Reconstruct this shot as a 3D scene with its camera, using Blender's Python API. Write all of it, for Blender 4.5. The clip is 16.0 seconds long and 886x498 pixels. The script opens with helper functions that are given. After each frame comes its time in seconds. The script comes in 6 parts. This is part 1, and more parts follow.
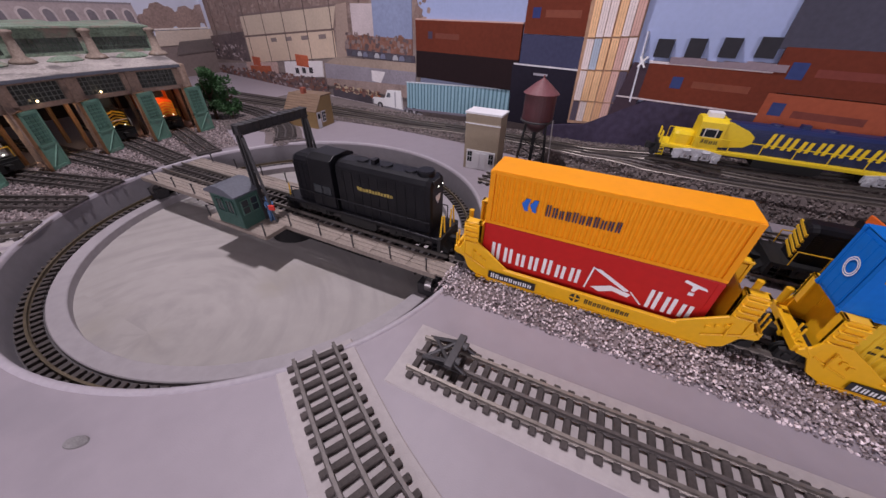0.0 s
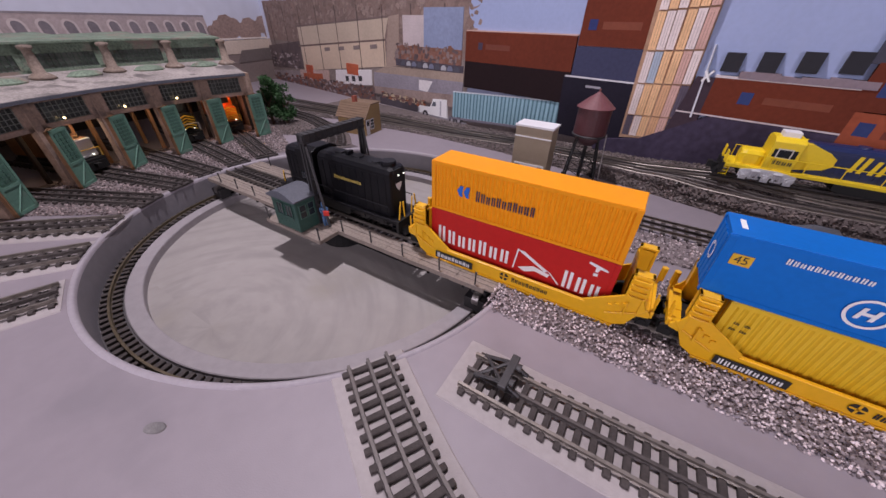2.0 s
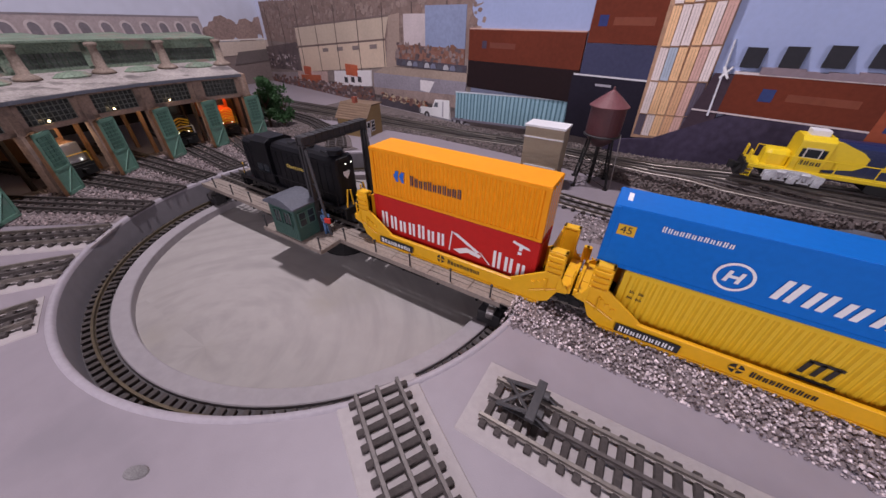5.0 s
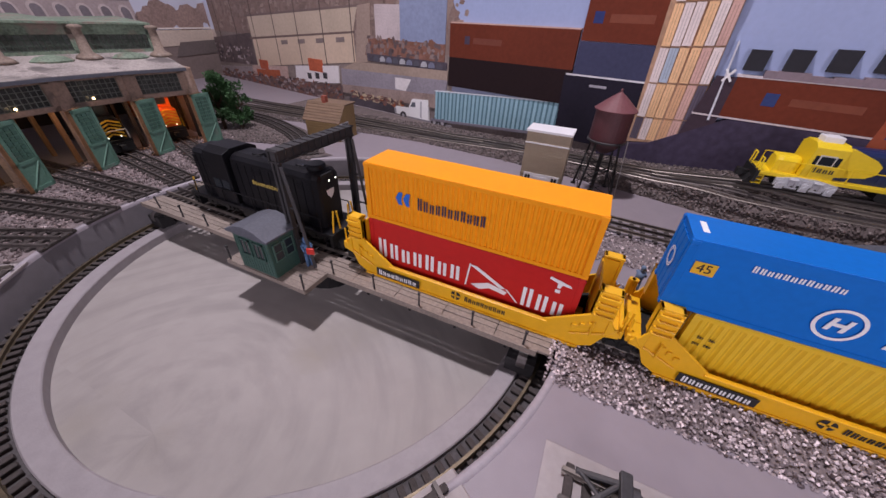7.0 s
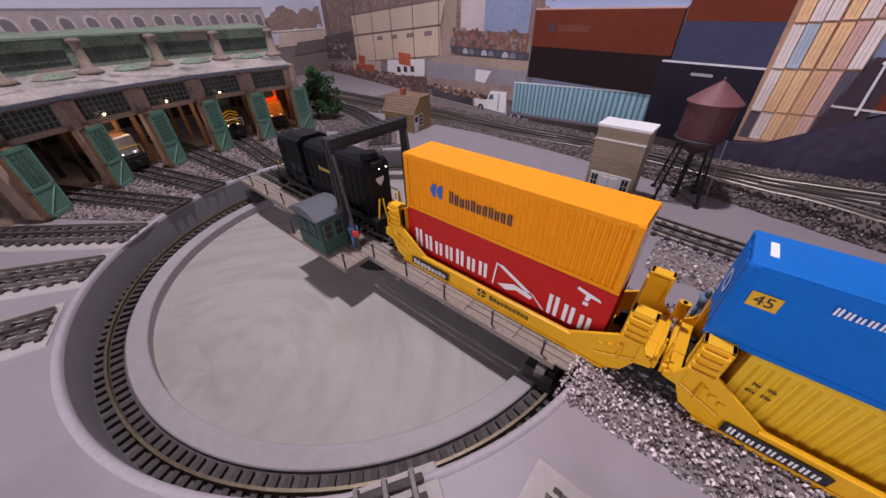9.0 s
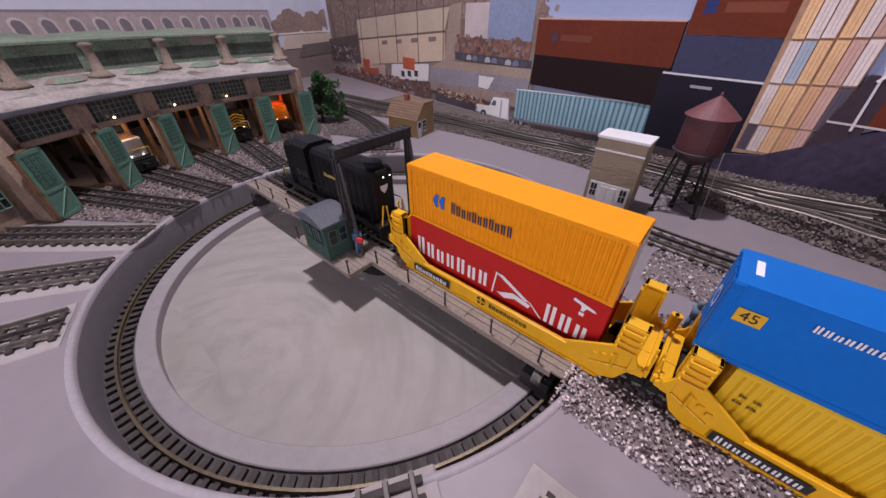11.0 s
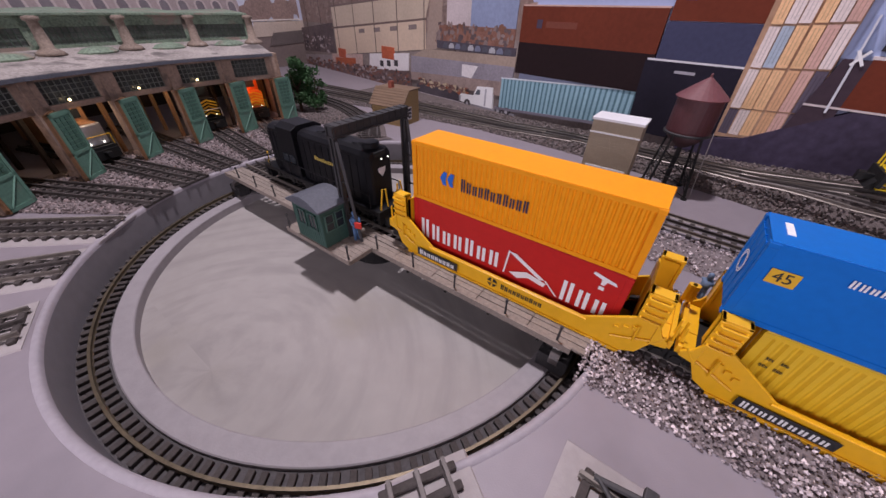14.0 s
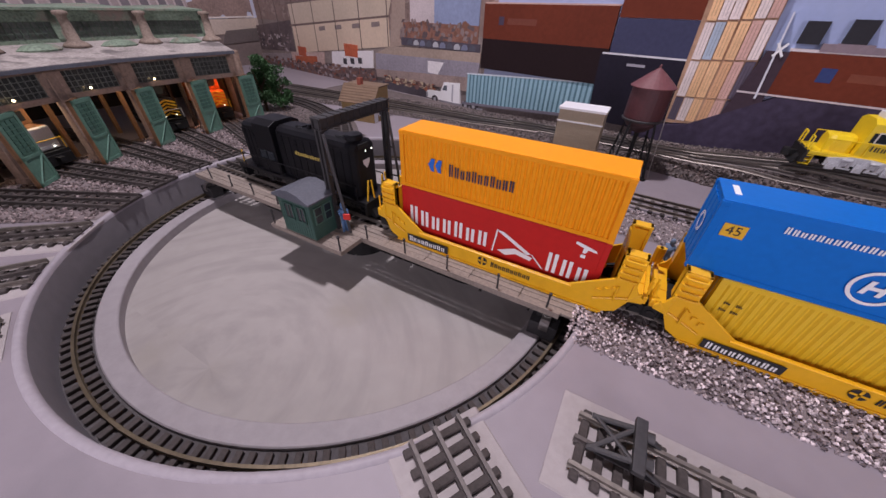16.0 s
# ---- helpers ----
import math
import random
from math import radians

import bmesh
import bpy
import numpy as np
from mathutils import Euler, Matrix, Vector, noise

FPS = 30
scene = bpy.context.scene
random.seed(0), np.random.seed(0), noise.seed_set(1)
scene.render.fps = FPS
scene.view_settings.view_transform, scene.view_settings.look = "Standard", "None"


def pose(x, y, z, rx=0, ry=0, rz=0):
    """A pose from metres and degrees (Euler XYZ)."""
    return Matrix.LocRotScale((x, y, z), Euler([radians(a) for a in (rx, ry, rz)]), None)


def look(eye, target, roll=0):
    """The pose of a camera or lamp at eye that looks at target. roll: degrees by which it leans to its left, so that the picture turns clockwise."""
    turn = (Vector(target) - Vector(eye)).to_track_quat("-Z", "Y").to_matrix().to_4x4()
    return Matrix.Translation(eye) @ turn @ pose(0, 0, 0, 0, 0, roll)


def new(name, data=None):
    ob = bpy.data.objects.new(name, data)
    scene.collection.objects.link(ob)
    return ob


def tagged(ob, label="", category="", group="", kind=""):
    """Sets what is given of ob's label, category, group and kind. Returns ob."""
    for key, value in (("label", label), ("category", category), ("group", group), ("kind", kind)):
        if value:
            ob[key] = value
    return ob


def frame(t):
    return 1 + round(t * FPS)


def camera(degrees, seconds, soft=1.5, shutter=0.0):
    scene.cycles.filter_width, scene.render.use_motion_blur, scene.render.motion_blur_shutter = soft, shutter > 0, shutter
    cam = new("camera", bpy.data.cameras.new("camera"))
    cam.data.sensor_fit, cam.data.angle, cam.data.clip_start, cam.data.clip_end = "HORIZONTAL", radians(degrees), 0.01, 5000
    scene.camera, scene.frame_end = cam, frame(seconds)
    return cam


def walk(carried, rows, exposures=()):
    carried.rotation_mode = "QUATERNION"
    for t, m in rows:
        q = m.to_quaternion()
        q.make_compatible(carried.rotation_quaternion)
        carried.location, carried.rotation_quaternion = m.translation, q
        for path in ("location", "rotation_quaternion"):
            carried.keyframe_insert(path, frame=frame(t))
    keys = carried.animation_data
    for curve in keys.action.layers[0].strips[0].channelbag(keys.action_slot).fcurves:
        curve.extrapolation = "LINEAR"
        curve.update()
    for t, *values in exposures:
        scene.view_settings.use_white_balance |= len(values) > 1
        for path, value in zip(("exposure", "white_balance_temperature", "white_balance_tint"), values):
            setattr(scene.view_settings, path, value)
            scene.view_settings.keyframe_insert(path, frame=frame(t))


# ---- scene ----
cam = camera(107.01, 16.0)
PATH = [
    (0, (0.4858, -0.3921, 0.2923), (0.3150, -0.0232, 0.0012), 1.61),
    (0.5, (0.4811, -0.3912, 0.2960), (0.3037, -0.0237, 0.0070), 1.57),
    (1, (0.4711, -0.3970, 0.3013), (0.2773, -0.0362, 0.0145), 1.39),
    (1.5, (0.4628, -0.4013, 0.3021), (0.2568, -0.0463, 0.0165), 1.20),
    (2, (0.4562, -0.4009, 0.3013), (0.2451, -0.0490, 0.0157), 1.32),
    (2.5, (0.4555, -0.3985, 0.3049), (0.2340, -0.0487, 0.0246), 0.53),
    (3, (0.4552, -0.3971, 0.3007), (0.2319, -0.0493, 0.0194), 0.42),
    (5.5, (0.3954, -0.3634, 0.2853), (0.1974, -0.0041, -0.0006), 1.45),
    (6, (0.3607, -0.3345, 0.2783), (0.1979, 0.0410, -0.0089), 2.54),
    (6.5, (0.3414, -0.3258, 0.2768), (0.1900, 0.0530, -0.0122), 2.49),
    (7, (0.3283, -0.3289, 0.2808), (0.1635, 0.0471, -0.0046), 2.79),
    (7.5, (0.3433, -0.3216, 0.2793), (0.1772, 0.0509, -0.0100), 2.93),
    (8, (0.3571, -0.3102, 0.2796), (0.1666, 0.0490, -0.0114), 2.22),
    (8.5, (0.3698, -0.3050, 0.2853), (0.1349, 0.0269, -0.0056), 1.08),
    (9, (0.3754, -0.2970, 0.2809), (0.1128, 0.0096, -0.0140), -0.95),
    (11.5, (0.3774, -0.3042, 0.2966), (0.1148, 0.0044, 0.0036), 0.19),
    (12, (0.3744, -0.3097, 0.2943), (0.1197, 0.0067, 0.0028), 0.66),
    (12.5, (0.3639, -0.3106, 0.2818), (0.1147, 0.0059, -0.0144), 0.46),
    (13, (0.3577, -0.3140, 0.2735), (0.1111, 0.0039, -0.0233), 0.52),
    (13.5, (0.3532, -0.3174, 0.2702), (0.1126, 0.0050, -0.0267), 0.86),
    (14, (0.3471, -0.3224, 0.2695), (0.1125, 0.0049, -0.0269), 1.26),
    (14.5, (0.3468, -0.3302, 0.2732), (0.1221, 0.0059, -0.0210), 1.92),
    (15, (0.3420, -0.3449, 0.2688), (0.1198, -0.0070, -0.0252), 1.76),
    (15.5, (0.3433, -0.3509, 0.2687), (0.1340, -0.0046, -0.0250), 1.27),
    (16, (0.3404, -0.3597, 0.2652), (0.1450, -0.0076, -0.0312), 1.58),
]
walk(cam, [(t, look(eye, target, roll)) for t, eye, target, roll in PATH])

# ---------- light ----------
world = bpy.data.worlds.new("room")
scene.world = world
world.use_nodes = True
world.node_tree.nodes["Background"].inputs[0].default_value = (0.95, 0.88, 1.0, 1)
world.node_tree.nodes["Background"].inputs[1].default_value = 0.066


def room_lamp(x, y, z, tx, ty, size, watts, colour):
    data = bpy.data.lights.new("room_lamp", "AREA")
    data.shape, data.size, data.energy, data.color = "DISK", size, watts, colour
    ob = new("room_lamp", data)
    ob.matrix_world = look((x, y, z), (tx, ty, 0))
    return ob


room_lamp(-0.16, 0.10, 2.00, 0.0, 0.0, 0.12, 39, (0.985, 0.89, 1.0))
# Two added low fills brighten the near sides; no real lamps stand there.
room_lamp(-0.40, -1.55, 0.45, 0.0, 0.1, 0.6, 6.8, (0.93, 0.84, 1.0))
room_lamp(1.10, -1.45, 0.50, 0.45, 0.1, 0.6, 10.2, (0.93, 0.84, 1.0))
scene.view_settings.exposure = 0.0

# ---------- materials ----------
MATS = {}


def mat(name, colour, rough=0.6, metal=0.0, vary=0.12, scale=60.0, bump=0.0, bscale=400.0, spots=None, emit=0.0, spec=0.5):
    """Paint or stone with stains at a large scale and grain at a small one."""
    if name in MATS:
        return MATS[name]
    m = bpy.data.materials.new(name)
    m.use_nodes = True
    nt = m.node_tree
    n, k = nt.nodes, nt.links
    b = n["Principled BSDF"]
    b.inputs["Roughness"].default_value, b.inputs["Metallic"].default_value = rough, metal
    b.inputs["Specular IOR Level"].default_value = spec
    tc = n.new("ShaderNodeTexCoord")
    geo = n.new("ShaderNodeObjectInfo")
    off = n.new("ShaderNodeVectorMath")
    off.operation = "MULTIPLY_ADD"
    k.new(geo.outputs["Random"], off.inputs[0])
    off.inputs[1].default_value = (7, 5, 3)
    k.new(tc.outputs["Object"], off.inputs[2])
    big, fine = n.new("ShaderNodeTexNoise"), n.new("ShaderNodeTexNoise")
    big.inputs["Scale"].default_value, big.inputs["Detail"].default_value = scale * 0.25, 4
    fine.inputs["Scale"].default_value, fine.inputs["Detail"].default_value = scale * 4, 3
    for node in (big, fine):
        k.new(off.outputs[0], node.inputs["Vector"])
    add = n.new("ShaderNodeMath")
    add.operation = "ADD"
    k.new(big.outputs["Fac"], add.inputs[0])
    k.new(fine.outputs["Fac"], add.inputs[1])
    mr = n.new("ShaderNodeMapRange")
    mr.inputs[1].default_value, mr.inputs[2].default_value = 0.6, 1.4
    mr.inputs[3].default_value, mr.inputs[4].default_value = 1 - vary, 1 + vary
    k.new(add.outputs[0], mr.inputs[0])
    mul = n.new("ShaderNodeVectorMath")
    mul.operation = "SCALE"
    mul.inputs[0].default_value = colour
    k.new(mr.outputs[0], mul.inputs["Scale"])
    out = mul.outputs[0]
    if spots:
        mix = n.new("ShaderNodeMix")
        mix.data_type = "RGBA"
        sp = n.new("ShaderNodeTexNoise")
        sp.inputs["Scale"].default_value, sp.inputs["Detail"].default_value = spots[1], 5
        k.new(off.outputs[0], sp.inputs["Vector"])
        ramp = n.new("ShaderNodeMapRange")
        ramp.inputs[1].default_value, ramp.inputs[2].default_value = spots[2], spots[2] + 0.12
        k.new(sp.outputs["Fac"], ramp.inputs[0])
        k.new(ramp.outputs[0], mix.inputs[0])
        k.new(out, mix.inputs[6])
        mix.inputs[7].default_value = (*spots[0], 1)
        out = mix.outputs[2]
    k.new(out, b.inputs["Base Color"])
    rr = n.new("ShaderNodeMapRange")
    rr.inputs[3].default_value, rr.inputs[4].default_value = max(0, rough - 0.08), min(1, rough + 0.1)
    k.new(big.outputs["Fac"], rr.inputs[0])
    k.new(rr.outputs[0], b.inputs["Roughness"])
    if bump:
        bn, bp = n.new("ShaderNodeTexNoise"), n.new("ShaderNodeBump")
        bn.inputs["Scale"].default_value = bscale
        bp.inputs["Strength"].default_value, bp.inputs["Distance"].default_value = bump, 0.001
        k.new(tc.outputs["Object"], bn.inputs["Vector"])
        k.new(bn.outputs["Fac"], bp.inputs["Height"])
        k.new(bp.outputs[0], b.inputs["Normal"])
    if emit:
        b.inputs["Emission Color"].default_value = (*colour, 1)
        b.inputs["Emission Strength"].default_value = emit
    MATS[name] = m
    return m


GREY = mat("grey_floor_paint", (0.26, 0.228, 0.250), 0.5, vary=0.07, scale=14, bump=0.15, bscale=900, spots=((0.225, 0.20, 0.22), 9, 0.66))
PITGREY = mat("pit_floor_paint", (0.32, 0.295, 0.28), 0.6, vary=0.09, scale=10, bump=0.1, bscale=700, spots=((0.28, 0.255, 0.225), 7, 0.58))


def brushed(m, centre, colour):
    """Broad faint strokes of paint swept in arcs about a centre."""
    nt = m.node_tree
    n, k = nt.nodes, nt.links
    b = n["Principled BSDF"]
    base = b.inputs["Base Color"].links[0].from_socket
    tc, sub, ln, sep, at, comb, no, mr, mix = (n.new("ShaderNode" + q) for q in ("TexCoord", "VectorMath", "VectorMath", "SeparateXYZ", "Math", "CombineXYZ", "TexNoise", "MapRange", "Mix"))
    sub.operation, ln.operation, at.operation = "SUBTRACT", "LENGTH", "ARCTAN2"
    sub.inputs[1].default_value = centre
    k.new(tc.outputs["Object"], sub.inputs[0])
    k.new(sub.outputs[0], ln.inputs[0])
    k.new(sub.outputs[0], sep.inputs[0])
    k.new(sep.outputs[1], at.inputs[0])
    k.new(sep.outputs[0], at.inputs[1])
    k.new(ln.outputs["Value"], comb.inputs[0])
    k.new(at.outputs[0], comb.inputs[1])
    sc = n.new("ShaderNodeVectorMath")
    sc.operation = "MULTIPLY"
    sc.inputs[1].default_value = (46, 1.5, 1)
    k.new(comb.outputs[0], sc.inputs[0])
    no.inputs["Scale"].default_value, no.inputs["Detail"].default_value = 1.0, 4
    k.new(sc.outputs[0], no.inputs["Vector"])
    mr.inputs[1].default_value, mr.inputs[2].default_value, mr.inputs[4].default_value = 0.46, 0.72, 0.75
    k.new(no.outputs["Fac"], mr.inputs[0])
    mix.data_type = "RGBA"
    k.new(mr.outputs[0], mix.inputs[0])
    k.new(base, mix.inputs[6])
    mix.inputs[7].default_value = (*colour, 1)
    k.new(mix.outputs[2], b.inputs["Base Color"])


brushed(PITGREY, (0.02, -0.30, 0), (0.245, 0.225, 0.215))
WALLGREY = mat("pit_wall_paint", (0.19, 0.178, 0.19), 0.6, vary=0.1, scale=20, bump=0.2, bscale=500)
RIMGREY = mat("rim_paint", (0.33, 0.30, 0.325), 0.55, vary=0.12, scale=40, bump=0.3, bscale=500)
PLATE = mat("pale_track_base", (0.36, 0.325, 0.32), 0.7, vary=0.1, scale=40, bump=0.3, bscale=600)
TIE = mat("dark_tie_wood", (0.055, 0.045, 0.042), 0.8, vary=0.35, scale=90, bump=0.5, bscale=900)
RAIL = mat("weathered_rail", (0.10, 0.087, 0.082), 0.55, 0.5, vary=0.3, scale=70)
RAILTOP = mat("bright_rail", (0.24, 0.215, 0.19), 0.5, 0.8, vary=0.25, scale=60)
BRONZE = mat("ring_rail_brass", (0.15, 0.12, 0.08), 0.5, 0.7, vary=0.3, scale=60)
STONEBED = mat("ballast_bed", (0.20, 0.165, 0.165), 0.8, vary=0.4, scale=250, bump=0.8, bscale=900)
DECK = mat("weathered_deck_wood", (0.235, 0.195, 0.165), 0.8, vary=0.3, scale=70, bump=0.4, bscale=800)
# Bridge steel darkened so its colour carries the shade beneath the deck.
GIRDER = mat("shaded_girder_steel", (0.010, 0.009, 0.009), 0.7, vary=0.3, scale=60, spec=0.2)
STEEL = mat("dark_bridge_steel", (0.045, 0.043, 0.045), 0.55, 0.3, vary=0.3, scale=60)
GREEN = mat("green_cabin_paint", (0.035, 0.085, 0.068), 0.6, vary=0.25, scale=80, bump=0.2)
DOORGREEN = mat("faded_green_door_paint", (0.105, 0.215, 0.16), 0.6, vary=0.25, scale=70, bump=0.3, spots=((0.13, 0.19, 0.15), 30, 0.6))
SLATE = mat("dark_slate_roof", (0.085, 0.09, 0.11), 0.7, vary=0.3, scale=80, bump=0.5)
GLASSDK = mat("dark_glass", (0.02, 0.025, 0.03), 0.12, vary=0.1)
BLACK = mat("black_loco_paint", (0.005, 0.005, 0.007), 0.42, vary=0.3, scale=80, bump=0.1, spec=0.3)
BLACK2 = mat("black_running_gear", (0.009, 0.009, 0.009), 0.6, 0.1, vary=0.3, scale=90, bump=0.3)
WHEEL = mat("worn_wheel_steel", (0.3, 0.28, 0.27), 0.35, 0.9, vary=0.2)
CARYEL = mat("golden_yellow_car_paint", (0.80, 0.43, 0.012), 0.38, vary=0.06, scale=50, bump=0.05)
CONYEL = mat("orange_yellow_container_paint", (0.84, 0.315, 0.006), 0.5, vary=0.07, scale=30, spec=0.25)
CONTOP = mat("orange_container_roof", (0.88, 0.325, 0.006), 0.5, vary=0.05, scale=30, spec=0.2)
CONRED = mat("red_container_paint", (0.50, 0.016, 0.014), 0.45, vary=0.08, scale=40, spec=0.3)
CONBLUE = mat("blue_container_paint", (0.003, 0.145, 0.54), 0.45, vary=0.08, scale=40, spec=0.22)
CONMSC = mat("lemon_yellow_container_paint", (0.74, 0.47, 0.02), 0.42, vary=0.05, scale=40)
WHITE = mat("white_print", (0.82, 0.82, 0.82), 0.5, vary=0.04)
BLACKP = mat("black_print", (0.02, 0.02, 0.022), 0.5, vary=0.05)
NAVYP = mat("navy_print", (0.03, 0.025, 0.06), 0.5, vary=0.05)
BLUEP = mat("blue_print", (0.012, 0.13, 0.55), 0.5, vary=0.05)
REDP = mat("red_paint", (0.55, 0.03, 0.02), 0.5, vary=0.1)
GOLDP = mat("gold_print", (0.55, 0.42, 0.10), 0.5, vary=0.1)
SFYEL = mat("yellow_loco_paint", (0.80, 0.58, 0.015), 0.4, vary=0.06, scale=50)
SFBLUE = mat("navy_loco_paint", (0.012, 0.022, 0.085), 0.4, vary=0.15, scale=50)
SILVER = mat("silver_truck_paint", (0.55, 0.56, 0.58), 0.45, 0.4, vary=0.2, scale=100, bump=0.3)
CONCRETE = mat("weathered_brown_concrete", (0.33, 0.235, 0.18), 0.8, vary=0.35, scale=60, bump=0.5, spots=((0.15, 0.115, 0.095), 22, 0.57))
ROOFGREY = mat("grey_tar_roof", (0.33, 0.295, 0.275), 0.8, vary=0.55, scale=55, bump=0.6, spots=((0.13, 0.115, 0.11), 19, 0.53))
ROOFGREEN = mat("mossy_green_clerestory", (0.16, 0.215, 0.155), 0.75, vary=0.6, scale=60, bump=0.5, spots=((0.24, 0.19, 0.155), 22, 0.52))
# Interior brown taken nearly to black: the stalls' shade is in the colour.
INSHADE = mat("shaded_interior_brown", (0.022, 0.013, 0.008), 0.8, vary=0.3, scale=60)
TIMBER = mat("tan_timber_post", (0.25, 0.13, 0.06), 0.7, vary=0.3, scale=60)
OCHRE = mat("ochre_shed_boards", (0.33, 0.22, 0.095), 0.7, vary=0.15, scale=60)
BROWNROOF = mat("brown_shingle_roof", (0.17, 0.11, 0.07), 0.8, vary=0.3, scale=90, bump=0.5)
BUFF = mat("buff_stone_wall", (0.34, 0.28, 0.20), 0.75, vary=0.12, scale=120, bump=0.5, bscale=500)
WHITEP = mat("white_trim_paint", (0.75, 0.75, 0.76), 0.5, vary=0.06)
TANKRED = mat("oxide_red_tank", (0.075, 0.022, 0.026), 0.5, vary=0.2, scale=50)
TANKROOF = mat("faded_red_cone_roof", (0.15, 0.05, 0.055), 0.6, vary=0.2, scale=50)
LEAF = mat("dark_green_leaves", (0.03, 0.085, 0.025), 0.7, vary=0.5, scale=200)
BARK = mat("bark", (0.09, 0.06, 0.04), 0.9, vary=0.3)
HAZ = mat("hazard_yellow", (0.72, 0.42, 0.02), 0.5, vary=0.1)
ORANGE = mat("orange_loco_paint", (0.70, 0.13, 0.015), 0.45, vary=0.1)
LAMP = mat("warm_bulb", (1.0, 0.72, 0.40), 0.4, emit=6.0, vary=0.0)
HEADLAMP = mat("lit_headlamp", (1.0, 0.95, 0.85), 0.3, emit=3.0, vary=0.0)
DENIM = mat("blue_overalls_paint", (0.07, 0.14, 0.27), 0.7, vary=0.2)


# ---------- building helpers ----------
def bx(bm, x0, x1, y0, y1, z0, z1):
    vs = [bm.verts.new((x, y, z)) for z in (z0, z1) for x, y in ((x0, y0), (x1, y0), (x1, y1), (x0, y1))]
    for f in ((3, 2, 1, 0), (4, 5, 6, 7), (0, 1, 5, 4), (1, 2, 6, 5), (2, 3, 7, 6), (3, 0, 4, 7)):
        bm.faces.new([vs[i] for i in f])
    return vs


def prism(bm, pts, y0, y1):
    """A profile in x and z, from y0 to y1."""
    a = [bm.verts.new((x, y0, z)) for x, z in pts]
    b = [bm.verts.new((x, y1, z)) for x, z in pts]
    bm.faces.new(a)
    bm.faces.new(b[::-1])
    for i in range(len(pts)):
        j = (i + 1) % len(pts)
        bm.faces.new((a[j], a[i], b[i], b[j]))


def rod(bm, p0, p1, r0, r1=None, n=8):
    r1 = r0 if r1 is None else r1
    p0, p1 = Vector(p0), Vector(p1)
    q = (p1 - p0).to_track_quat("Z", "Y").to_matrix()
    rings = []
    for p, r in ((p0, r0), (p1, r1)):
        rings.append([bm.verts.new(p + q @ Vector((r * math.cos(2 * math.pi * i / n), r * math.sin(2 * math.pi * i / n), 0))) for i in range(n)])
    bm.faces.new(rings[0][::-1])
    bm.faces.new(rings[1])
    for i in range(n):
        j = (i + 1) % n
        bm.faces.new((rings[0][i], rings[0][j], rings[1][j], rings[1][i]))


def lathe(bm, profile, n=24, cx=0.0, cy=0.0):
    """Rings of (radius, z) round an upright axis."""
    rings = [[bm.verts.new((cx + r * math.cos(2 * math.pi * i / n), cy + r * math.sin(2 * math.pi * i / n), z)) for i in range(n)] for r, z in profile]
    for a, b in zip(rings, rings[1:]):
        for i in range(n):
            j = (i + 1) % n
            bm.faces.new((a[i], a[j], b[j], b[i]))
    bm.faces.new(rings[0][::-1])
    bm.faces.new(rings[-1])


def soften(bm, width=0.0006, segments=2):
    bmesh.ops.recalc_face_normals(bm, faces=bm.faces)
    edges = [e for e in bm.edges if len(e.link_faces) == 2 and e.calc_face_angle(0) > 0.6]
    bmesh.ops.bevel(bm, geom=edges, offset=width, segments=segments, affect="EDGES", profile=0.5, clamp_overlap=True)


def mesh_of(name, bm, material, smooth=False):
    bmesh.ops.recalc_face_normals(bm, faces=bm.faces)
    me = bpy.data.meshes.new(name)
    bm.to_mesh(me)
    bm.free()
    me.materials.append(material)
    if smooth:
        for p in me.polygons:
            p.use_smooth = True
    return me


def part(name, bm, material, parent=None, label="", m=None, smooth=False, bevel=0.0):
    if bevel:
        soften(bm, bevel)
    ob = new(name, mesh_of(name, bm, material, smooth))
    if parent:
        ob.parent = parent
    if m is not None:
        ob.matrix_local = m
    if label:
        tagged(ob, label)
    return ob


def share(name, me, parent, m, label=""):
    """One more object on a mesh that others use too."""
    ob = new(name, me)
    ob.parent = parent
    ob.matrix_local = m
    if label:
        tagged(ob, label)
    return ob


def empty(name, label, category, m=None, group="", kind=""):
    ob = new(name)
    ob.empty_display_size = 0.02
    if m is not None:
        ob.matrix_world = m
    return tagged(ob, label, category, group, kind)


def box_part(name, dims, material, parent, label="", m=None, bevel=0.0):
    bm = bmesh.new()
    bx(bm, *dims)
    return part(name, bm, material, parent, label, m, bevel=bevel)


def bars(name, parent, material, x, z, y, width, height, count, label="", slant=0.0, strokes=2):
    """A word drawn as plain upright bars on a side that faces -y."""
    bm = bmesh.new()
    w = width / count
    for i in range(count):
        h = height * (1.0 if i == 0 else (0.78, 0.86, 0.72)[i % 3])
        for s in range(strokes):
            a = x + i * w + s * w * 0.42
            vs = [(a, z), (a + w * 0.24, z), (a + w * 0.24 + slant * h, z + h), (a + slant * h, z + h)]
            prism(bm, vs, y - 0.0004, y)
    ob = part(name, bm, material, parent, label)
    return tagged(ob, kind="stuff")


def patch(name, parent, material, x0, x1, z0, z1, y, label="", depth=0.0004):
    return box_part(name, (x0, x1, y - depth, y, z0, z1), material, parent, label)


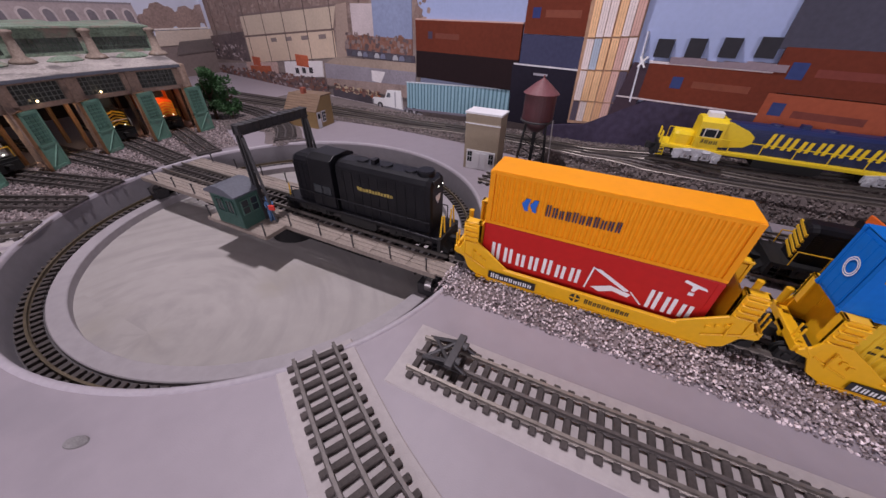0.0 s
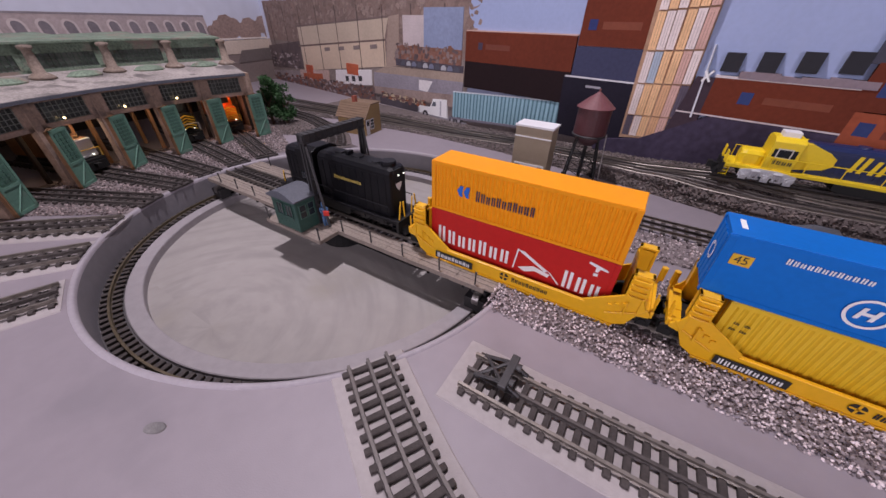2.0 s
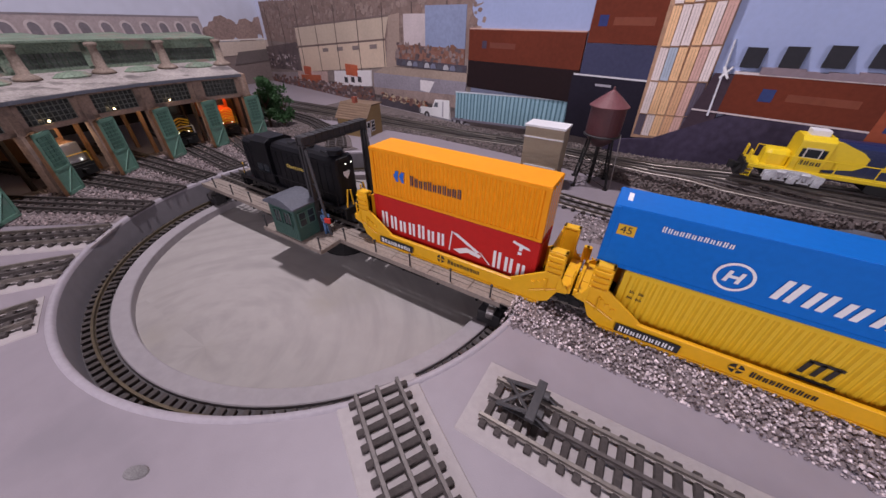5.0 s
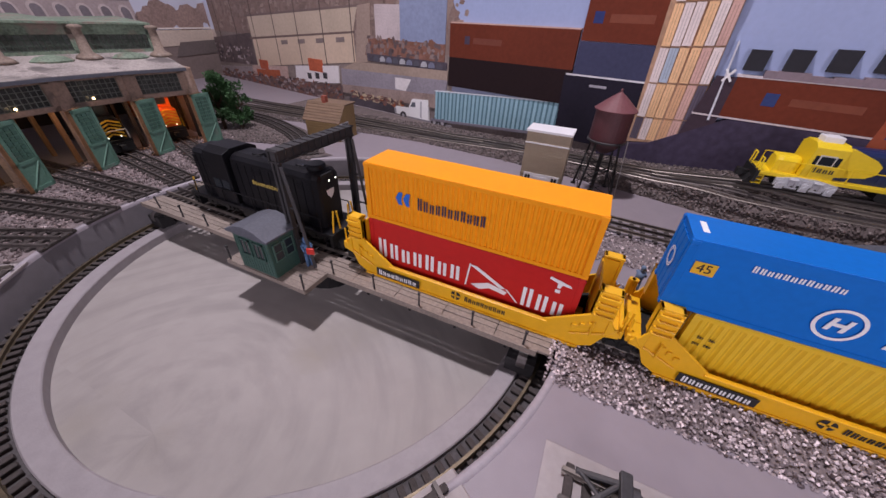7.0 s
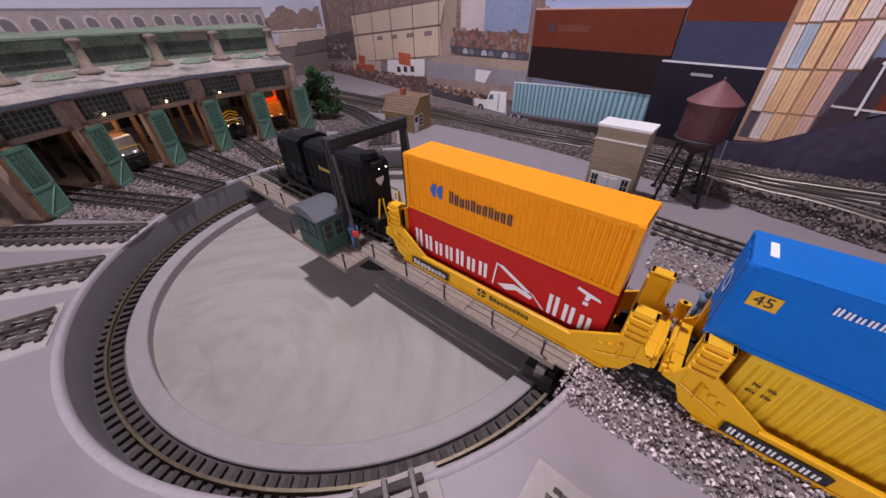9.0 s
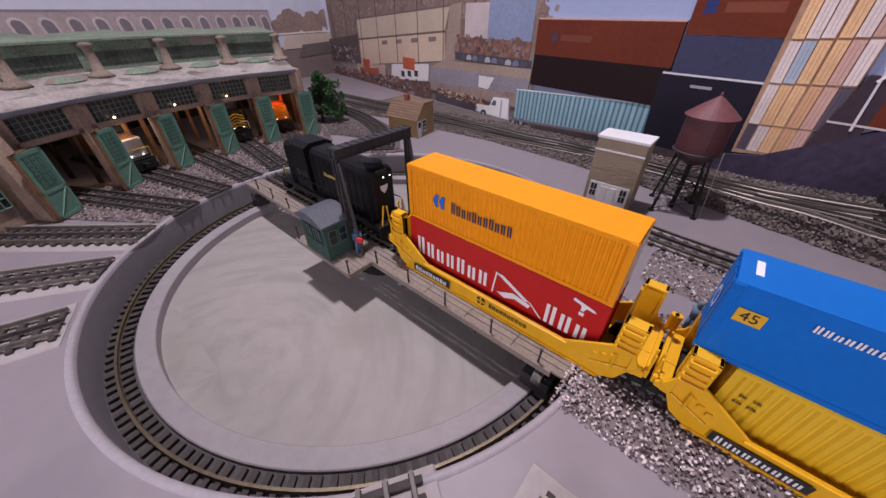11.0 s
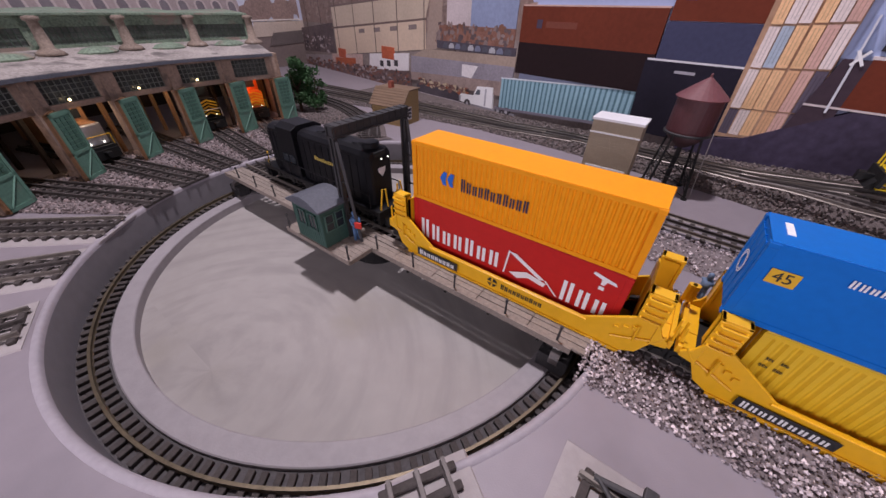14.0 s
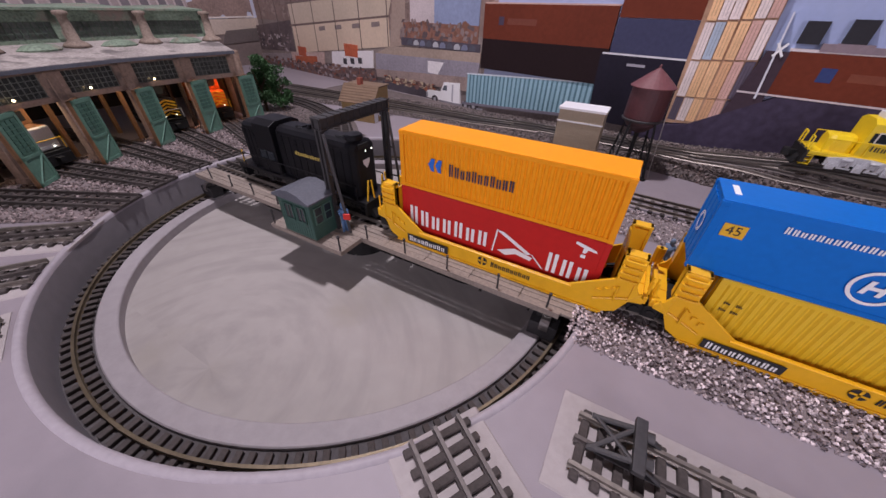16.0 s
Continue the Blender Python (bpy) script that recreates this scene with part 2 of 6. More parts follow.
def lettering(body, size, parent, material, m):
    cu = bpy.data.curves.new("lettering", "FONT")
    cu.body, cu.size, cu.extrude, cu.align_x, cu.align_y = body, size, 0.0002, "CENTER", "CENTER"
    tmp = bpy.data.objects.new("lettering", cu)
    scene.collection.objects.link(tmp)
    bpy.context.view_layer.update()
    me = bpy.data.meshes.new_from_object(tmp)
    bpy.data.objects.remove(tmp)
    me.materials.clear()
    me.materials.append(material)
    return share("lettering", me, parent, m)


CX, CY, RIM = -0.006, -0.034, 0.363   # turntable centre and rim radius
YT = -0.023                       # centre line of the bridge track
DEPTH = -0.047                    # level of the ring ledge


def plan(x, y):
    """The drawing's grid laid out on the table: its cross lines run a little askew to the bridge."""
    return (x - 0.0926 * (y - YT), YT + 1.048 * (y - YT))


def site(x, y, z=0.0, rz=0.0):
    return pose(*plan(x, y), z, 0, 0, rz)


# ---------- ground, pit, backdrop, room ----------
def ring_sheet(name, radii, n=128):
    bm = bmesh.new()
    rows = [[bm.verts.new((CX + r * math.cos(2 * math.pi * i / n), CY + r * math.sin(2 * math.pi * i / n), z)) for i in range(n)] for r, z in radii]
    for a, b in zip(rows, rows[1:]):
        for i in range(n):
            j = (i + 1) % n
            bm.faces.new((a[i], a[j], b[j], b[i]))
    return bm


ground = part("ground", ring_sheet("ground", [(RIM + 0.006, 0), (0.42, 0), (0.6, 0), (1.0, 0), (2.4, 0)]), GREY)
tagged(ground, "smooth lilac-grey painted baseboard of the model railway", "ground", kind="structure")
pit_rim = part("pit_rim", ring_sheet("rim", [(RIM - 0.0005, -0.004), (RIM, 0.0005), (RIM + 0.0015, 0.0022), (RIM + 0.006, 0.0022), (RIM + 0.0075, 0.0)]), RIMGREY, smooth=True)
tagged(pit_rim, "pale grey raised lip round the turntable pit", "pit rim", kind="structure")
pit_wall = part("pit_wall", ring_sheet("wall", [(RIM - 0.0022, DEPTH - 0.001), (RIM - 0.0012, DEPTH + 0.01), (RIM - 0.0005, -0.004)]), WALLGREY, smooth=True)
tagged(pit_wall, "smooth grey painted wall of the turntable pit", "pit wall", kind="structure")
KERB = 0.3085                     # inner edge of the kerb inside the ring rail
FLOOR = DEPTH - 0.011
kerb_profile = [(KERB, FLOOR - 0.001), (KERB, DEPTH + 0.0035), (KERB + 0.0012, DEPTH + 0.0048), (KERB + 0.0205, DEPTH + 0.0050), (KERB + 0.0218, DEPTH + 0.0040), (KERB + 0.0222, DEPTH - 0.001)]
pit_kerb = part("pit_kerb", ring_sheet("kerb", kerb_profile), mat("kerb_paint", (0.30, 0.275, 0.285), 0.6, vary=0.12, scale=24, bump=0.2, bscale=600))
tagged(pit_kerb, "pale grey painted kerb between ring rail and pit floor", "kerb", kind="structure")
pit_ledge = part("pit_ledge", ring_sheet("ledge", [(KERB + 0.0218, DEPTH), (RIM - 0.0018, DEPTH)]), mat("ledge_dirt", (0.075, 0.068, 0.070), 0.8, vary=0.35, scale=60, bump=0.5, bscale=700))
tagged(pit_ledge, "dark dusty ledge that carries the ring rail", "pit ledge", kind="structure")
bm = ring_sheet("floor", [(0.001, FLOOR), (0.15, FLOOR), (0.28, FLOOR), (KERB - 0.006, FLOOR + 0.0004), (KERB, FLOOR + 0.0014)])
pit_floor = tagged(part("pit_floor", bm, PITGREY, smooth=True), "pale grey painted floor of the turntable pit with brushed arcs", "pit floor", kind="structure")

ring_track = empty("ring_track", "circular single rail on short dark ties in the pit", "ring rail")
bm = bmesh.new()
n = 160
prof = [(-0.0022, 0.004), (0.0022, 0.004), (0.0012, 0.0055), (0.0014, 0.0095), (-0.0014, 0.0095), (-0.0012, 0.0055)]
RR = 0.3460
rows = [[bm.verts.new((CX + (RR + a) * math.cos(2 * math.pi * i / n), CY + (RR + a) * math.sin(2 * math.pi * i / n), DEPTH + z)) for a, z in prof] for i in range(n)]
for i in range(n):
    a, b = rows[i], rows[(i + 1) % n]
    for s in range(6):
        bm.faces.new((a[s], a[(s + 1) % 6], b[(s + 1) % 6], b[s]))
part("rail", bm, BRONZE, ring_track)
bm = bmesh.new()
bx(bm, -0.0128, 0.0128, -0.0030, 0.0030, 0, 0.0048)
soften(bm, 0.0005, 1)
tie_me = mesh_of("tie", bm, TIE)
rnd = random.Random(4)
for i in range(172):
    a = 360 * i / 172 + rnd.uniform(-0.25, 0.25)
    share("tie", tie_me, ring_track, pose(CX, CY, DEPTH, 0, 0, a) @ pose(RR, 0, 0, 0, 0, rnd.uniform(-2, 2)))


def bolt_hole():
    bm = bmesh.new()
    lathe(bm, [(0.010, 0.0), (0.009, 0.001), (0.006, 0.0012)], 14)
    ob = part("floor_spot", bm, mat("spot_grey", (0.16, 0.15, 0.15), 0.7, vary=0.5, scale=200), None, m=site(0.132, -0.389, 0, 30) @ Matrix.Diagonal((1, 0.55, 1, 1)))
    tagged(ob, "small dark scuffed spot on the grey baseboard", "spot")


bolt_hole()

# ---------- track ----------
GAUGE = 0.040


def track(label, pts, ties=True, base=None, z=0.0, spacing=0.0134, top=RAILTOP, group="three-rail tracks", rails=(-1, 0, 1), tielen=0.056):
    """Three-rail track along a line of points, each tie a piece."""
    P = [Vector((*plan(x, y), 0)) for x, y in pts]
    # sample the smooth line
    dense = []
    for i in range(len(P) - 1):
        p0, p1, p2, p3 = P[max(i - 1, 0)], P[i], P[i + 1], P[min(i + 2, len(P) - 1)]
        for s in range(24):
            u = s / 24
            dense.append(0.5 * ((2 * p1) + (p2 - p0) * u + (2 * p0 - 5 * p1 + 4 * p2 - p3) * u * u + (3 * p1 - p0 - 3 * p2 + p3) * u ** 3))
    dense.append(P[-1])
    th = empty("model_track", label, "track", group=group)
    nrm = []
    for i in range(len(dense)):
        d = (dense[min(i + 1, len(dense) - 1)] - dense[max(i - 1, 0)]).normalized()
        nrm.append(Vector((-d.y, d.x, 0)))
    for side in rails:
        prof = [(-0.0024, 0.0045), (0.0024, 0.0045), (0.0011, 0.0058), (0.0015, 0.0098), (-0.0015, 0.0098), (-0.0011, 0.0058)]
        bm = bmesh.new()
        rows = []
        for p, q in zip(dense, nrm):
            c = p + q * side * GAUGE / 2
            rows.append([bm.verts.new(c + q * a + Vector((0, 0, z + h))) for a, h in prof])
        for a, b in zip(rows, rows[1:]):
            for s in range(6):
                bm.faces.new((a[s], a[(s + 1) % 6], b[(s + 1) % 6], b[s]))
        bm.faces.new(rows[0])
        bm.faces.new(rows[-1][::-1])
        part("rail", bm, RAIL if side == 0 else top, th)
    if ties:
        run, nxt, rn = 0.0, 0.006, random.Random(len(pts) * 7 + 1)
        for i in range(len(dense) - 1):
            seg = (dense[i + 1] - dense[i]).length
            while nxt <= run + seg:
                p = dense[i] + (dense[i + 1] - dense[i]) * ((nxt - run) / seg)
                ang = math.degrees(math.atan2(-nrm[i].x, nrm[i].y))
                share("tie", TIE_ME[tielen], th, pose(p.x, p.y, z + 0.0003, 0, 0, ang + rn.uniform(-1.5, 1.5)))
                nxt += spacing
            run += seg
    if base:
        bm = bmesh.new()
        ends = [(dense[0] - (dense[1] - dense[0]).normalized() * base[1], nrm[0])] + list(zip(dense, nrm))
        rows = [[bm.verts.new(c + q * s * w + Vector((0, 0, z + h))) for s, w, h in ((-1, base[0], -0.001), (-1, base[0] - 0.002, 0.0012), (1, base[0] - 0.002, 0.0012), (1, base[0], -0.001))] for c, q in ends]
        for a, b in zip(rows, rows[1:]):
            for s in range(3):
                bm.faces.new((a[s], a[s + 1], b[s + 1], b[s]))
        bm.faces.new(rows[0])
        part("track_base", bm, PLATE, th, "pale chalky track base")
    return th


TIE_ME = {}
for length in (0.056, 0.050):
    bm = bmesh.new()
    bx(bm, -0.0031, 0.0031, -length / 2, length / 2, 0, 0.005)
    soften(bm, 0.0008, 1)
    TIE_ME[length] = mesh_of("tie", bm, TIE)

track_a = track("curved three-rail stub track leaving the turntable pit", [(0.259, -0.245), (0.322, -0.284), (0.376, -0.314), (0.45, -0.345), (0.56, -0.375)], base=(0.040, 0.002), top=RAIL)
track_b = track("straight three-rail siding that ends at a buffer stop", [(0.357, -0.199), (0.46, -0.199), (0.60, -0.1965), (0.80, -0.192), (1.2, -0.18)], base=(0.041, 0.014))
track_main = track("main three-rail track in ballast leading onto the turntable", [(0.335, YT), (0.6, YT), (0.9, YT), (1.5, YT)])


def buffer_stop():
    st = empty("buffer_stop", "dark cast buffer stop at the end of the siding", "buffer stop", site(0.386, -0.190, 0.009) @ Matrix.Diagonal((0.80, 0.80, 0.42, 1)))
    for s in (-1, 1):
        bm = bmesh.new()
        rod(bm, (-0.022, s * 0.016, 0.002), (0.014, s * 0.016, 0.024), 0.003, 0.003, 6)
        rod(bm, (0.034, s * 0.016, 0.002), (0.016, s * 0.016, 0.024), 0.003, 0.003, 6)
        rod(bm, (0.014, s * 0.016, 0.0), (0.014, s * 0.016, 0.026), 0.003, 0.003, 6)
        bx(bm, -0.024, 0.036, s * 0.016 - 0.003, s * 0.016 + 0.003, 0.0, 0.003)
        part("side_frame", bm, STEEL, st)
    box_part("buffer_beam", (0.010, 0.020, -0.026, 0.026, 0.020, 0.032), STEEL, st, bevel=0.001)
    bm = bmesh.new()
    for s in (-1, 1):
        rod(bm, (0.018, s * 0.012, 0.026), (0.026, s * 0.012, 0.026), 0.005, 0.006, 10)
    part("buffer_pad", bm, STEEL, st)
    bm = bmesh.new()
    rod(bm, (-0.02, -0.016, 0.004), (0.012, 0.016, 0.022), 0.0025)
    rod(bm, (-0.02, 0.016, 0.004), (0.012, -0.016, 0.022), 0.0025)
    part("cross_brace", bm, STEEL, st)


buffer_stop()


def ballast(name, label, count, place, size, material, seed):
    """Loose crushed stones lying as one heap."""
    rn = np.random.default_rng(seed)
    base = np.array([(1, 0, 0), (-1, 0, 0), (0, 1, 0), (0, -1, 0), (0, 0, 1), (0, 0, -1)], float)
    tri = np.array([(0, 2, 4), (2, 1, 4), (1, 3, 4), (3, 0, 4), (2, 0, 5), (1, 2, 5), (3, 1, 5), (0, 3, 5)])
    xyz = place(rn, count)
    turn = rn.normal(size=(count, 4))
    turn /= np.linalg.norm(turn, axis=1)[:, None]
    w, x, y, z = turn.T
    R = np.stack([np.stack([1 - 2 * (y * y + z * z), 2 * (x * y - z * w), 2 * (x * z + y * w)], -1),
                  np.stack([2 * (x * y + z * w), 1 - 2 * (x * x + z * z), 2 * (y * z - x * w)], -1),
                  np.stack([2 * (x * z - y * w), 2 * (y * z + x * w), 1 - 2 * (x * x + y * y)], -1)], 1)
    shape = base[None] * rn.uniform(0.6, 1.2, (count, 6, 1)) * (size * rn.uniform(0.6, 1.4, (count, 1, 1)))
    v = np.einsum("nij,nkj->nki", R, shape) + xyz[:, None]
    f = tri[None] + 6 * np.arange(count)[:, None, None]
    me = bpy.data.meshes.new(name)
    me.from_pydata(v.reshape(-1, 3).tolist(), [], f.reshape(-1, 3).tolist())
    me.materials.append(material)
    return tagged(new(name, me), label, "ballast", kind="stuff")


def island_stone(name, dark, light):
    m = mat(name, dark, 0.5, vary=0.3, scale=400)
    nt = m.node_tree
    g, r = nt.nodes.new("ShaderNodeNewGeometry"), nt.nodes.new("ShaderNodeValToRGB")
    r.color_ramp.elements[0].color, r.color_ramp.elements[1].color = (*dark, 1), (*light, 1)
    e = r.color_ramp.elements.new(0.6)
    e.color = (*[(a * 0.6 + b * 0.4) for a, b in zip(dark, light)], 1)
    nt.links.new(g.outputs["Random Per Island"], r.inputs[0])
    nt.links.new(r.outputs[0], nt.nodes["Principled BSDF"].inputs["Base Color"])
    return m


STONES = island_stone("crushed_stone", (0.06, 0.042, 0.045), (0.85, 0.74, 0.75))
STONESM = island_stone("dusty_crushed_stone", (0.05, 0.036, 0.036), (0.46, 0.37, 0.36))
STONESD = island_stone("dark_crushed_stone", (0.05, 0.04, 0.038), (0.26, 0.21, 0.195))


def bed(name, label, x0, x1, y0, y1, top, m=None):
    bm = bmesh.new()
    prism(bm, [(y0 - 0.012, 0.0002), (y1 + 0.012, 0.0002), (y1 - 0.006, top), (y0 + 0.006, top)], -x1, -x0)
    ob = part(name, bm, STONEBED, None, m=(m or Matrix()) @ Matrix(((0, -1, 0, 0), (1, 0, 0, 0), (0, 0, 1, 0), (0, 0, 0, 1))))
    return tagged(ob, label, "ballast", kind="structure")


bed("ballast_bed", "bed of grey-pink crushed stone under the main track", 0.353, 1.5, -0.098, 0.05, 0.0008)


def main_stones(rn, n):
    x = rn.uniform(0.345, 1.15, n)
    edge = -0.112 - 0.008 * np.sin(x * 9) - 0.012 * np.clip((x - 0.33) * 6, 0, 1)
    y = edge + np.abs(rn.normal(0, 1, n)) * 0.0 + rn.uniform(0, 1, n) ** 1.1 * (0.075 - edge)
    z = np.clip((y - edge) * 0.2, 0, 0.0034) + rn.uniform(0, 0.0012, n)
    return np.stack([x, y, np.where(np.abs(y - YT) < 0.033, 0.001, z)], -1)


ballast("ballast_stones", "loose grey and pink crushed stone beside the main track", 20000, main_stones, 0.00165, STONES, 3)


# ---------- turntable bridge ----------
bridge = empty("turntable_bridge", "dark steel turntable bridge with a weathered plank deck", "turntable bridge")
Y0, Y1 = -0.084, 0.038
bm = bmesh.new()
bx(bm, -0.004, 0.004, 0, 0.0265, -0.004, 0)
soften(bm, 0.0005, 1)
plank_me = mesh_of("plank", bm, DECK)
bm = bmesh.new()
bx(bm, -0.0315, 0.0315, -0.0038, 0.0038, -0.0035, 0)
soften(bm, 0.0005, 1)
long_me = mesh_of("plank", bm, DECK)
rnd = random.Random(8)
for k in range(11):
    for s in range(4):
        x = -0.349 + 0.0635 * k + 0.0318
        share("plank", long_me, bridge, pose(x, Y0 + 0.004 + 0.0082 * s, 0.004 + rnd.uniform(-0.0004, 0.0004), 0, 0, rnd.uniform(-0.4, 0.4)))
        share("plank", long_me, bridge, pose(x, Y1 - 0.004 - 0.0082 * s, 0.004 + rnd.uniform(-0.0004, 0.0004), 0, 0, rnd.uniform(-0.4, 0.4)))
bm = bmesh.new()
bx(bm, -0.003, 0.003, -0.029, 0.029, -0.004, 0)
soften(bm, 0.0006, 1)
btie_me = mesh_of("tie", bm, TIE)
for k in range(48):
    share("tie", btie_me, bridge, pose(-0.343 + 0.0142 * k, YT, 0.003, 0, 0, rnd.uniform(-1, 1)))
for s in (-1, 0, 1):
    box_part("rail", (-0.349, 0.332, YT + s * GAUGE / 2 - 0.0013, YT + s * GAUGE / 2 + 0.0013, 0.003, 0.0085), RAIL if s == 0 else RAILTOP, bridge)
for s in (-1, 1):
    bm = bmesh.new()
    yy = YT + s * 0.030
    prism(bm, [(-0.347, -0.002), (-0.347, -0.016), (-0.28, -0.022), (-0.20, -0.038), (0.20, -0.038), (0.28, -0.022), (0.330, -0.016), (0.330, -0.002)], yy - 0.002, yy + 0.002)
    for k in range(-9, 10):
        bx(bm, 0.035 * k - 0.001, 0.035 * k + 0.001, yy - 0.005, yy + 0.005, -0.02, -0.001)
    bx(bm, -0.28, 0.28, yy - 0.006, yy + 0.006, -0.0035, -0.001)
    part("girder", bm, GIRDER, bridge)
box_part("edge_beam", (-0.349, 0.333, Y0 - 0.003, Y0, -0.003, 0.0045), DECK, bridge)
box_part("edge_beam", (-0.349, 0.333, Y1, Y1 + 0.003, -0.003, 0.0045), DECK, bridge)
bm = bmesh.new()
for k in range(-5, 6):
    bx(bm, 0.06 * k - 0.0015, 0.06 * k + 0.0015, Y0, Y1, -0.010, -0.0045)
part("outrigger", bm, GIRDER, bridge)
bm = bmesh.new()
rod(bm, (0, YT, FLOOR), (0, YT, -0.036), 0.045, 0.03, 20)
part("centre_pivot", bm, GIRDER, bridge)
bm = bmesh.new()
rod(bm, (0, 0, 0), (0, 0, 0.020), 0.0013, 0.0011, 6)
rod(bm, (0, 0, 0.0195), (0, 0, 0.0225), 0.0018, 0.0018, 6)
post_me = mesh_of("post", bm, STEEL)
for x in (-0.30, -0.24, -0.18, -0.12, 0.066, 0.130, 0.193, 0.260, 0.318):
    share("post", post_me, bridge, pose(x, Y0 + 0.001, 0.003, rnd.uniform(-3, 3), rnd.uniform(-3, 3), 0))
for x in (-0.30, -0.22, -0.14, -0.07, 0.07, 0.14, 0.22, 0.30):
    share("post", post_me, bridge, pose(x, Y1 - 0.001, 0.003, rnd.uniform(-3, 3), rnd.uniform(-3, 3), 0))
for ex in (-1, 1):
    bm = bmesh.new()
    x = -0.338 if ex < 0 else 0.320
    bx(bm, x - 0.012, x + 0.012, YT - 0.05, YT + 0.05, -0.034, -0.014)
    bx(bm, x - 0.016, x + 0.016, YT - 0.062, YT - 0.040, -0.045, -0.022)
    bx(bm, x - 0.016, x + 0.016, YT + 0.040, YT + 0.062, -0.045, -0.022)
    part("end_truck", bm, STEEL, bridge, bevel=0.001)
    for s in (-1, 1):
        bm = bmesh.new()
        rod(bm, (x - ex * 0.004, YT + s * 0.052, DEPTH + 0.021), (x + ex * 0.006, YT + s * 0.052, DEPTH + 0.021), 0.0115, 0.0115, 20)
        rod(bm, (x + ex * 0.006, YT + s * 0.052, DEPTH + 0.021), (x + ex * 0.012, YT + s * 0.052, DEPTH + 0.021), 0.003, 0.003, 8)
        part("wheel", bm, WHEEL, bridge, "bright steel carrying wheel")
# side platform with the operator's cabin
PX0, PX1, PY = -0.080, 0.056, -0.124
for s in range(5):
    box_part("plank", (PX0, PX1, PY + 0.0078 * s, PY + 0.0078 * s + 0.0074, 0.0, 0.004), DECK, bridge, bevel=0.0004)
box_part("platform_beam", (PX0 - 0.001, PX1 + 0.001, PY - 0.002, PY, -0.003, 0.0035), DECK, bridge)
box_part("platform_beam", (PX1, PX1 + 0.002, PY, Y0 - 0.003, -0.003, 0.0035), DECK, bridge)
for x in (PX1 - 0.002, 0.0, PX0 + 0.004):
    share("post", post_me, bridge, pose(x, PY + 0.001, 0.003, 0, 0, 0))

cabin = empty("operator_cabin", "small green wooden cabin with dark curved roof on the bridge", "cabin", pose(-0.018, -0.104, 0.004))
CW, CD, CH = 0.030, 0.020, 0.056
bm = bmesh.new()
bx(bm, -CW, CW, -CD, CD, 0, CH)
part("wall", bm, GREEN, cabin)
bm = bmesh.new()
for k in range(13):
    bx(bm, -CW + 0.0048 * k, -CW + 0.0048 * k + 0.0011, -CD - 0.0005, CD + 0.0005, 0.001, CH)
tagged(part("batten_set", bm, GREEN, cabin), kind="stuff")
bm = bmesh.new()
prism(bm, [(-CW - 0.005, CH - 0.001), (-CW - 0.005, CH + 0.002), (-CW * 0.5, CH + 0.011), (0, CH + 0.0135), (CW * 0.5, CH + 0.011), (CW + 0.005, CH + 0.002), (CW + 0.005, CH - 0.001)], -CD - 0.005, CD + 0.005)
part("roof", bm, SLATE, cabin, "dark slate-grey arched roof", bevel=0.0008)
for x0, y0, x1, y1 in ((-0.018, -CD, -0.004, 0), (0.005, -CD, 0.019, 0)):
    w = box_part("window", (x0, x1, -CD - 0.0012, -CD, 0.026, 0.046), GLASSDK, cabin)
    bm = bmesh.new()
    bx(bm, x0 - 0.0015, x0, -CD - 0.002, -CD, 0.0245, 0.0475)
    bx(bm, x1, x1 + 0.0015, -CD - 0.002, -CD, 0.0245, 0.0475)
    bx(bm, x0 - 0.0015, x1 + 0.0015, -CD - 0.002, -CD, 0.046, 0.0475)
    bx(bm, x0 - 0.0015, x1 + 0.0015, -CD - 0.0025, -CD, 0.0235, 0.0255)
    bx(bm, (x0 + x1) / 2 - 0.0005, (x0 + x1) / 2 + 0.0005, -CD - 0.0018, -CD, 0.0255, 0.046)
    part("frame", bm, GREEN, w)
for y0 in (-0.014, 0.002):
    w = box_part("window", (CW, CW + 0.0012, y0, y0 + 0.011, 0.024, 0.046), GLASSDK, cabin)
    bm = bmesh.new()
    for a, b, c, d in ((y0 - 0.0015, y0, 0.0225, 0.0475), (y0 + 0.011, y0 + 0.0125, 0.0225, 0.0475), (y0, y0 + 0.011, 0.046, 0.0475), (y0, y0 + 0.011, 0.0225, 0.024), (y0, y0 + 0.011, 0.0345, 0.0355)):
        bx(bm, CW, CW + 0.002, a, b, c, d)
    part("frame", bm, mat("light_green_trim", (0.07, 0.14, 0.115), 0.6), w)

gantry = empty("arch_gantry", "dark steel arch gantry straddling the bridge track", "gantry", pose(0.012, 0, -0.006))
for yy, top in ((-0.0845, 0.150), (0.041, 0.150)):
    bm = bmesh.new()
    s = 1 if yy > 0 else -1
    bx(bm, -0.005, -0.002, yy - 0.003, yy + 0.003, 0.003, top)
    bx(bm, 0.002, 0.005, yy - 0.003, yy + 0.003, 0.003, top)
    bx(bm, -0.002, 0.002, yy - 0.0006, yy + 0.0006, 0.003, top)
    part("post", bm, STEEL, gantry)
    bm = bmesh.new()
    rod(bm, (0.026, yy, 0.003), (0.006, yy, 0.146), 0.0026, 0.0026, 4)
    for zt in (0.048, 0.094):
        rod(bm, (0.0, yy, zt), (0.026 - 0.14 * (zt - 0.003), yy, zt), 0.0012, 0.0012, 6)
    part("brace", bm, STEEL, gantry)
bm = bmesh.new()
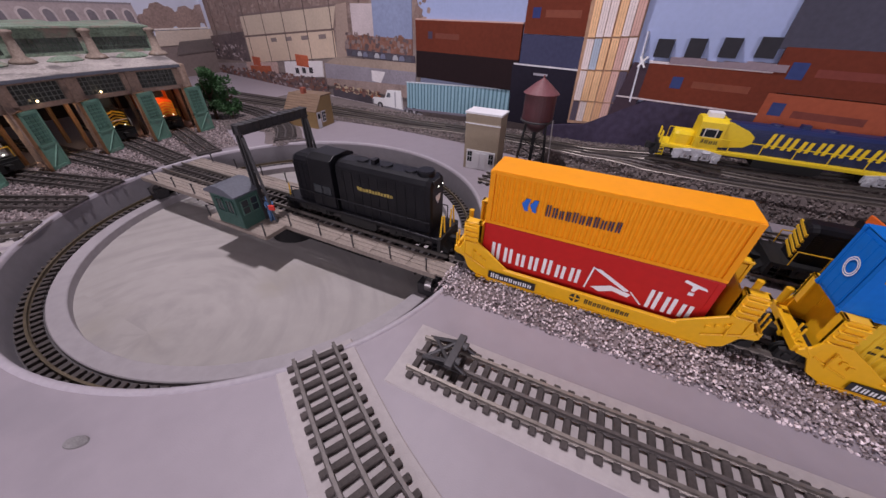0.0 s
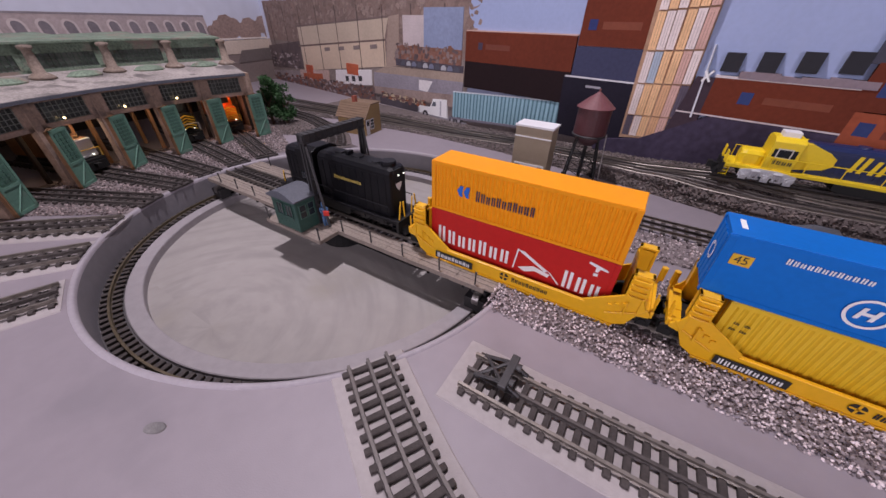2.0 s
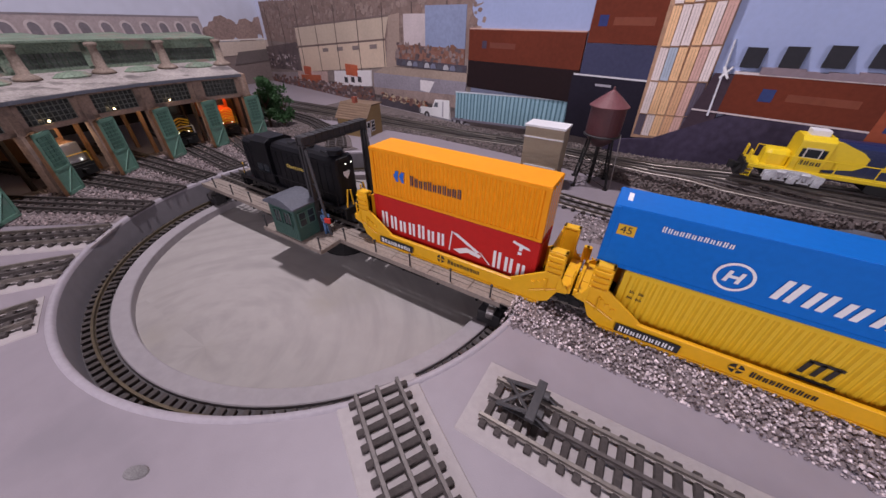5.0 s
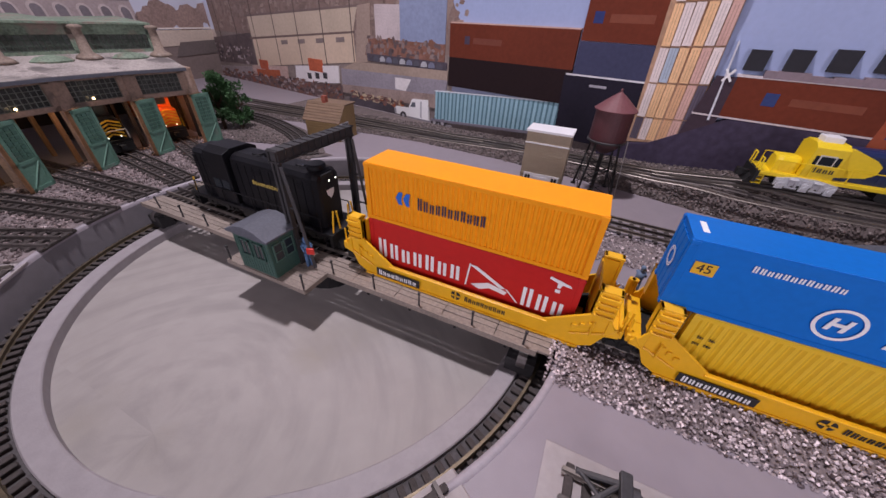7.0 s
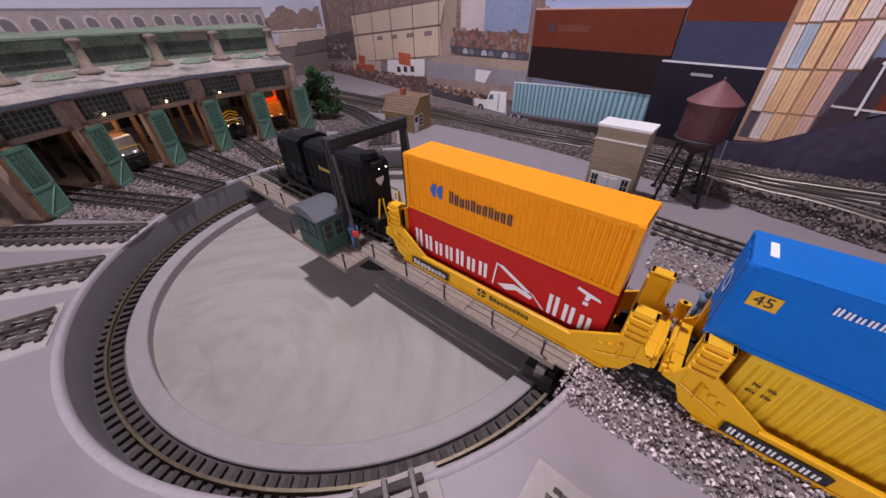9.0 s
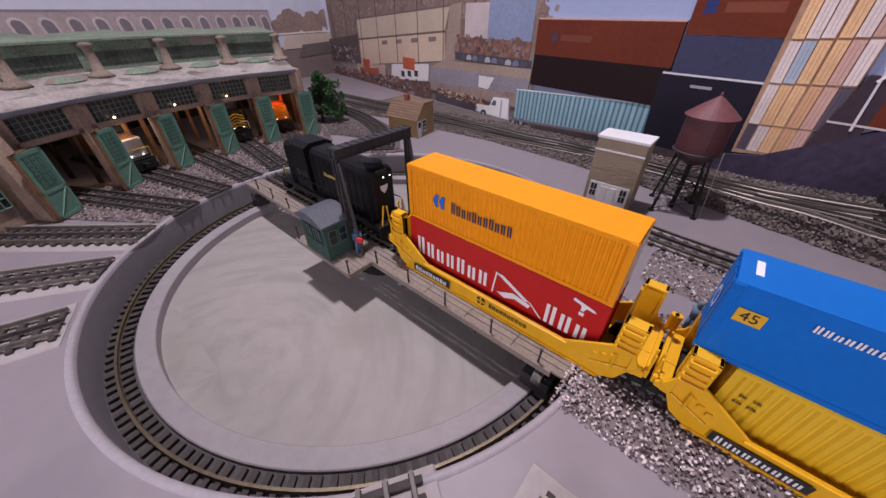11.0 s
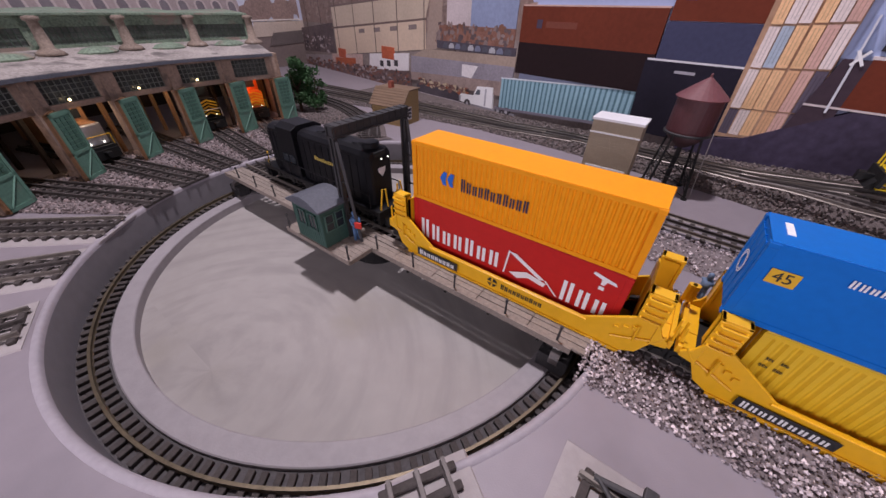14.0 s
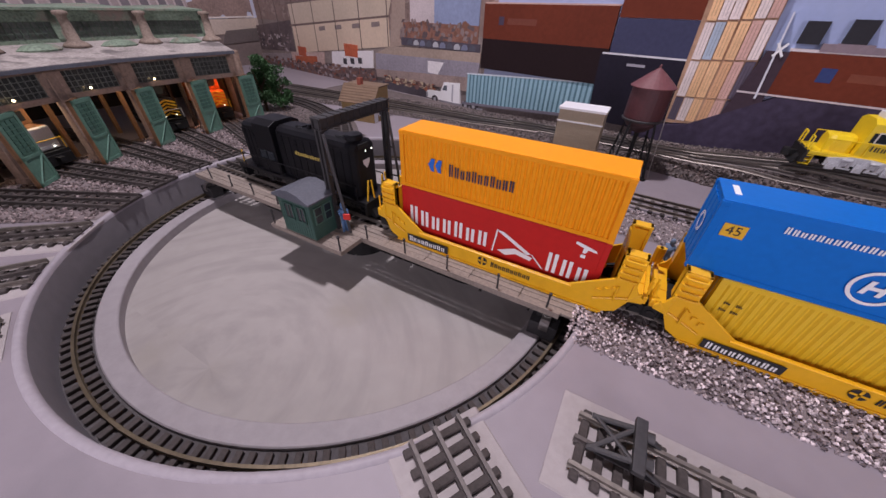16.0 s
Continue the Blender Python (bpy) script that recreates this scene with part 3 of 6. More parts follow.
for x in (-0.006, 0.005):
    bx(bm, x - 0.0008, x + 0.0008, -0.088, 0.0445, 0.150, 0.163)
bx(bm, -0.008, 0.008, -0.088, 0.0445, 0.162, 0.1635)
bx(bm, -0.008, 0.008, -0.088, 0.0445, 0.1495, 0.151)
for k in range(12):
    bx(bm, -0.007, 0.007, -0.086 + 0.0115 * k, -0.0845 + 0.0115 * k, 0.151, 0.1645)
part("cross_beam", bm, STEEL, gantry)


# ---------- train ----------
def wheelset(parent, x, r=0.0095, half=0.0185, z=0.0085):
    bm = bmesh.new()
    for s in (-1, 1):
        rod(bm, (x, s * half, z + r), (x, s * (half + 0.0025), z + r), r, r, 18)
        rod(bm, (x, s * (half - 0.0012), z + r), (x, s * half, z + r), r * 1.12, r * 1.1, 18)
    rod(bm, (x, -half, z + r), (x, half, z + r), 0.0022)
    return part("wheelset", bm, BLACK2, parent)


def bogie(parent, x, span, name="truck", material=None, half=0.026):
    bm = bmesh.new()
    for s in (-1, 1):
        y = s * half
        prism(bm, [(x - span - 0.008, 0.012), (x - span - 0.008, 0.024), (x - 0.012, 0.029), (x + 0.012, 0.029), (x + span + 0.008, 0.024), (x + span + 0.008, 0.014), (x + span - 0.006, 0.012), (x + 0.010, 0.016), (x - 0.010, 0.016), (x - span + 0.006, 0.012)], y - 0.0022, y + 0.0022)
        for k in (-1, 1):
            rod(bm, (x + k * span, y - 0.004, 0.0185), (x + k * span, y + 0.004, 0.0185), 0.0042, 0.0042, 10)
        for k in range(-2, 3):
            rod(bm, (x + k * 0.0035, y + s * 0.002, 0.016), (x + k * 0.0035, y + s * 0.002, 0.026), 0.0014, 0.0014, 6)
    bx(bm, x - 0.008, x + 0.008, -half, half, 0.018, 0.026)
    ob = part(name, bm, material or BLACK2, parent)
    for k in ((-1, 0, 1) if span > 0.03 else (-1, 1)):
        wheelset(ob, x + k * span)
    return ob


def rib_sheet(L, H, n, depth=0.0011, post=0.006):
    """A ribbed steel side between the corner posts, facing -y."""
    bm = bmesh.new()
    step = (L - 2 * post) / n
    pts = []
    for i in range(n):
        x = post + i * step
        pts += [(x, depth + 0.001), (x + step * 0.24, 0.0005), (x + step * 0.62, 0.0005), (x + step * 0.86, depth + 0.001)]
    pts.append((L - post, depth + 0.001))
    lo = [bm.verts.new((x, y, 0.0045)) for x, y in pts]
    hi = [bm.verts.new((x, y, H - 0.004)) for x, y in pts]
    for i in range(len(pts) - 1):
        bm.faces.new((lo[i], lo[i + 1], hi[i + 1], hi[i]))
    return bm


CONW = 0.050


def container(label, x0, z0, L, H, n, material, roof, group="freight containers on the well cars"):
    th = empty("freight_container", label, "container", pose(x0, YT - CONW / 2, z0), group)
    Hb = H - 0.0012
    box_part("body", (0.001, L - 0.001, 0.0022, CONW - 0.0022, 0.001, Hb - 0.001), material, th)
    if n > 2:
        part("side_panel", rib_sheet(L, Hb, n), material, th)
        part("side_panel", rib_sheet(L, Hb, n), material, th, m=Matrix.Translation((L, CONW, 0)) @ pose(0, 0, 0, 0, 0, 180))
    else:
        for y0 in (0.0006, CONW - 0.0022):
            box_part("side_panel", (0.006, L - 0.006, y0, y0 + 0.0016, 0.0045, Hb - 0.004), material, th)
    for x in (0, L - 0.006):
        for y in (0, CONW - 0.005):
            box_part("corner_post", (x, x + 0.006, y, y + 0.005, 0.004, Hb - 0.004), material, th, bevel=0.0004)
            for z in (0, Hb - 0.004):
                box_part("corner_casting", (x - 0.0003, x + 0.0063, y - 0.0003, y + 0.0053, z, z + 0.004), material, th, bevel=0.0005)
    for y in (0.0001, CONW - 0.0029):
        for z in (0, Hb - 0.004):
            box_part("rail", (0.0063, L - 0.0063, y, y + 0.0028, z + 0.0002, z + (0.0045 if z == 0 else 0.004)), material, th)
    for x in (0.0003, L - 0.0003):
        for k in range(4):
            bm = bmesh.new()
            yy = 0.008 + k * (CONW - 0.016) / 3
            rod(bm, (x, yy, 0.004), (x, yy, Hb - 0.004), 0.0009, 0.0009, 6)
            part("locking_bar", bm, SILVER if n > 2 else material, th)
    bm = bmesh.new()
    bx(bm, 0.0004, L - 0.0004, 0.0004, CONW - 0.0004, H - 0.0014, H)
    part("roof", bm, roof, th, bevel=0.0005)
    for x in (0.0005, L - 0.0005):
        s = -1 if x < 0.1 else 1
        bm = bmesh.new()
        bx(bm, x - 0.0006 if s < 0 else x, x if s < 0 else x + 0.0006, 0.006, CONW - 0.006, 0.005, H - 0.006)
        part("end_panel", bm, material, th)
    return th


XC, LC = 0.104, 0.254
HAM_Z, TOP_Z, TOP_H = 0.0125, 0.0815, 0.0695
hapag = container("orange-yellow ribbed shipping container stacked on the red one", XC, TOP_Z, LC, TOP_H, 42, CONYEL, CONTOP)
hamburg = container("red shipping container sitting in the yellow well car", XC, HAM_Z, LC, TOP_Z - HAM_Z - 0.0006, 2, CONRED, CONRED)
blue = container("blue long shipping container stacked on the lemon-yellow one", 0.419, 0.0805, 0.286, 0.0685, 2, CONBLUE, CONBLUE)
lemon = container("lemon-yellow ribbed shipping container sitting in the second well car", 0.449, HAM_Z, LC, 0.0805 - HAM_Z - 0.0006, 30, CONMSC, CONMSC)


def emblem(parent, x, z, w, material):
    bm = bmesh.new()
    for dx in (0, w * 0.52):
        prism(bm, [(x + dx + w * 0.22, z), (x + dx + w * 0.45, z), (x + dx + w * 0.40, z + w * 0.3), (x + dx + w * 0.5, z + w * 0.85), (x + dx + w * 0.25, z + w * 0.85), (x + dx, z + w * 0.45)], -0.0008, -0.0004)
    part("emblem", bm, material, parent, "plain blue two-part emblem")


emblem(hapag, 0.041, 0.0285, 0.018, BLUEP)
bars("word_print", hapag, NAVYP, 0.069, 0.0275, -0.0003, 0.080, 0.0145, 11)
bars("word_print", hamburg, WHITE, 0.013, 0.0175, -0.0002, 0.116, 0.026, 7)
bars("word_print", hamburg, WHITE, 0.198, 0.0125, -0.0002, 0.049, 0.026, 3)
bm = bmesh.new()
for pts in ([(0.112, 0.018), (0.1135, 0.018), (0.1165, 0.050), (0.115, 0.050)], [(0.115, 0.049), (0.122, 0.049), (0.150, 0.030), (0.146, 0.028)],
            [(0.118, 0.022), (0.134, 0.031), (0.152, 0.026), (0.150, 0.021), (0.136, 0.024), (0.126, 0.018)], [(0.150, 0.030), (0.1515, 0.030), (0.163, 0.016), (0.161, 0.016)]):
    prism(bm, [(0.131 + (x_ - 0.112) * 1.26, z_ - 0.003) for x_, z_ in pts], -0.0006, -0.0002)
part("emblem", bm, WHITE, hamburg, "white angular emblem")
bm = bmesh.new()
prism(bm, [(0.222, 0.062), (0.242, 0.057), (0.244, 0.054), (0.235, 0.055), (0.233, 0.050), (0.230, 0.050), (0.230, 0.056), (0.221, 0.059)], -0.0006, -0.0002)
bx(bm, 0.229, 0.234, -0.0006, -0.0002, 0.044, 0.048)
part("notice_marks", bm, WHITE, hamburg)
patch("number_plate", blue, HAZ, 0.0090, 0.0250, 0.0385, 0.0500, -0.0001, "yellow square label with black number")
lettering("45", 0.0110, blue, BLACKP, pose(0.017, -0.0006, 0.0443, 90, 0, 0))
bars("word_print", blue, WHITE, 0.045, 0.0520, -0.0002, 0.056, 0.0058, 12, strokes=2)
bm = bmesh.new()
rings = [[bm.verts.new((0.102 + r * math.cos(a), -0.0006, 0.029 + r * math.sin(a))) for a in [2 * math.pi * i / 32 for i in range(32)]] for r in (0.0150, 0.0125)]
for i in range(32):
    bm.faces.new((rings[0][i], rings[0][(i + 1) % 32], rings[1][(i + 1) % 32], rings[1][i]))
prism(bm, [(0.095, 0.023), (0.098, 0.023), (0.100, 0.035), (0.097, 0.035)], -0.0007, -0.0003)
prism(bm, [(0.104, 0.023), (0.107, 0.023), (0.109, 0.035), (0.106, 0.035)], -0.0007, -0.0003)
bx(bm, 0.097, 0.107, -0.00071, -0.0003, 0.0275, 0.0305)
part("emblem", bm, WHITE, blue, "white ring emblem", m=pose(0.009, 0, -0.003))
bars("word_print", blue, WHITE, 0.140, 0.016, -0.0002, 0.125, 0.021, 6, slant=0.2)
box_part("roof_mark", (0.009, 0.0135, 0.016, 0.036, 0.0683, 0.0689), WHITE, blue, "white roof mark")
bm = bmesh.new()
for i, r in enumerate((0.0095, 0.0075)):
    rg = [[bm.verts.new((-0.0004 - 0.0008, 0.025 + q * math.cos(a), 0.036 + q * math.sin(a))) for a in [2 * math.pi * j / 24 for j in range(24)]] for q in (r, r - 0.0012)]
    for j in range(24):
        bm.faces.new((rg[0][j], rg[0][(j + 1) % 24], rg[1][(j + 1) % 24], rg[1][j]))
part("emblem", bm, WHITE, blue)
bm = bmesh.new()
for k in range(3):
    prism(bm, [(0.160 + 0.009 * k, 0.017), (0.164 + 0.009 * k, 0.017), (0.166 + 0.009 * k, 0.033), (0.162 + 0.009 * k, 0.033)], -0.0007, -0.0003)
bx(bm, 0.162, 0.186, -0.0007, -0.0003, 0.031, 0.0345)
bx(bm, 0.158, 0.190, -0.0007, -0.0003, 0.009, 0.0125)
part("emblem", bm, BLACKP, lemon, "black block emblem")
for k in range(2):
    bars("small_marks", lemon, BLACKP, 0.010 + 0.009 * k, 0.034, -0.0001, 0.006, 0.003, 3)
    bars("small_marks", lemon, BLACKP, 0.011 + 0.009 * k, 0.042, -0.0001, 0.005, 0.003, 3)


def well_car(x0, label):
    """A double-stack well car whose well begins at x0."""
    car = empty("well_car", label, "freight car", pose(x0, YT, 0), "yellow well cars")
    L, S = LC + 0.014, 0.0365
    E = 0.052     # end platform length
    for s in (-1, 1):
        bm = bmesh.new()
        y = s * S
        ya, yb = sorted((y, y - s * 0.003))
        low, sill = 0.003, 0.026
        prism(bm, [(-0.012, low + 0.009), (0.004, low), (L - 0.004, low), (L + 0.012, low + 0.009), (L + 0.020, 0.030), (L + 0.020, 0.052), (L + 0.004, 0.054), (L - 0.040, sill), (0.040, sill), (-0.004, 0.058), (-0.020, 0.056), (-0.020, 0.030)], ya, yb)
        bx(bm, 0.0, L, min(y, y + s * 0.002), max(y, y + s * 0.002), low - 0.001, low + 0.003)
        bx(bm, 0.036, L - 0.036, min(y, y + s * 0.002), max(y, y + s * 0.002), sill - 0.003, sill)
        for k in range(9):
            x = 0.02 + k * (L - 0.04) / 8
            bx(bm, x - 0.004, x + 0.004, min(y, y + s * 0.0028), max(y, y + s * 0.0028), low - 0.002, low)
        part("side_sill", bm, CARYEL, car, bevel=0.0006)
        for e in (0, 1):
            # stanchion blocks with ladder rungs at the corners of the well
            bm = bmesh.new()
            xx = -0.021 if e == 0 else L + 0.001
            bx(bm, xx, xx + 0.020, ya - 0.0005, yb + 0.0005, 0.050, 0.082)
            bx(bm, xx, xx + 0.003, min(y, y - s * 0.012), max(y, y - s * 0.012), 0.050, 0.084)
            bx(bm, xx + 0.017, xx + 0.020, min(y, y - s * 0.009), max(y, y - s * 0.009), 0.050, 0.084)
            bx(bm, xx, xx + 0.020, min(y, y - s * 0.011), max(y, y - s * 0.011), 0.0815, 0.084)
            for k in range(4):
                zz = 0.056 + 0.0075 * k
                rod(bm, (xx + 0.002, y + s * 0.0035, zz), (xx + 0.018, y + s * 0.0035, zz), 0.0011, 0.0011, 6)
                for q in (0.002, 0.018):
                    rod(bm, (xx + q, y, zz), (xx + q, y + s * 0.0038, zz), 0.0011, 0.0011, 6)
            bx(bm, xx + 0.004, xx + 0.016, min(y, y + s * 0.0012), max(y, y + s * 0.0012), 0.060, 0.077)
            part("corner_stanchion", bm, CARYEL, car, bevel=0.0004)
            bm = bmesh.new()
            x1 = -0.018 if e == 0 else L + 0.018
            d = -1 if e == 0 else 1
            rod(bm, (x1, y + s * 0.001, 0.030), (x1 + d * 0.010, y + s * 0.001, 0.044), 0.001, 0.001, 6)
            rod(bm, (x1 - d * 0.03, y + s * 0.001, 0.020), (x1, y + s * 0.001, 0.034), 0.0012, 0.0012, 6)
            rod(bm, (x1 - d * 0.012, y + s * 0.0025, 0.026), (x1 - d * 0.012, y + s * 0.0025, 0.046), 0.001, 0.001, 6)
            for k in range(3):
                bx(bm, x1 - d * 0.028 + 0.007 * k * d - 0.002, x1 - d * 0.028 + 0.007 * k * d + 0.002, min(y, y + s * 0.002), max(y, y + s * 0.002), 0.030 + 0.004 * k, 0.0345 + 0.004 * k)
            part("grab_iron", bm, CARYEL, car)
    for e in (0, 1):
        d = -1 if e == 0 else 1
        xa = -0.020 if e == 0 else L + 0.020
        bm = bmesh.new()
        # narrow centre sill, end beam and two slender side beams
        bx(bm, min(xa, xa + d * 0.014), max(xa, xa + d * 0.014), -0.009, 0.009, 0.026, 0.038)
        bx(bm, min(xa + d * 0.010, xa + d * 0.014), max(xa + d * 0.010, xa + d * 0.014), -0.035, 0.035, 0.032, 0.041)
        for s in (-1, 1):
            prism(bm, [(xa - d * 0.002, 0.030), (xa + d * 0.011, 0.033), (xa + d * 0.011, 0.038), (xa + d * 0.004, 0.044), (xa - d * 0.002, 0.058)], s * 0.0365 - 0.0015, s * 0.0365 + 0.0015)
        bx(bm, min(xa, xa + d * 0.012), max(xa, xa + d * 0.012), -0.034, 0.034, 0.034, 0.037)
        part("end_platform", bm, CARYEL, car, bevel=0.0006)
        bm = bmesh.new()
        bx(bm, min(xa - d * 0.020, xa - d * 0.018), max(xa - d * 0.020, xa - d * 0.018), -0.033, 0.033, 0.020, 0.078)
        bx(bm, min(xa, xa - d * 0.02), max(xa, xa - d * 0.02), -0.033, -0.029, 0.05, 0.078)
        bx(bm, min(xa, xa - d * 0.02), max(xa, xa - d * 0.02), 0.029, 0.033, 0.05, 0.078)
        part("bulkhead", bm, CARYEL, car)
        bm = bmesh.new()
        for y in (-0.030, -0.022):
            rod(bm, (xa + d * 0.013, y, 0.036), (xa + d * 0.013, y, 0.058), 0.0011, 0.0011, 6)
            part("handhold", bm, CARYEL, car)
            bm = bmesh.new()
        rod(bm, (xa + d * 0.013, 0.026, 0.036), (xa + d * 0.013, 0.026, 0.060), 0.0011, 0.0011, 6)
        rod(bm, (xa + d * 0.014, 0.024, 0.048), (xa + d * 0.014, 0.024, 0.066), 0.0035, 0.0035, 10)
        part("brake_stand", bm, CARYEL, car)
        bm = bmesh.new()
        bx(bm, min(xa + d * 0.010, xa + d * 0.026), max(xa + d * 0.010, xa + d * 0.026), -0.004, 0.004, 0.022, 0.030)
        bx(bm, min(xa + d * 0.017, xa + d * 0.025), max(xa + d * 0.017, xa + d * 0.025), -0.006, 0.005, 0.020, 0.032)
        part("coupler", bm, BLACK2, car)
        bogie(car, xa - d * 0.006, 0.014)
    box_part("well_floor", (0.0, L, -0.030, 0.030, 0.0085, 0.0123), CARYEL, car)
    patch("number_board", car, BLACKP, 0.018, 0.080, 0.0085, 0.0195, -S - 0.0021, "black board with white bars")
    bars("mark_print", car, WHITE, 0.022, 0.0105, -S - 0.0026, 0.055, 0.0072, 9)
    bm = bmesh.new()
    rod(bm, (0.1275, -S - 0.001, 0.0165), (0.1275, -S - 0.0006, 0.0165), 0.0062, 0.0062, 20)
    part("emblem", bm, BLACKP, car, "dark round emblem")
    for q in ((0.1215, 0.1335, 0.0155, 0.0175), (0.1265, 0.1285, 0.0105, 0.0225)):
        patch("emblem_cross", car, CARYEL, *q, -S - 0.0011)
    bars("mark_print", car, BLACKP, 0.139, 0.0125, -S - 0.0006, 0.050, 0.0072, 10)
    return car


car1 = well_car(XC - 0.002, "golden-yellow double-stack well car carrying an orange and a red container")
car2 = well_car(0.441, "golden-yellow double-stack well car carrying a blue and a lemon-yellow container")


# ---------- black road switcher on the bridge ----------
def hood_loco(name, label, x0, y, z0, L, body_mat, frame_mat, rail_mat, truck_mat, cab=(0.30, 0.44), cab_mat=None, hw=0.0175, fw=0.031, top=0.072, front=1, short_top=None, span=0.021):
    """A hood diesel whose rear is at x0; deck, hoods, cab, trucks, tank and handrails as parts. Heights from the rail top z0."""
    th = empty(name, label, "locomotive", pose(x0, y, z0))
    deck = 0.030
    box_part("frame", (0.004, L - 0.004, -fw, fw, deck - 0.006, deck), frame_mat, th, bevel=0.0008)
    for a, b, nm, h in ((0.022, cab[0] * L, "short_hood", short_top or top - 0.004), (cab[1] * L, L - 0.020, "long_hood", top)):
        bm = bmesh.new()
        prof = [(-hw, deck), (-hw, h - 0.007), (-hw * 0.8, h - 0.002), (-hw * 0.45, h), (hw * 0.45, h), (hw * 0.8, h - 0.002), (hw, h - 0.007), (hw, deck)]
        rows = []
        for k, (x, q) in enumerate(((a, 0.72), (a + 0.002, 0.86), (a + 0.008, 1.0), (b - 0.008, 1.0), (b - 0.002, 0.86), (b, 0.72))):
            rows.append([bm.verts.new((x, py * q, deck + (pz - deck) * (0.90 + 0.10 * ((q - 0.72) / 0.28) ** 0.5))) for py, pz in prof])
        for r0, r1 in zip(rows, rows[1:]):
            for i in range(len(prof) - 1):
                bm.faces.new((r0[i], r0[i + 1], r1[i + 1], r1[i]))
            bm.faces.new((r0[-1], r0[0], r1[0], r1[-1]))
        bm.faces.new(rows[0])
        bm.faces.new(rows[-1][::-1])
        hood = part(nm, bm, body_mat, th)
        n = max(3, int((b - a) / 0.016))
        for k in range(n):
            xx = a + 0.006 + k * (b - a - 0.012) / n
            for s in (-1, 1):
                bm = bmesh.new()
                yy = s * hw
                bx(bm, xx, xx + (b - a - 0.012) / n - 0.0022, min(yy, yy + s * 0.0007), max(yy, yy + s * 0.0007), deck + 0.004, h - 0.011)
                if k % 3 != 1:
                    for q in range(4):
                        bx(bm, xx + 0.002, xx + (b - a - 0.012) / n - 0.0042, min(yy, yy + s * 0.0012), max(yy, yy + s * 0.0012), h - 0.024 + 0.003 * q, h - 0.0225 + 0.003 * q)
                part("hood_door", bm, body_mat, hood)
        if nm == "long_hood":
            for q in (0.25, 0.5, 0.75):
                bm = bmesh.new()
                rod(bm, (a + (b - a) * q, 0, h - 0.001), (a + (b - a) * q, 0, h + 0.0022), 0.0095, 0.0088, 20)
                part("roof_fan", bm, body_mat, hood)
            bm = bmesh.new()
            bx(bm, a + (b - a) * 0.36, a + (b - a) * 0.40, -0.006, 0.006, h, h + 0.006)
            part("exhaust_stack", bm, body_mat, hood)
    bm = bmesh.new()
    ca, cb, ch = cab[0] * L, cab[1] * L, top + 0.004
    prism_pts = [(-fw + 0.003, deck), (-fw + 0.003, ch - 0.006), (-fw * 0.5, ch), (fw * 0.5, ch), (fw - 0.003, ch - 0.006), (fw - 0.003, deck)]
    a_ = [bm.verts.new((ca, py, pz)) for py, pz in prism_pts]
    b_ = [bm.verts.new((cb, py, pz)) for py, pz in prism_pts]
    bm.faces.new(a_)
    bm.faces.new(b_[::-1])
    for i in range(6):
        bm.faces.new((a_[i], a_[(i + 1) % 6], b_[(i + 1) % 6], b_[i]))
    c = part("cab", bm, cab_mat or body_mat, th, bevel=0.0008)
    for s in (-1, 1):
        yy = s * (fw - 0.003)
        for q in (0.12, 0.54):
            box_part("window", (ca + (cb - ca) * q, ca + (cb - ca) * (q + 0.34), min(yy, yy + s * 0.0007), max(yy, yy + s * 0.0007), deck + 0.022, deck + 0.036), GLASSDK, c)
    bogie(th, 0.037 + span, span, material=truck_mat, half=0.024 if truck_mat is BLACK2 else 0.0325)
    bogie(th, L - 0.037 - span, span, material=truck_mat, half=0.024 if truck_mat is BLACK2 else 0.0325)
    bm = bmesh.new()
    prism(bm, [(L * 0.38, deck - 0.006), (L * 0.38, 0.012), (L * 0.40, 0.008), (L * 0.60, 0.008), (L * 0.62, 0.012), (L * 0.62, deck - 0.006)], -fw + 0.004, fw - 0.004)
    part("fuel_tank", bm, BLACK2, th, bevel=0.001)
    for s in (-1, 1):
        bm = bmesh.new()
        k = 9
        for i in range(k):
            x = 0.018 + i * (L - 0.036) / (k - 1)
            rod(bm, (x, s * (fw - 0.001), deck), (x, s * (fw - 0.001), deck + 0.021), 0.0008, 0.0008, 6)
        rod(bm, (0.018, s * (fw - 0.001), deck + 0.021), (L - 0.018, s * (fw - 0.001), deck + 0.021), 0.0008, 0.0008, 6)
        part("handrail", bm, rail_mat, th)
        for e in (0, 1):
            x = 0.008 if e == 0 else L - 0.008
            bm = bmesh.new()
            for q in range(3):
                bx(bm, x - 0.005, x + 0.005, s * (fw - 0.006) - 0.005, s * (fw - 0.006) + 0.005, 0.008 + 0.0065 * q, 0.0095 + 0.0065 * q)
            bx(bm, x - 0.006, x - 0.005, s * (fw - 0.006) - 0.005, s * (fw - 0.006) + 0.005, 0.007, deck)
            bx(bm, x + 0.005, x + 0.006, s * (fw - 0.006) - 0.005, s * (fw - 0.006) + 0.005, 0.007, deck)
            part("steps", bm, frame_mat, th)
    for e in (0, 1):
        x = 0.0 if e == 0 else L
        d = -1 if e == 0 else 1
        bm = bmesh.new()
        bx(bm, min(x, x - d * 0.005), max(x, x - d * 0.005), -fw, fw, 0.010, deck)
        prism(bm, [(x, 0.018), (x + d * 0.008, 0.006), (x + d * 0.006, 0.004), (x - d * 0.003, 0.006)], -fw * 0.7, fw * 0.7)
        part("pilot", bm, BLACK2, th)
        bm = bmesh.new()
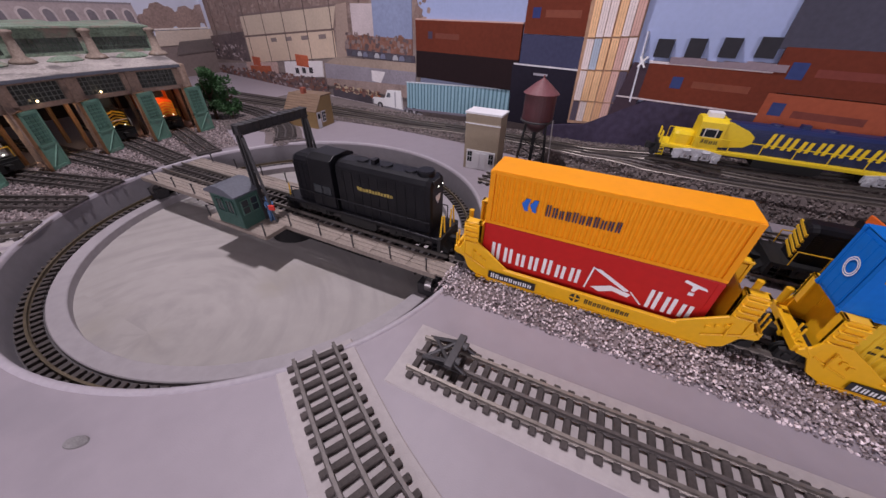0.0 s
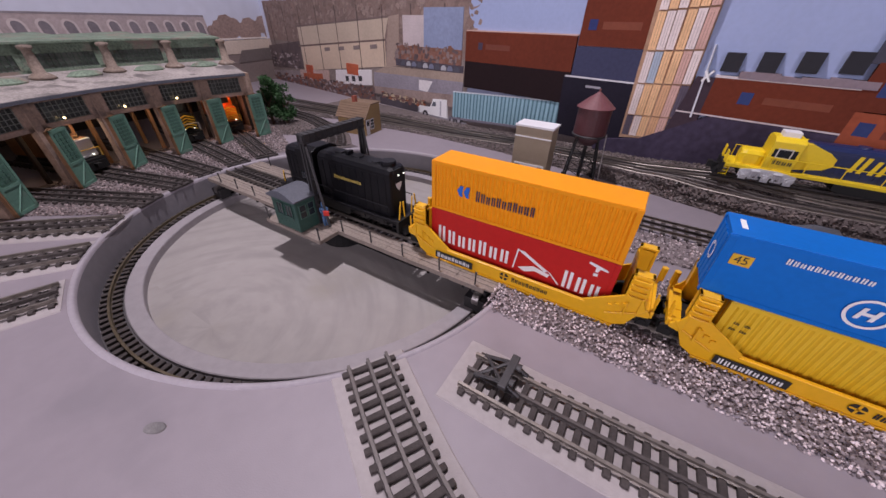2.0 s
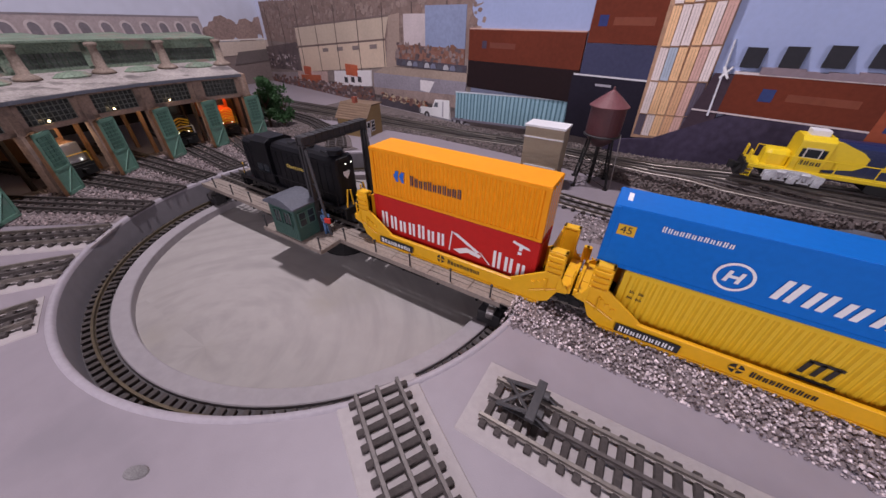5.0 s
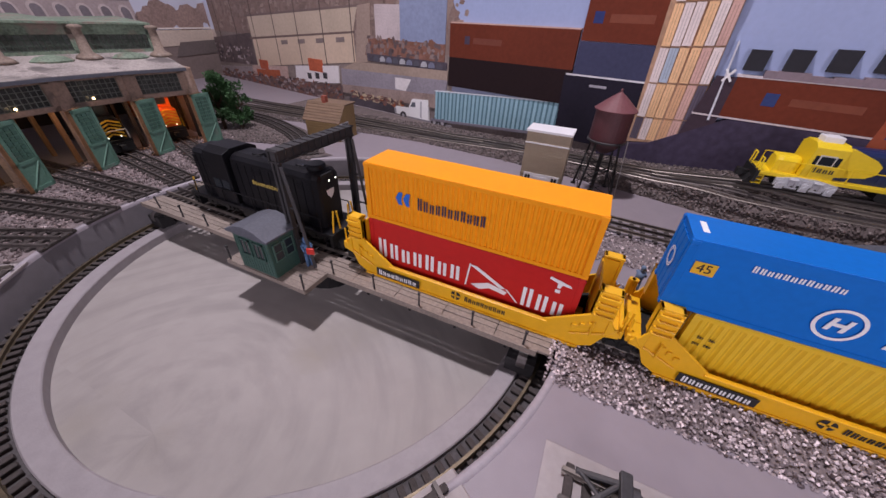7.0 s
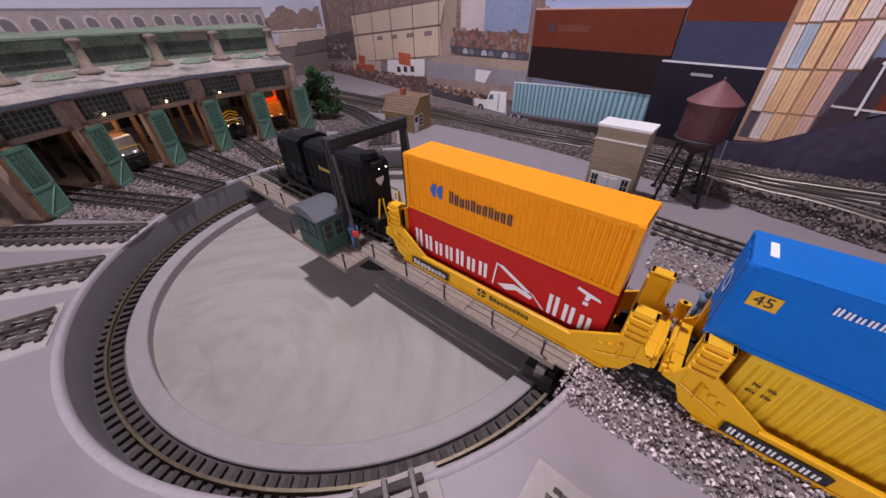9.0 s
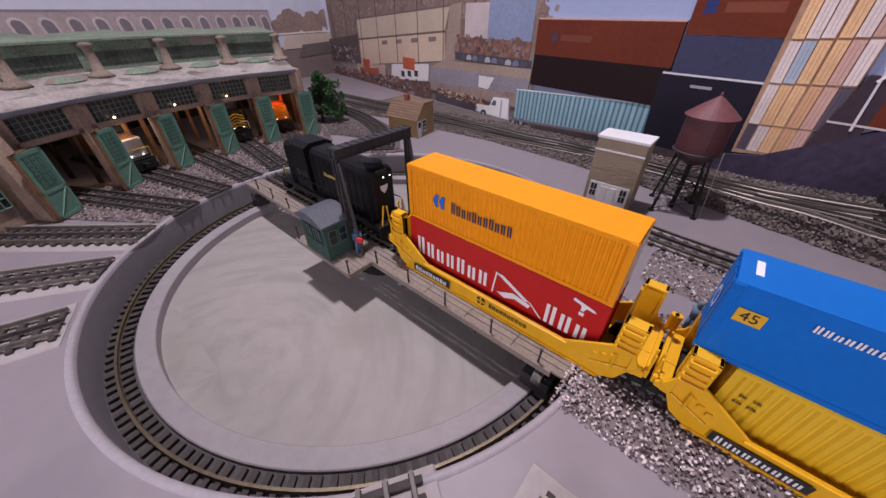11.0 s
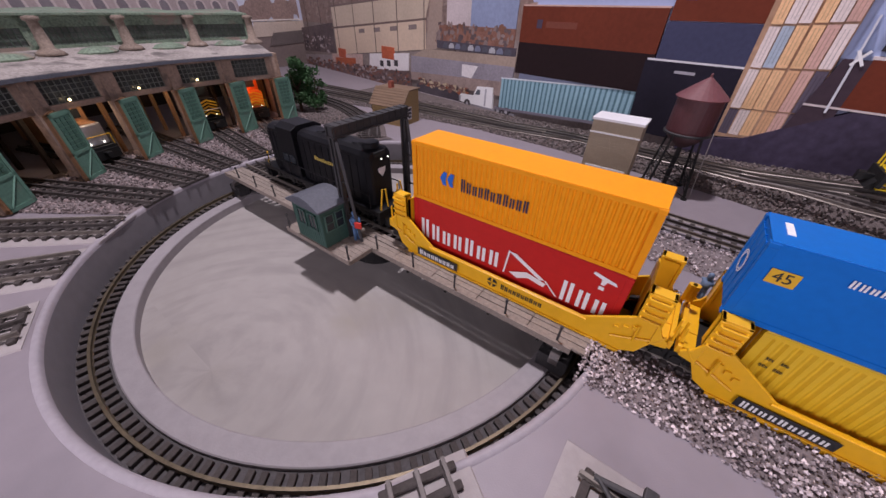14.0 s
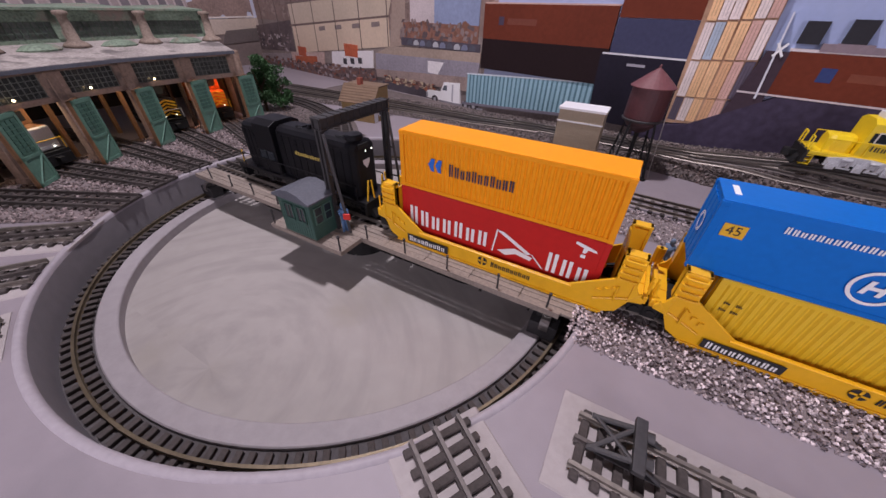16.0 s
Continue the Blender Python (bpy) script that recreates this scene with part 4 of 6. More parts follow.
        bx(bm, min(x, x + d * 0.014), max(x, x + d * 0.014), -0.004, 0.004, 0.013, 0.021)
        bx(bm, min(x + d * 0.010, x + d * 0.018), max(x + d * 0.010, x + d * 0.018), -0.006, 0.005, 0.011, 0.023)
        part("coupler", bm, BLACK2, th)
    return th


loco = hood_loco("diesel_locomotive", "black hood diesel locomotive with small gold bars on its side", -0.245, YT, 0.0085, 0.290, BLACK, BLACK, BLACK, BLACK2, cab=(0.22, 0.37), top=0.108, hw=0.0225)
LX = 0.290
bars("word_print", loco, GOLDP, 0.150, 0.071, -0.0233, 0.062, 0.0062, 12)
for y_ in (0.0, 0.0125):
    bm = bmesh.new()
    rod(bm, (LX - 0.0205, y_, 0.094), (LX - 0.0190, y_, 0.094), 0.0013, 0.0011, 12)
    part("headlight", bm, HEADLAMP, loco, "lit headlamp")
    bm = bmesh.new()
    rod(bm, (LX - 0.0225, y_, 0.094), (LX - 0.0193, y_, 0.094), 0.0034, 0.0031, 14)
    part("headlight_housing", bm, BLACK2, loco)
bm = bmesh.new()
lathe(bm, [(0.0120, 0.106), (0.0125, 0.1075), (0.0125, 0.1125), (0.0110, 0.1145)], 24, LX - 0.038, 0.0)
part("roof_drum", bm, BLACK, loco, "low round black drum on the hood")
box_part("number_board", (LX - 0.024, LX - 0.0192, -0.012, 0.008, 0.099, 0.105), BLACK2, loco, bevel=0.0008)
bm = bmesh.new()
v = [bm.verts.new((LX - 0.0195, y_, z_)) for y_, z_ in ((-0.007, 0.082), (0.007, 0.082), (0.006, 0.076), (0.0, 0.069), (-0.006, 0.076))]
w_ = [bm.verts.new((LX - 0.021, q.co.y, q.co.z)) for q in v]
bm.faces.new(v)
for i in range(5):
    bm.faces.new((v[i], v[(i + 1) % 5], w_[(i + 1) % 5], w_[i]))
part("badge", bm, mat("grey_white_print", (0.66, 0.66, 0.68), 0.5), loco, "pale keystone-shaped badge")
for s in (-1, 1):
    bm = bmesh.new()
    rod(bm, (LX - 0.004, s * 0.024, 0.026), (LX - 0.004, s * 0.018, 0.060), 0.0013, 0.0013, 6)
    rod(bm, (LX - 0.004, s * 0.009, 0.028), (LX - 0.004, s * 0.012, 0.058), 0.0013, 0.0013, 6)
    part("grab_iron", bm, HAZ, loco, "yellow grab iron")
    bm = bmesh.new()
    rod(bm, (0.004, s * 0.024, 0.026), (0.004, s * 0.022, 0.050), 0.0011, 0.0011, 6)
    part("grab_iron", bm, HAZ, loco, "yellow grab iron")


# ---------- little figures ----------
def figure(name, label, m, coat, legs):
    """A painted toy worker as one plain mesh."""
    bm = bmesh.new()
    for s in (-1, 1):
        rod(bm, (0, s * 0.0022, 0.0), (0, s * 0.0018, 0.017), 0.0018, 0.0024, 8)
        rod(bm, (0.0, s * 0.0046, 0.028), (0.005, s * 0.004, 0.0225), 0.0014, 0.0012, 8)
    rod(bm, (0, 0, 0.0165), (0, 0, 0.029), 0.0034, 0.0046, 10)
    lathe(bm, [(0.001, 0.0292), (0.0022, 0.031), (0.0027, 0.0335), (0.002, 0.0365), (0.0006, 0.0375)], 10)
    ob = part(name, bm, coat, None, m=m, smooth=True)
    return tagged(ob, label, "figurine")


figure("toy_worker", "tiny painted worker figurine in blue on the bridge platform", pose(0.028, -0.084, 0.004, 0, 0, -30) @ Matrix.Scale(1.22, 4), DENIM, DENIM)
bm = bmesh.new()
bx(bm, -0.004, 0.004, -0.001, 0.001, 0, 0.007)
tagged(part("red_flag", bm, REDP, None, m=pose(0.0365, -0.0865, 0.0265, 0, 0, 20) @ Matrix.Scale(1.3, 4), bevel=0.0006), "small red flag held out by the worker figurine", "flag")
figure("toy_worker", "tiny painted worker figurine in pale blue beside the far track", site(0.432, 0.060, 0.004, 60) @ Matrix.Scale(1.15, 4), mat("pale_blue_paint", (0.16, 0.23, 0.34), 0.7, vary=0.3), DENIM)

# ---------- radial tracks and ballast round the pit ----------
DOOR_R, WALL_R = 0.565, 0.600
STEP = 10.6
EDGES = [-21.7 + STEP * k for k in range(6)]


def radial(phi, r):
    a = math.radians(180 + phi)
    return (CX + r * math.cos(a), CY + r * math.sin(a))


for k in range(5):
    mid = EDGES[k] + STEP / 2
    track("three-rail track from the pit rim into the roundhouse", [radial(mid, 0.366), radial(mid, 0.5), radial(mid, 0.68), radial(mid, 0.88)], top=RAIL, spacing=0.017)
for phi in (38.5, 51.0, 66.0):
    track("three-rail stub track ending at the pit rim on a pale base", [radial(phi, 0.372), radial(phi, 0.55), radial(phi, 0.75), radial(phi, 1.05)], base=(0.040, 0.002), spacing=0.017)


def yard_stones(rn, n):
    phi = np.radians(180 + rn.uniform(-27, 33, n))
    r = np.sqrt(rn.uniform(0.390 ** 2, 0.64 ** 2, n))
    x, y = plan(CX + r * np.cos(phi), CY + r * np.sin(phi))
    return np.stack([x, y, 0.0012 + rn.uniform(0, 0.0015, n)], -1)


ballast("yard_stones", "loose pinkish crushed stone between the roundhouse tracks", 6500, yard_stones, 0.0024, STONESM, 5)
bm = bmesh.new()
n = 40
rows = [[bm.verts.new((*plan(*radial(-27 + 60 * i / n, r)), 0.0011)) for i in range(n + 1)] for r in (0.382, 0.66)]
for i in range(n):
    bm.faces.new((rows[0][i], rows[0][i + 1], rows[1][i + 1], rows[1][i]))
tagged(part("yard_bed", bm, STONEBED, None), "dark stony bed between the roundhouse tracks", "ballast", kind="structure")


# ---------- roundhouse ----------
roundhouse = empty("roundhouse", "weathered brown roundhouse with green doors and a mossy clerestory roof", "roundhouse")


def bay(k):
    phi = EDGES[k] + STEP / 2
    half = math.radians(STEP / 2)
    e0, e1 = (Vector(plan(*radial(EDGES[k] + STEP * q, WALL_R))) for q in (0, 1))
    x, y = (e0 + e1) / 2
    # local x runs along the front, local y runs back from the pit
    m = pose(x, y, 0, 0, 0, math.degrees(math.atan2(e0.y - e1.y, e0.x - e1.x)))
    hw = (e0 - e1).length / 2
    grow = math.tan(half)
    H, TOPZ = 0.112, 0.166

    def add(name, bm, material, label="", parent=roundhouse, bevel=0.0):
        return part(name, bm, material, parent, label, m if parent is roundhouse else None, bevel=bevel)

    for s in (-1, 1):
        bm = bmesh.new()
        bx(bm, s * hw - 0.007, s * hw + 0.007, -0.004, 0.012, 0, TOPZ) if s == 1 or k == 4 else bm.verts.new((0, 0, 0.05))
        if s == 1 or k == 4:
            bx(bm, s * hw - 0.009, s * hw + 0.009, -0.006, 0.014, 0, 0.012)
            add("pier", bm, CONCRETE, bevel=0.0008)
        else:
            bm.free()
    bm = bmesh.new()
    bx(bm, -hw + 0.007, hw - 0.007, -0.002, 0.008, H, H + 0.009)
    bx(bm, -hw + 0.007, hw - 0.007, -0.002, 0.008, TOPZ - 0.008, TOPZ)
    bx(bm, -hw + 0.007, -hw + 0.017, -0.002, 0.008, H, TOPZ)
    bx(bm, hw - 0.017, hw - 0.007, -0.002, 0.008, H, TOPZ)
    add("lintel", bm, CONCRETE)
    bm = bmesh.new()
    bx(bm, -hw + 0.017, hw - 0.017, 0.005, 0.006, H + 0.009, TOPZ - 0.008)
    win = add("window", bm, mat("grimy_glass", (0.05, 0.055, 0.05), 0.25, vary=0.5, scale=60))
    bm = bmesh.new()
    x0, x1, z0, z1 = -hw + 0.017, hw - 0.017, H + 0.009, TOPZ - 0.008
    for i in range(10):
        xx = x0 + (x1 - x0) * i / 9
        bx(bm, xx - 0.0005, xx + 0.0005, 0.003, 0.005, z0, z1)
    for i in range(5):
        zz = z0 + (z1 - z0) * i / 4
        bx(bm, x0, x1, 0.0028, 0.005, zz - 0.0005, zz + 0.0005)
    tagged(part("glazing_grid", bm, mat("grey_green_bars", (0.16, 0.17, 0.15), 0.7, vary=0.3), win), kind="stuff")
    # eave and lower roof, widening to the back
    w0, w1, w2 = hw + 0.002, hw + 0.17 * grow + 0.001, hw + 0.5 * grow

    def slab(pts, t):
        bm = bmesh.new()
        lo = [bm.verts.new((px, py, pz - t)) for px, py, pz in pts]
        hi = [bm.verts.new(p) for p in pts]
        bm.faces.new(lo[::-1])
        bm.faces.new(hi)
        for i in range(4):
            bm.faces.new((lo[i], lo[(i + 1) % 4], hi[(i + 1) % 4], hi[i]))
        return bm

    we = hw - 0.016 * grow
    add("roof", slab([(-we, -0.016, TOPZ + 0.004), (we, -0.016, TOPZ + 0.004), (w1, 0.17, TOPZ + 0.022), (-w1, 0.17, TOPZ + 0.022)], 0.004), ROOFGREY)
    bm = bmesh.new()
    bx(bm, -we, we, -0.018, -0.012, TOPZ - 0.003, TOPZ + 0.003)
    add("gutter", bm, SLATE)
    # clerestory
    zc = TOPZ + 0.018
    bm = bmesh.new()
    bx(bm, -w1, w1, 0.168, 0.174, zc, zc + 0.010)
    bx(bm, -w1, w1, 0.168, 0.174, zc + 0.040, zc + 0.062)
    bx(bm, -w1, -w1 + 0.012, 0.168, 0.174, zc, zc + 0.062)
    bx(bm, w1 - 0.012, w1, 0.168, 0.174, zc, zc + 0.062)
    add("clerestory_wall", bm, ROOFGREEN)
    bm = bmesh.new()
    bx(bm, -w1 + 0.012, w1 - 0.012, 0.1715, 0.1725, zc + 0.010, zc + 0.040)
    win = add("window", bm, mat("pale_grimy_glass", (0.10, 0.115, 0.10), 0.3, vary=0.5, scale=50))
    bm = bmesh.new()
    for i in range(13):
        xx = -w1 + 0.012 + (2 * w1 - 0.024) * i / 12
        bx(bm, xx - 0.0006, xx + 0.0006, 0.169, 0.171, zc + 0.010, zc + 0.040)
    for i in range(4):
        zz = zc + 0.010 + 0.010 * i
        bx(bm, -w1 + 0.012, w1 - 0.012, 0.169, 0.171, zz - 0.0005, zz + 0.0005)
    tagged(part("glazing_grid", bm, mat("dark_green_bars", (0.07, 0.10, 0.075), 0.7, vary=0.3), win), kind="stuff")
    add("upper_roof", slab([(-w1 - 0.0, 0.158, zc + 0.064), (w1, 0.158, zc + 0.064), (w2, 0.5, zc + 0.070), (-w2, 0.5, zc + 0.062)], 0.004), ROOFGREEN)
    # smoke jack with a flared foot, and a low vent hood
    bm = bmesh.new()
    lathe(bm, [(0.024, 0.0), (0.020, 0.006), (0.0105, 0.012), (0.0085, 0.040), (0.008, 0.054), (0.012, 0.056), (0.012, 0.061), (0.006, 0.063)], 18)
    part("smoke_jack", bm, mat("stone_smoke_jack", (0.22, 0.17, 0.135), 0.8, vary=0.45, scale=70, bump=0.5, spots=((0.42, 0.38, 0.33), 30, 0.62)), roundhouse, "flared grey-brown smoke jack", m @ pose(hw + 0.03 * grow, 0.115, TOPZ + 0.016), smooth=True)
    bm = bmesh.new()
    lathe(bm, [(0.030, 0.0), (0.031, 0.003), (0.022, 0.010), (0.004, 0.013)], 8)
    part("roof_vent", bm, ROOFGREEN, roundhouse, "low green roof vent hood", m @ pose(-0.004, 0.105, TOPZ + 0.014) @ Matrix.Diagonal((1.15, 0.7, 1, 1)))
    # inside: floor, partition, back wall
    # the back wall and most timbers wear the painted-in shade colour
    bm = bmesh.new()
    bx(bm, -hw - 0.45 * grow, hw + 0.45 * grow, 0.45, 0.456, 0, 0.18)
    add("back_wall", bm, INSHADE)
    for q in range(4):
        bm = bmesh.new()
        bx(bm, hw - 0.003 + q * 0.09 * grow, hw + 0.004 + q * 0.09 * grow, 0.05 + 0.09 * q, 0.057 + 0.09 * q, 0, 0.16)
        add("timber_post", bm, TIMBER if k in (2, 3) else INSHADE)
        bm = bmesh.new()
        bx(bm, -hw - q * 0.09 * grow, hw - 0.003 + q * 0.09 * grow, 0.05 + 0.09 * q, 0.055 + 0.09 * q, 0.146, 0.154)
        add("timber_beam", bm, TIMBER if k == 2 else INSHADE)
    # door leaves folded back in front of the piers
    for s in ((-1, 1) if k == 4 else (1,)):
        W, T, DH = 0.043, 0.003, H + 0.002
        hinge = m @ pose(s * hw, -0.014, 0.003, 0, 0, 14)
        for back in (0, 1):
            bm = bmesh.new()
            bx(bm, -W * 0.62, W * 0.38, 0, T, 0, DH)
            d = part("door", bm, DOORGREEN if back == 0 else TIMBER, roundhouse, "folded faded green door leaf" if back == 0 else "brown inner side of a folded door leaf", hinge @ (pose(0, -0.022, 0) if back == 0 else pose(-0.006, -0.012, 0, 0, 0, 24)), bevel=0.0004)
            bm = bmesh.new()
            xa, xb = -W * 0.62, W * 0.38
            for a, b, c, e in ((xa, xb, 0, 0.006), (xa, xb, DH - 0.006, DH), (xa, xb, DH * 0.40, DH * 0.40 + 0.005), (xa, xa + 0.005, 0, DH), (xb - 0.005, xb, 0, DH)):
                bx(bm, a, b, -0.0012, T + 0.0012, c, e)
            rod(bm, (xa + 0.004, -0.0004, 0.005), (xb - 0.004, -0.0004, DH * 0.4), 0.0014, 0.0014, 4)
            tagged(part("door_frame", bm, DOORGREEN if back == 0 else TIMBER, d), kind="stuff")
            if back == 0:
                bm = bmesh.new()
                for q in range(7):
                    zz = DH * 0.48 + 0.0075 * q
                    for c in range(3):
                        bx(bm, xa + 0.008 + 0.0095 * c, xa + 0.0155 + 0.0095 * c, -0.0014, 0.0, zz, zz + 0.0055)
                tagged(part("door_light_grid", bm, mat("dusky_green_louvre", (0.06, 0.135, 0.10), 0.55, vary=0.4), d), kind="stuff")
    # bulb under the lintel
    if k in (1, 2, 3):
        bm = bmesh.new()
        lathe(bm, [(0.0005, 0), (0.0022, 0.0015), (0.0022, 0.003), (0.0006, 0.0045)], 10)
        part("bulb", bm, LAMP, roundhouse, "small lit bulb", m @ pose(-0.012, -0.006, H + 0.012))
    return m


BAYS = [bay(k) for k in range(5)]
# sloping end buttress
bm = bmesh.new()
prism(bm, [(-0.03, 0), (0.012, 0), (0.012, 0.165), (-0.002, 0.165)], -0.013, 0.013)
mm = BAYS[4] @ pose(-0.074, -0.004, 0)
part("buttress", bm, CONCRETE, roundhouse, "weathered sloping end buttress", mm @ pose(0, 0, 0, 0, 0, 90), bevel=0.001)
box_part("end_wall", (-0.076, -0.066, 0.014, 0.45, 0, 0.166), CONCRETE, roundhouse, m=BAYS[4])
box_part("end_wall", (0.066, 0.076, 0.014, 0.45, 0, 0.166), CONCRETE, roundhouse, m=BAYS[0])
box_part("annex_wall", (-0.36, -0.080, 0.01, 0.02, 0, 0.135), CONCRETE, roundhouse, "weathered annex wall", m=BAYS[4])
box_part("annex_roof", (-0.37, -0.078, -0.004, 0.45, 0.135, 0.140), ROOFGREY, roundhouse, "grey annex roof", m=BAYS[4])
w_ = box_part("window", (-0.15, -0.10, 0.0075, 0.010, 0.035, 0.10), GLASSDK, roundhouse, m=BAYS[4])
bm = bmesh.new()
for i in range(6):
    bx(bm, -0.15 + 0.01 * i - 0.0007, -0.15 + 0.01 * i + 0.0007, 0.005, 0.0075, 0.035, 0.10)
for i in range(5):
    bx(bm, -0.15, -0.10, 0.005, 0.0075, 0.035 + 0.01625 * i - 0.0007, 0.035 + 0.01625 * i + 0.0007)
tagged(part("glazing_grid", bm, DOORGREEN, w_), kind="stuff")


def stabled(k, label, body, nose, stripe, depth, lit=False):
    """A locomotive's nose inside a stall, with chevron stripes."""
    th = empty("stabled_locomotive", label, "locomotive", BAYS[k] @ pose(0.0, depth, 0.0085), "locomotives in the roundhouse")
    bm = bmesh.new()
    bx(bm, -0.023, 0.023, 0.0, 0.16, 0.028, 0.070)
    bx(bm, -0.026, 0.026, 0.03, 0.17, 0.028, 0.098)
    part("body", bm, body, th, bevel=0.003)
    box_part("nose", (-0.0225, 0.0225, -0.006, 0.001, 0.029, 0.069), nose, th, bevel=0.003)
    if stripe:
        for s in (-1, 1):
            for q in range(5):
                bm = bmesh.new()
                z = 0.031 + 0.0072 * q
                prism(bm, [(0.0005 * s, z + 0.007), (0.0005 * s, z + 0.0105 - 0.0), (s * 0.0205, z + 0.0025), (s * 0.0205, z - 0.001)], -0.0072, -0.0058)
                part("stripe", bm, stripe, th)
    bm = bmesh.new()
    bx(bm, -0.027, 0.027, -0.014, 0.16, 0.022, 0.028)
    part("frame", bm, BLACK2, th)
    bm = bmesh.new()
    bx(bm, -0.025, 0.025, -0.017, -0.012, 0.004, 0.022)
    bx(bm, -0.005, 0.005, -0.028, -0.014, 0.011, 0.019)
    part("pilot", bm, BLACK2, th)
    bm = bmesh.new()
    for s in (-1, 1):
        rod(bm, (s * 0.024, -0.013, 0.028), (s * 0.024, -0.013, 0.048), 0.0008, 0.0008, 6)
    rod(bm, (-0.024, -0.013, 0.048), (0.024, -0.013, 0.048), 0.0008, 0.0008, 6)
    part("handrail", bm, WHITEP if body is BLACK else HAZ, th)
    bogie(th, 0, 0)
    th.children[-1].matrix_local = pose(0, 0.03, -0.0085, 0, 0, 90)
    box_part("windshield", (-0.017, 0.017, 0.0285, 0.0298, 0.076, 0.092), GLASSDK, th)
    bm = bmesh.new()
    for s in (-1, 1):
        rod(bm, (s * 0.012, -0.0065, 0.034), (s * 0.012, -0.0080, 0.034), 0.0013, 0.0013, 10)
    part("headlight", bm, HEADLAMP, th, "lit headlamps")


stabled(0, "orange-red locomotive with yellow chevrons inside a lit stall", ORANGE, ORANGE, HAZ, 0.045)
stabled(1, "black locomotive with yellow hazard chevrons inside a stall", BLACK, BLACK, HAZ, 0.03)
stabled(3, "dark brown locomotive with a plain white nose inside a stall", TIMBER, WHITEP, None, 0.02)
for k, watts, col in ((0, 0.20, (1.0, 0.42, 0.20)), (1, 0.10, (1.0, 0.75, 0.5)), (2, 0.06, (1.0, 0.6, 0.35)), (3, 0.12, (1.0, 0.72, 0.5)), (4, 0.03, (1.0, 0.6, 0.35))):
    d = bpy.data.lights.new("stall_lamp", "POINT")
    d.energy, d.color, d.shadow_soft_size = watts, col, 0.006
    new("stall_lamp", d).matrix_world = BAYS[k] @ pose(0.0, 0.012, 0.128)


# ---------- trees and small buildings ----------
def bush(x, y, h, r, seed):
    rn = random.Random(seed)
    th = empty("model_tree", "bushy dark green model tree beside the roundhouse", "tree", site(x, y))
    bm = bmesh.new()
    rod(bm, (0, 0, 0), (0.002, 0, h * 0.5), 0.005, 0.003, 8)
    for i in range(7):
        a = rn.uniform(0, 6.28)
        rod(bm, (0, 0, h * rn.uniform(0.2, 0.45)), (r * 0.7 * math.cos(a), r * 0.7 * math.sin(a), h * rn.uniform(0.5, 0.9)), 0.002, 0.0008, 6)
    part("trunk", bm, BARK, th)
    rn2 = np.random.default_rng(seed)
    clumps = [(rn.uniform(-1, 1) * r * 0.75, rn.uniform(-1, 1) * r * 0.75, h * rn.uniform(0.2, 0.92), r * rn.uniform(0.25, 0.45)) for _ in range(26)]
    V, F = [], []
    for cx, cy, cz, cr in clumps:
        q = rn2.normal(size=(150, 3))
        q = q / np.linalg.norm(q, axis=1)[:, None] * (cr * rn2.uniform(0.5, 1.1, (150, 1))) + (cx, cy, cz)
        for p in q:
            d = rn2.normal(size=(2, 3)) * 0.0028
            i = len(V)
            V += [tuple(p), tuple(p + d[0]), tuple(p + d[0] * 0.6 + d[1]), tuple(p + d[1])]
            F.append((i, i + 1, i + 2, i + 3))
    me = bpy.data.meshes.new("crown")
    me.from_pydata(V, [], F)
    me.materials.append(LEAF)
    ob = new("crown", me)
    ob.parent = th
    tagged(ob, "dense dark green clumps of small leaves", kind="stuff")


bush(-0.612, 0.272, 0.150, 0.036, 3)
bush(-0.585, 0.305, 0.125, 0.034, 8)


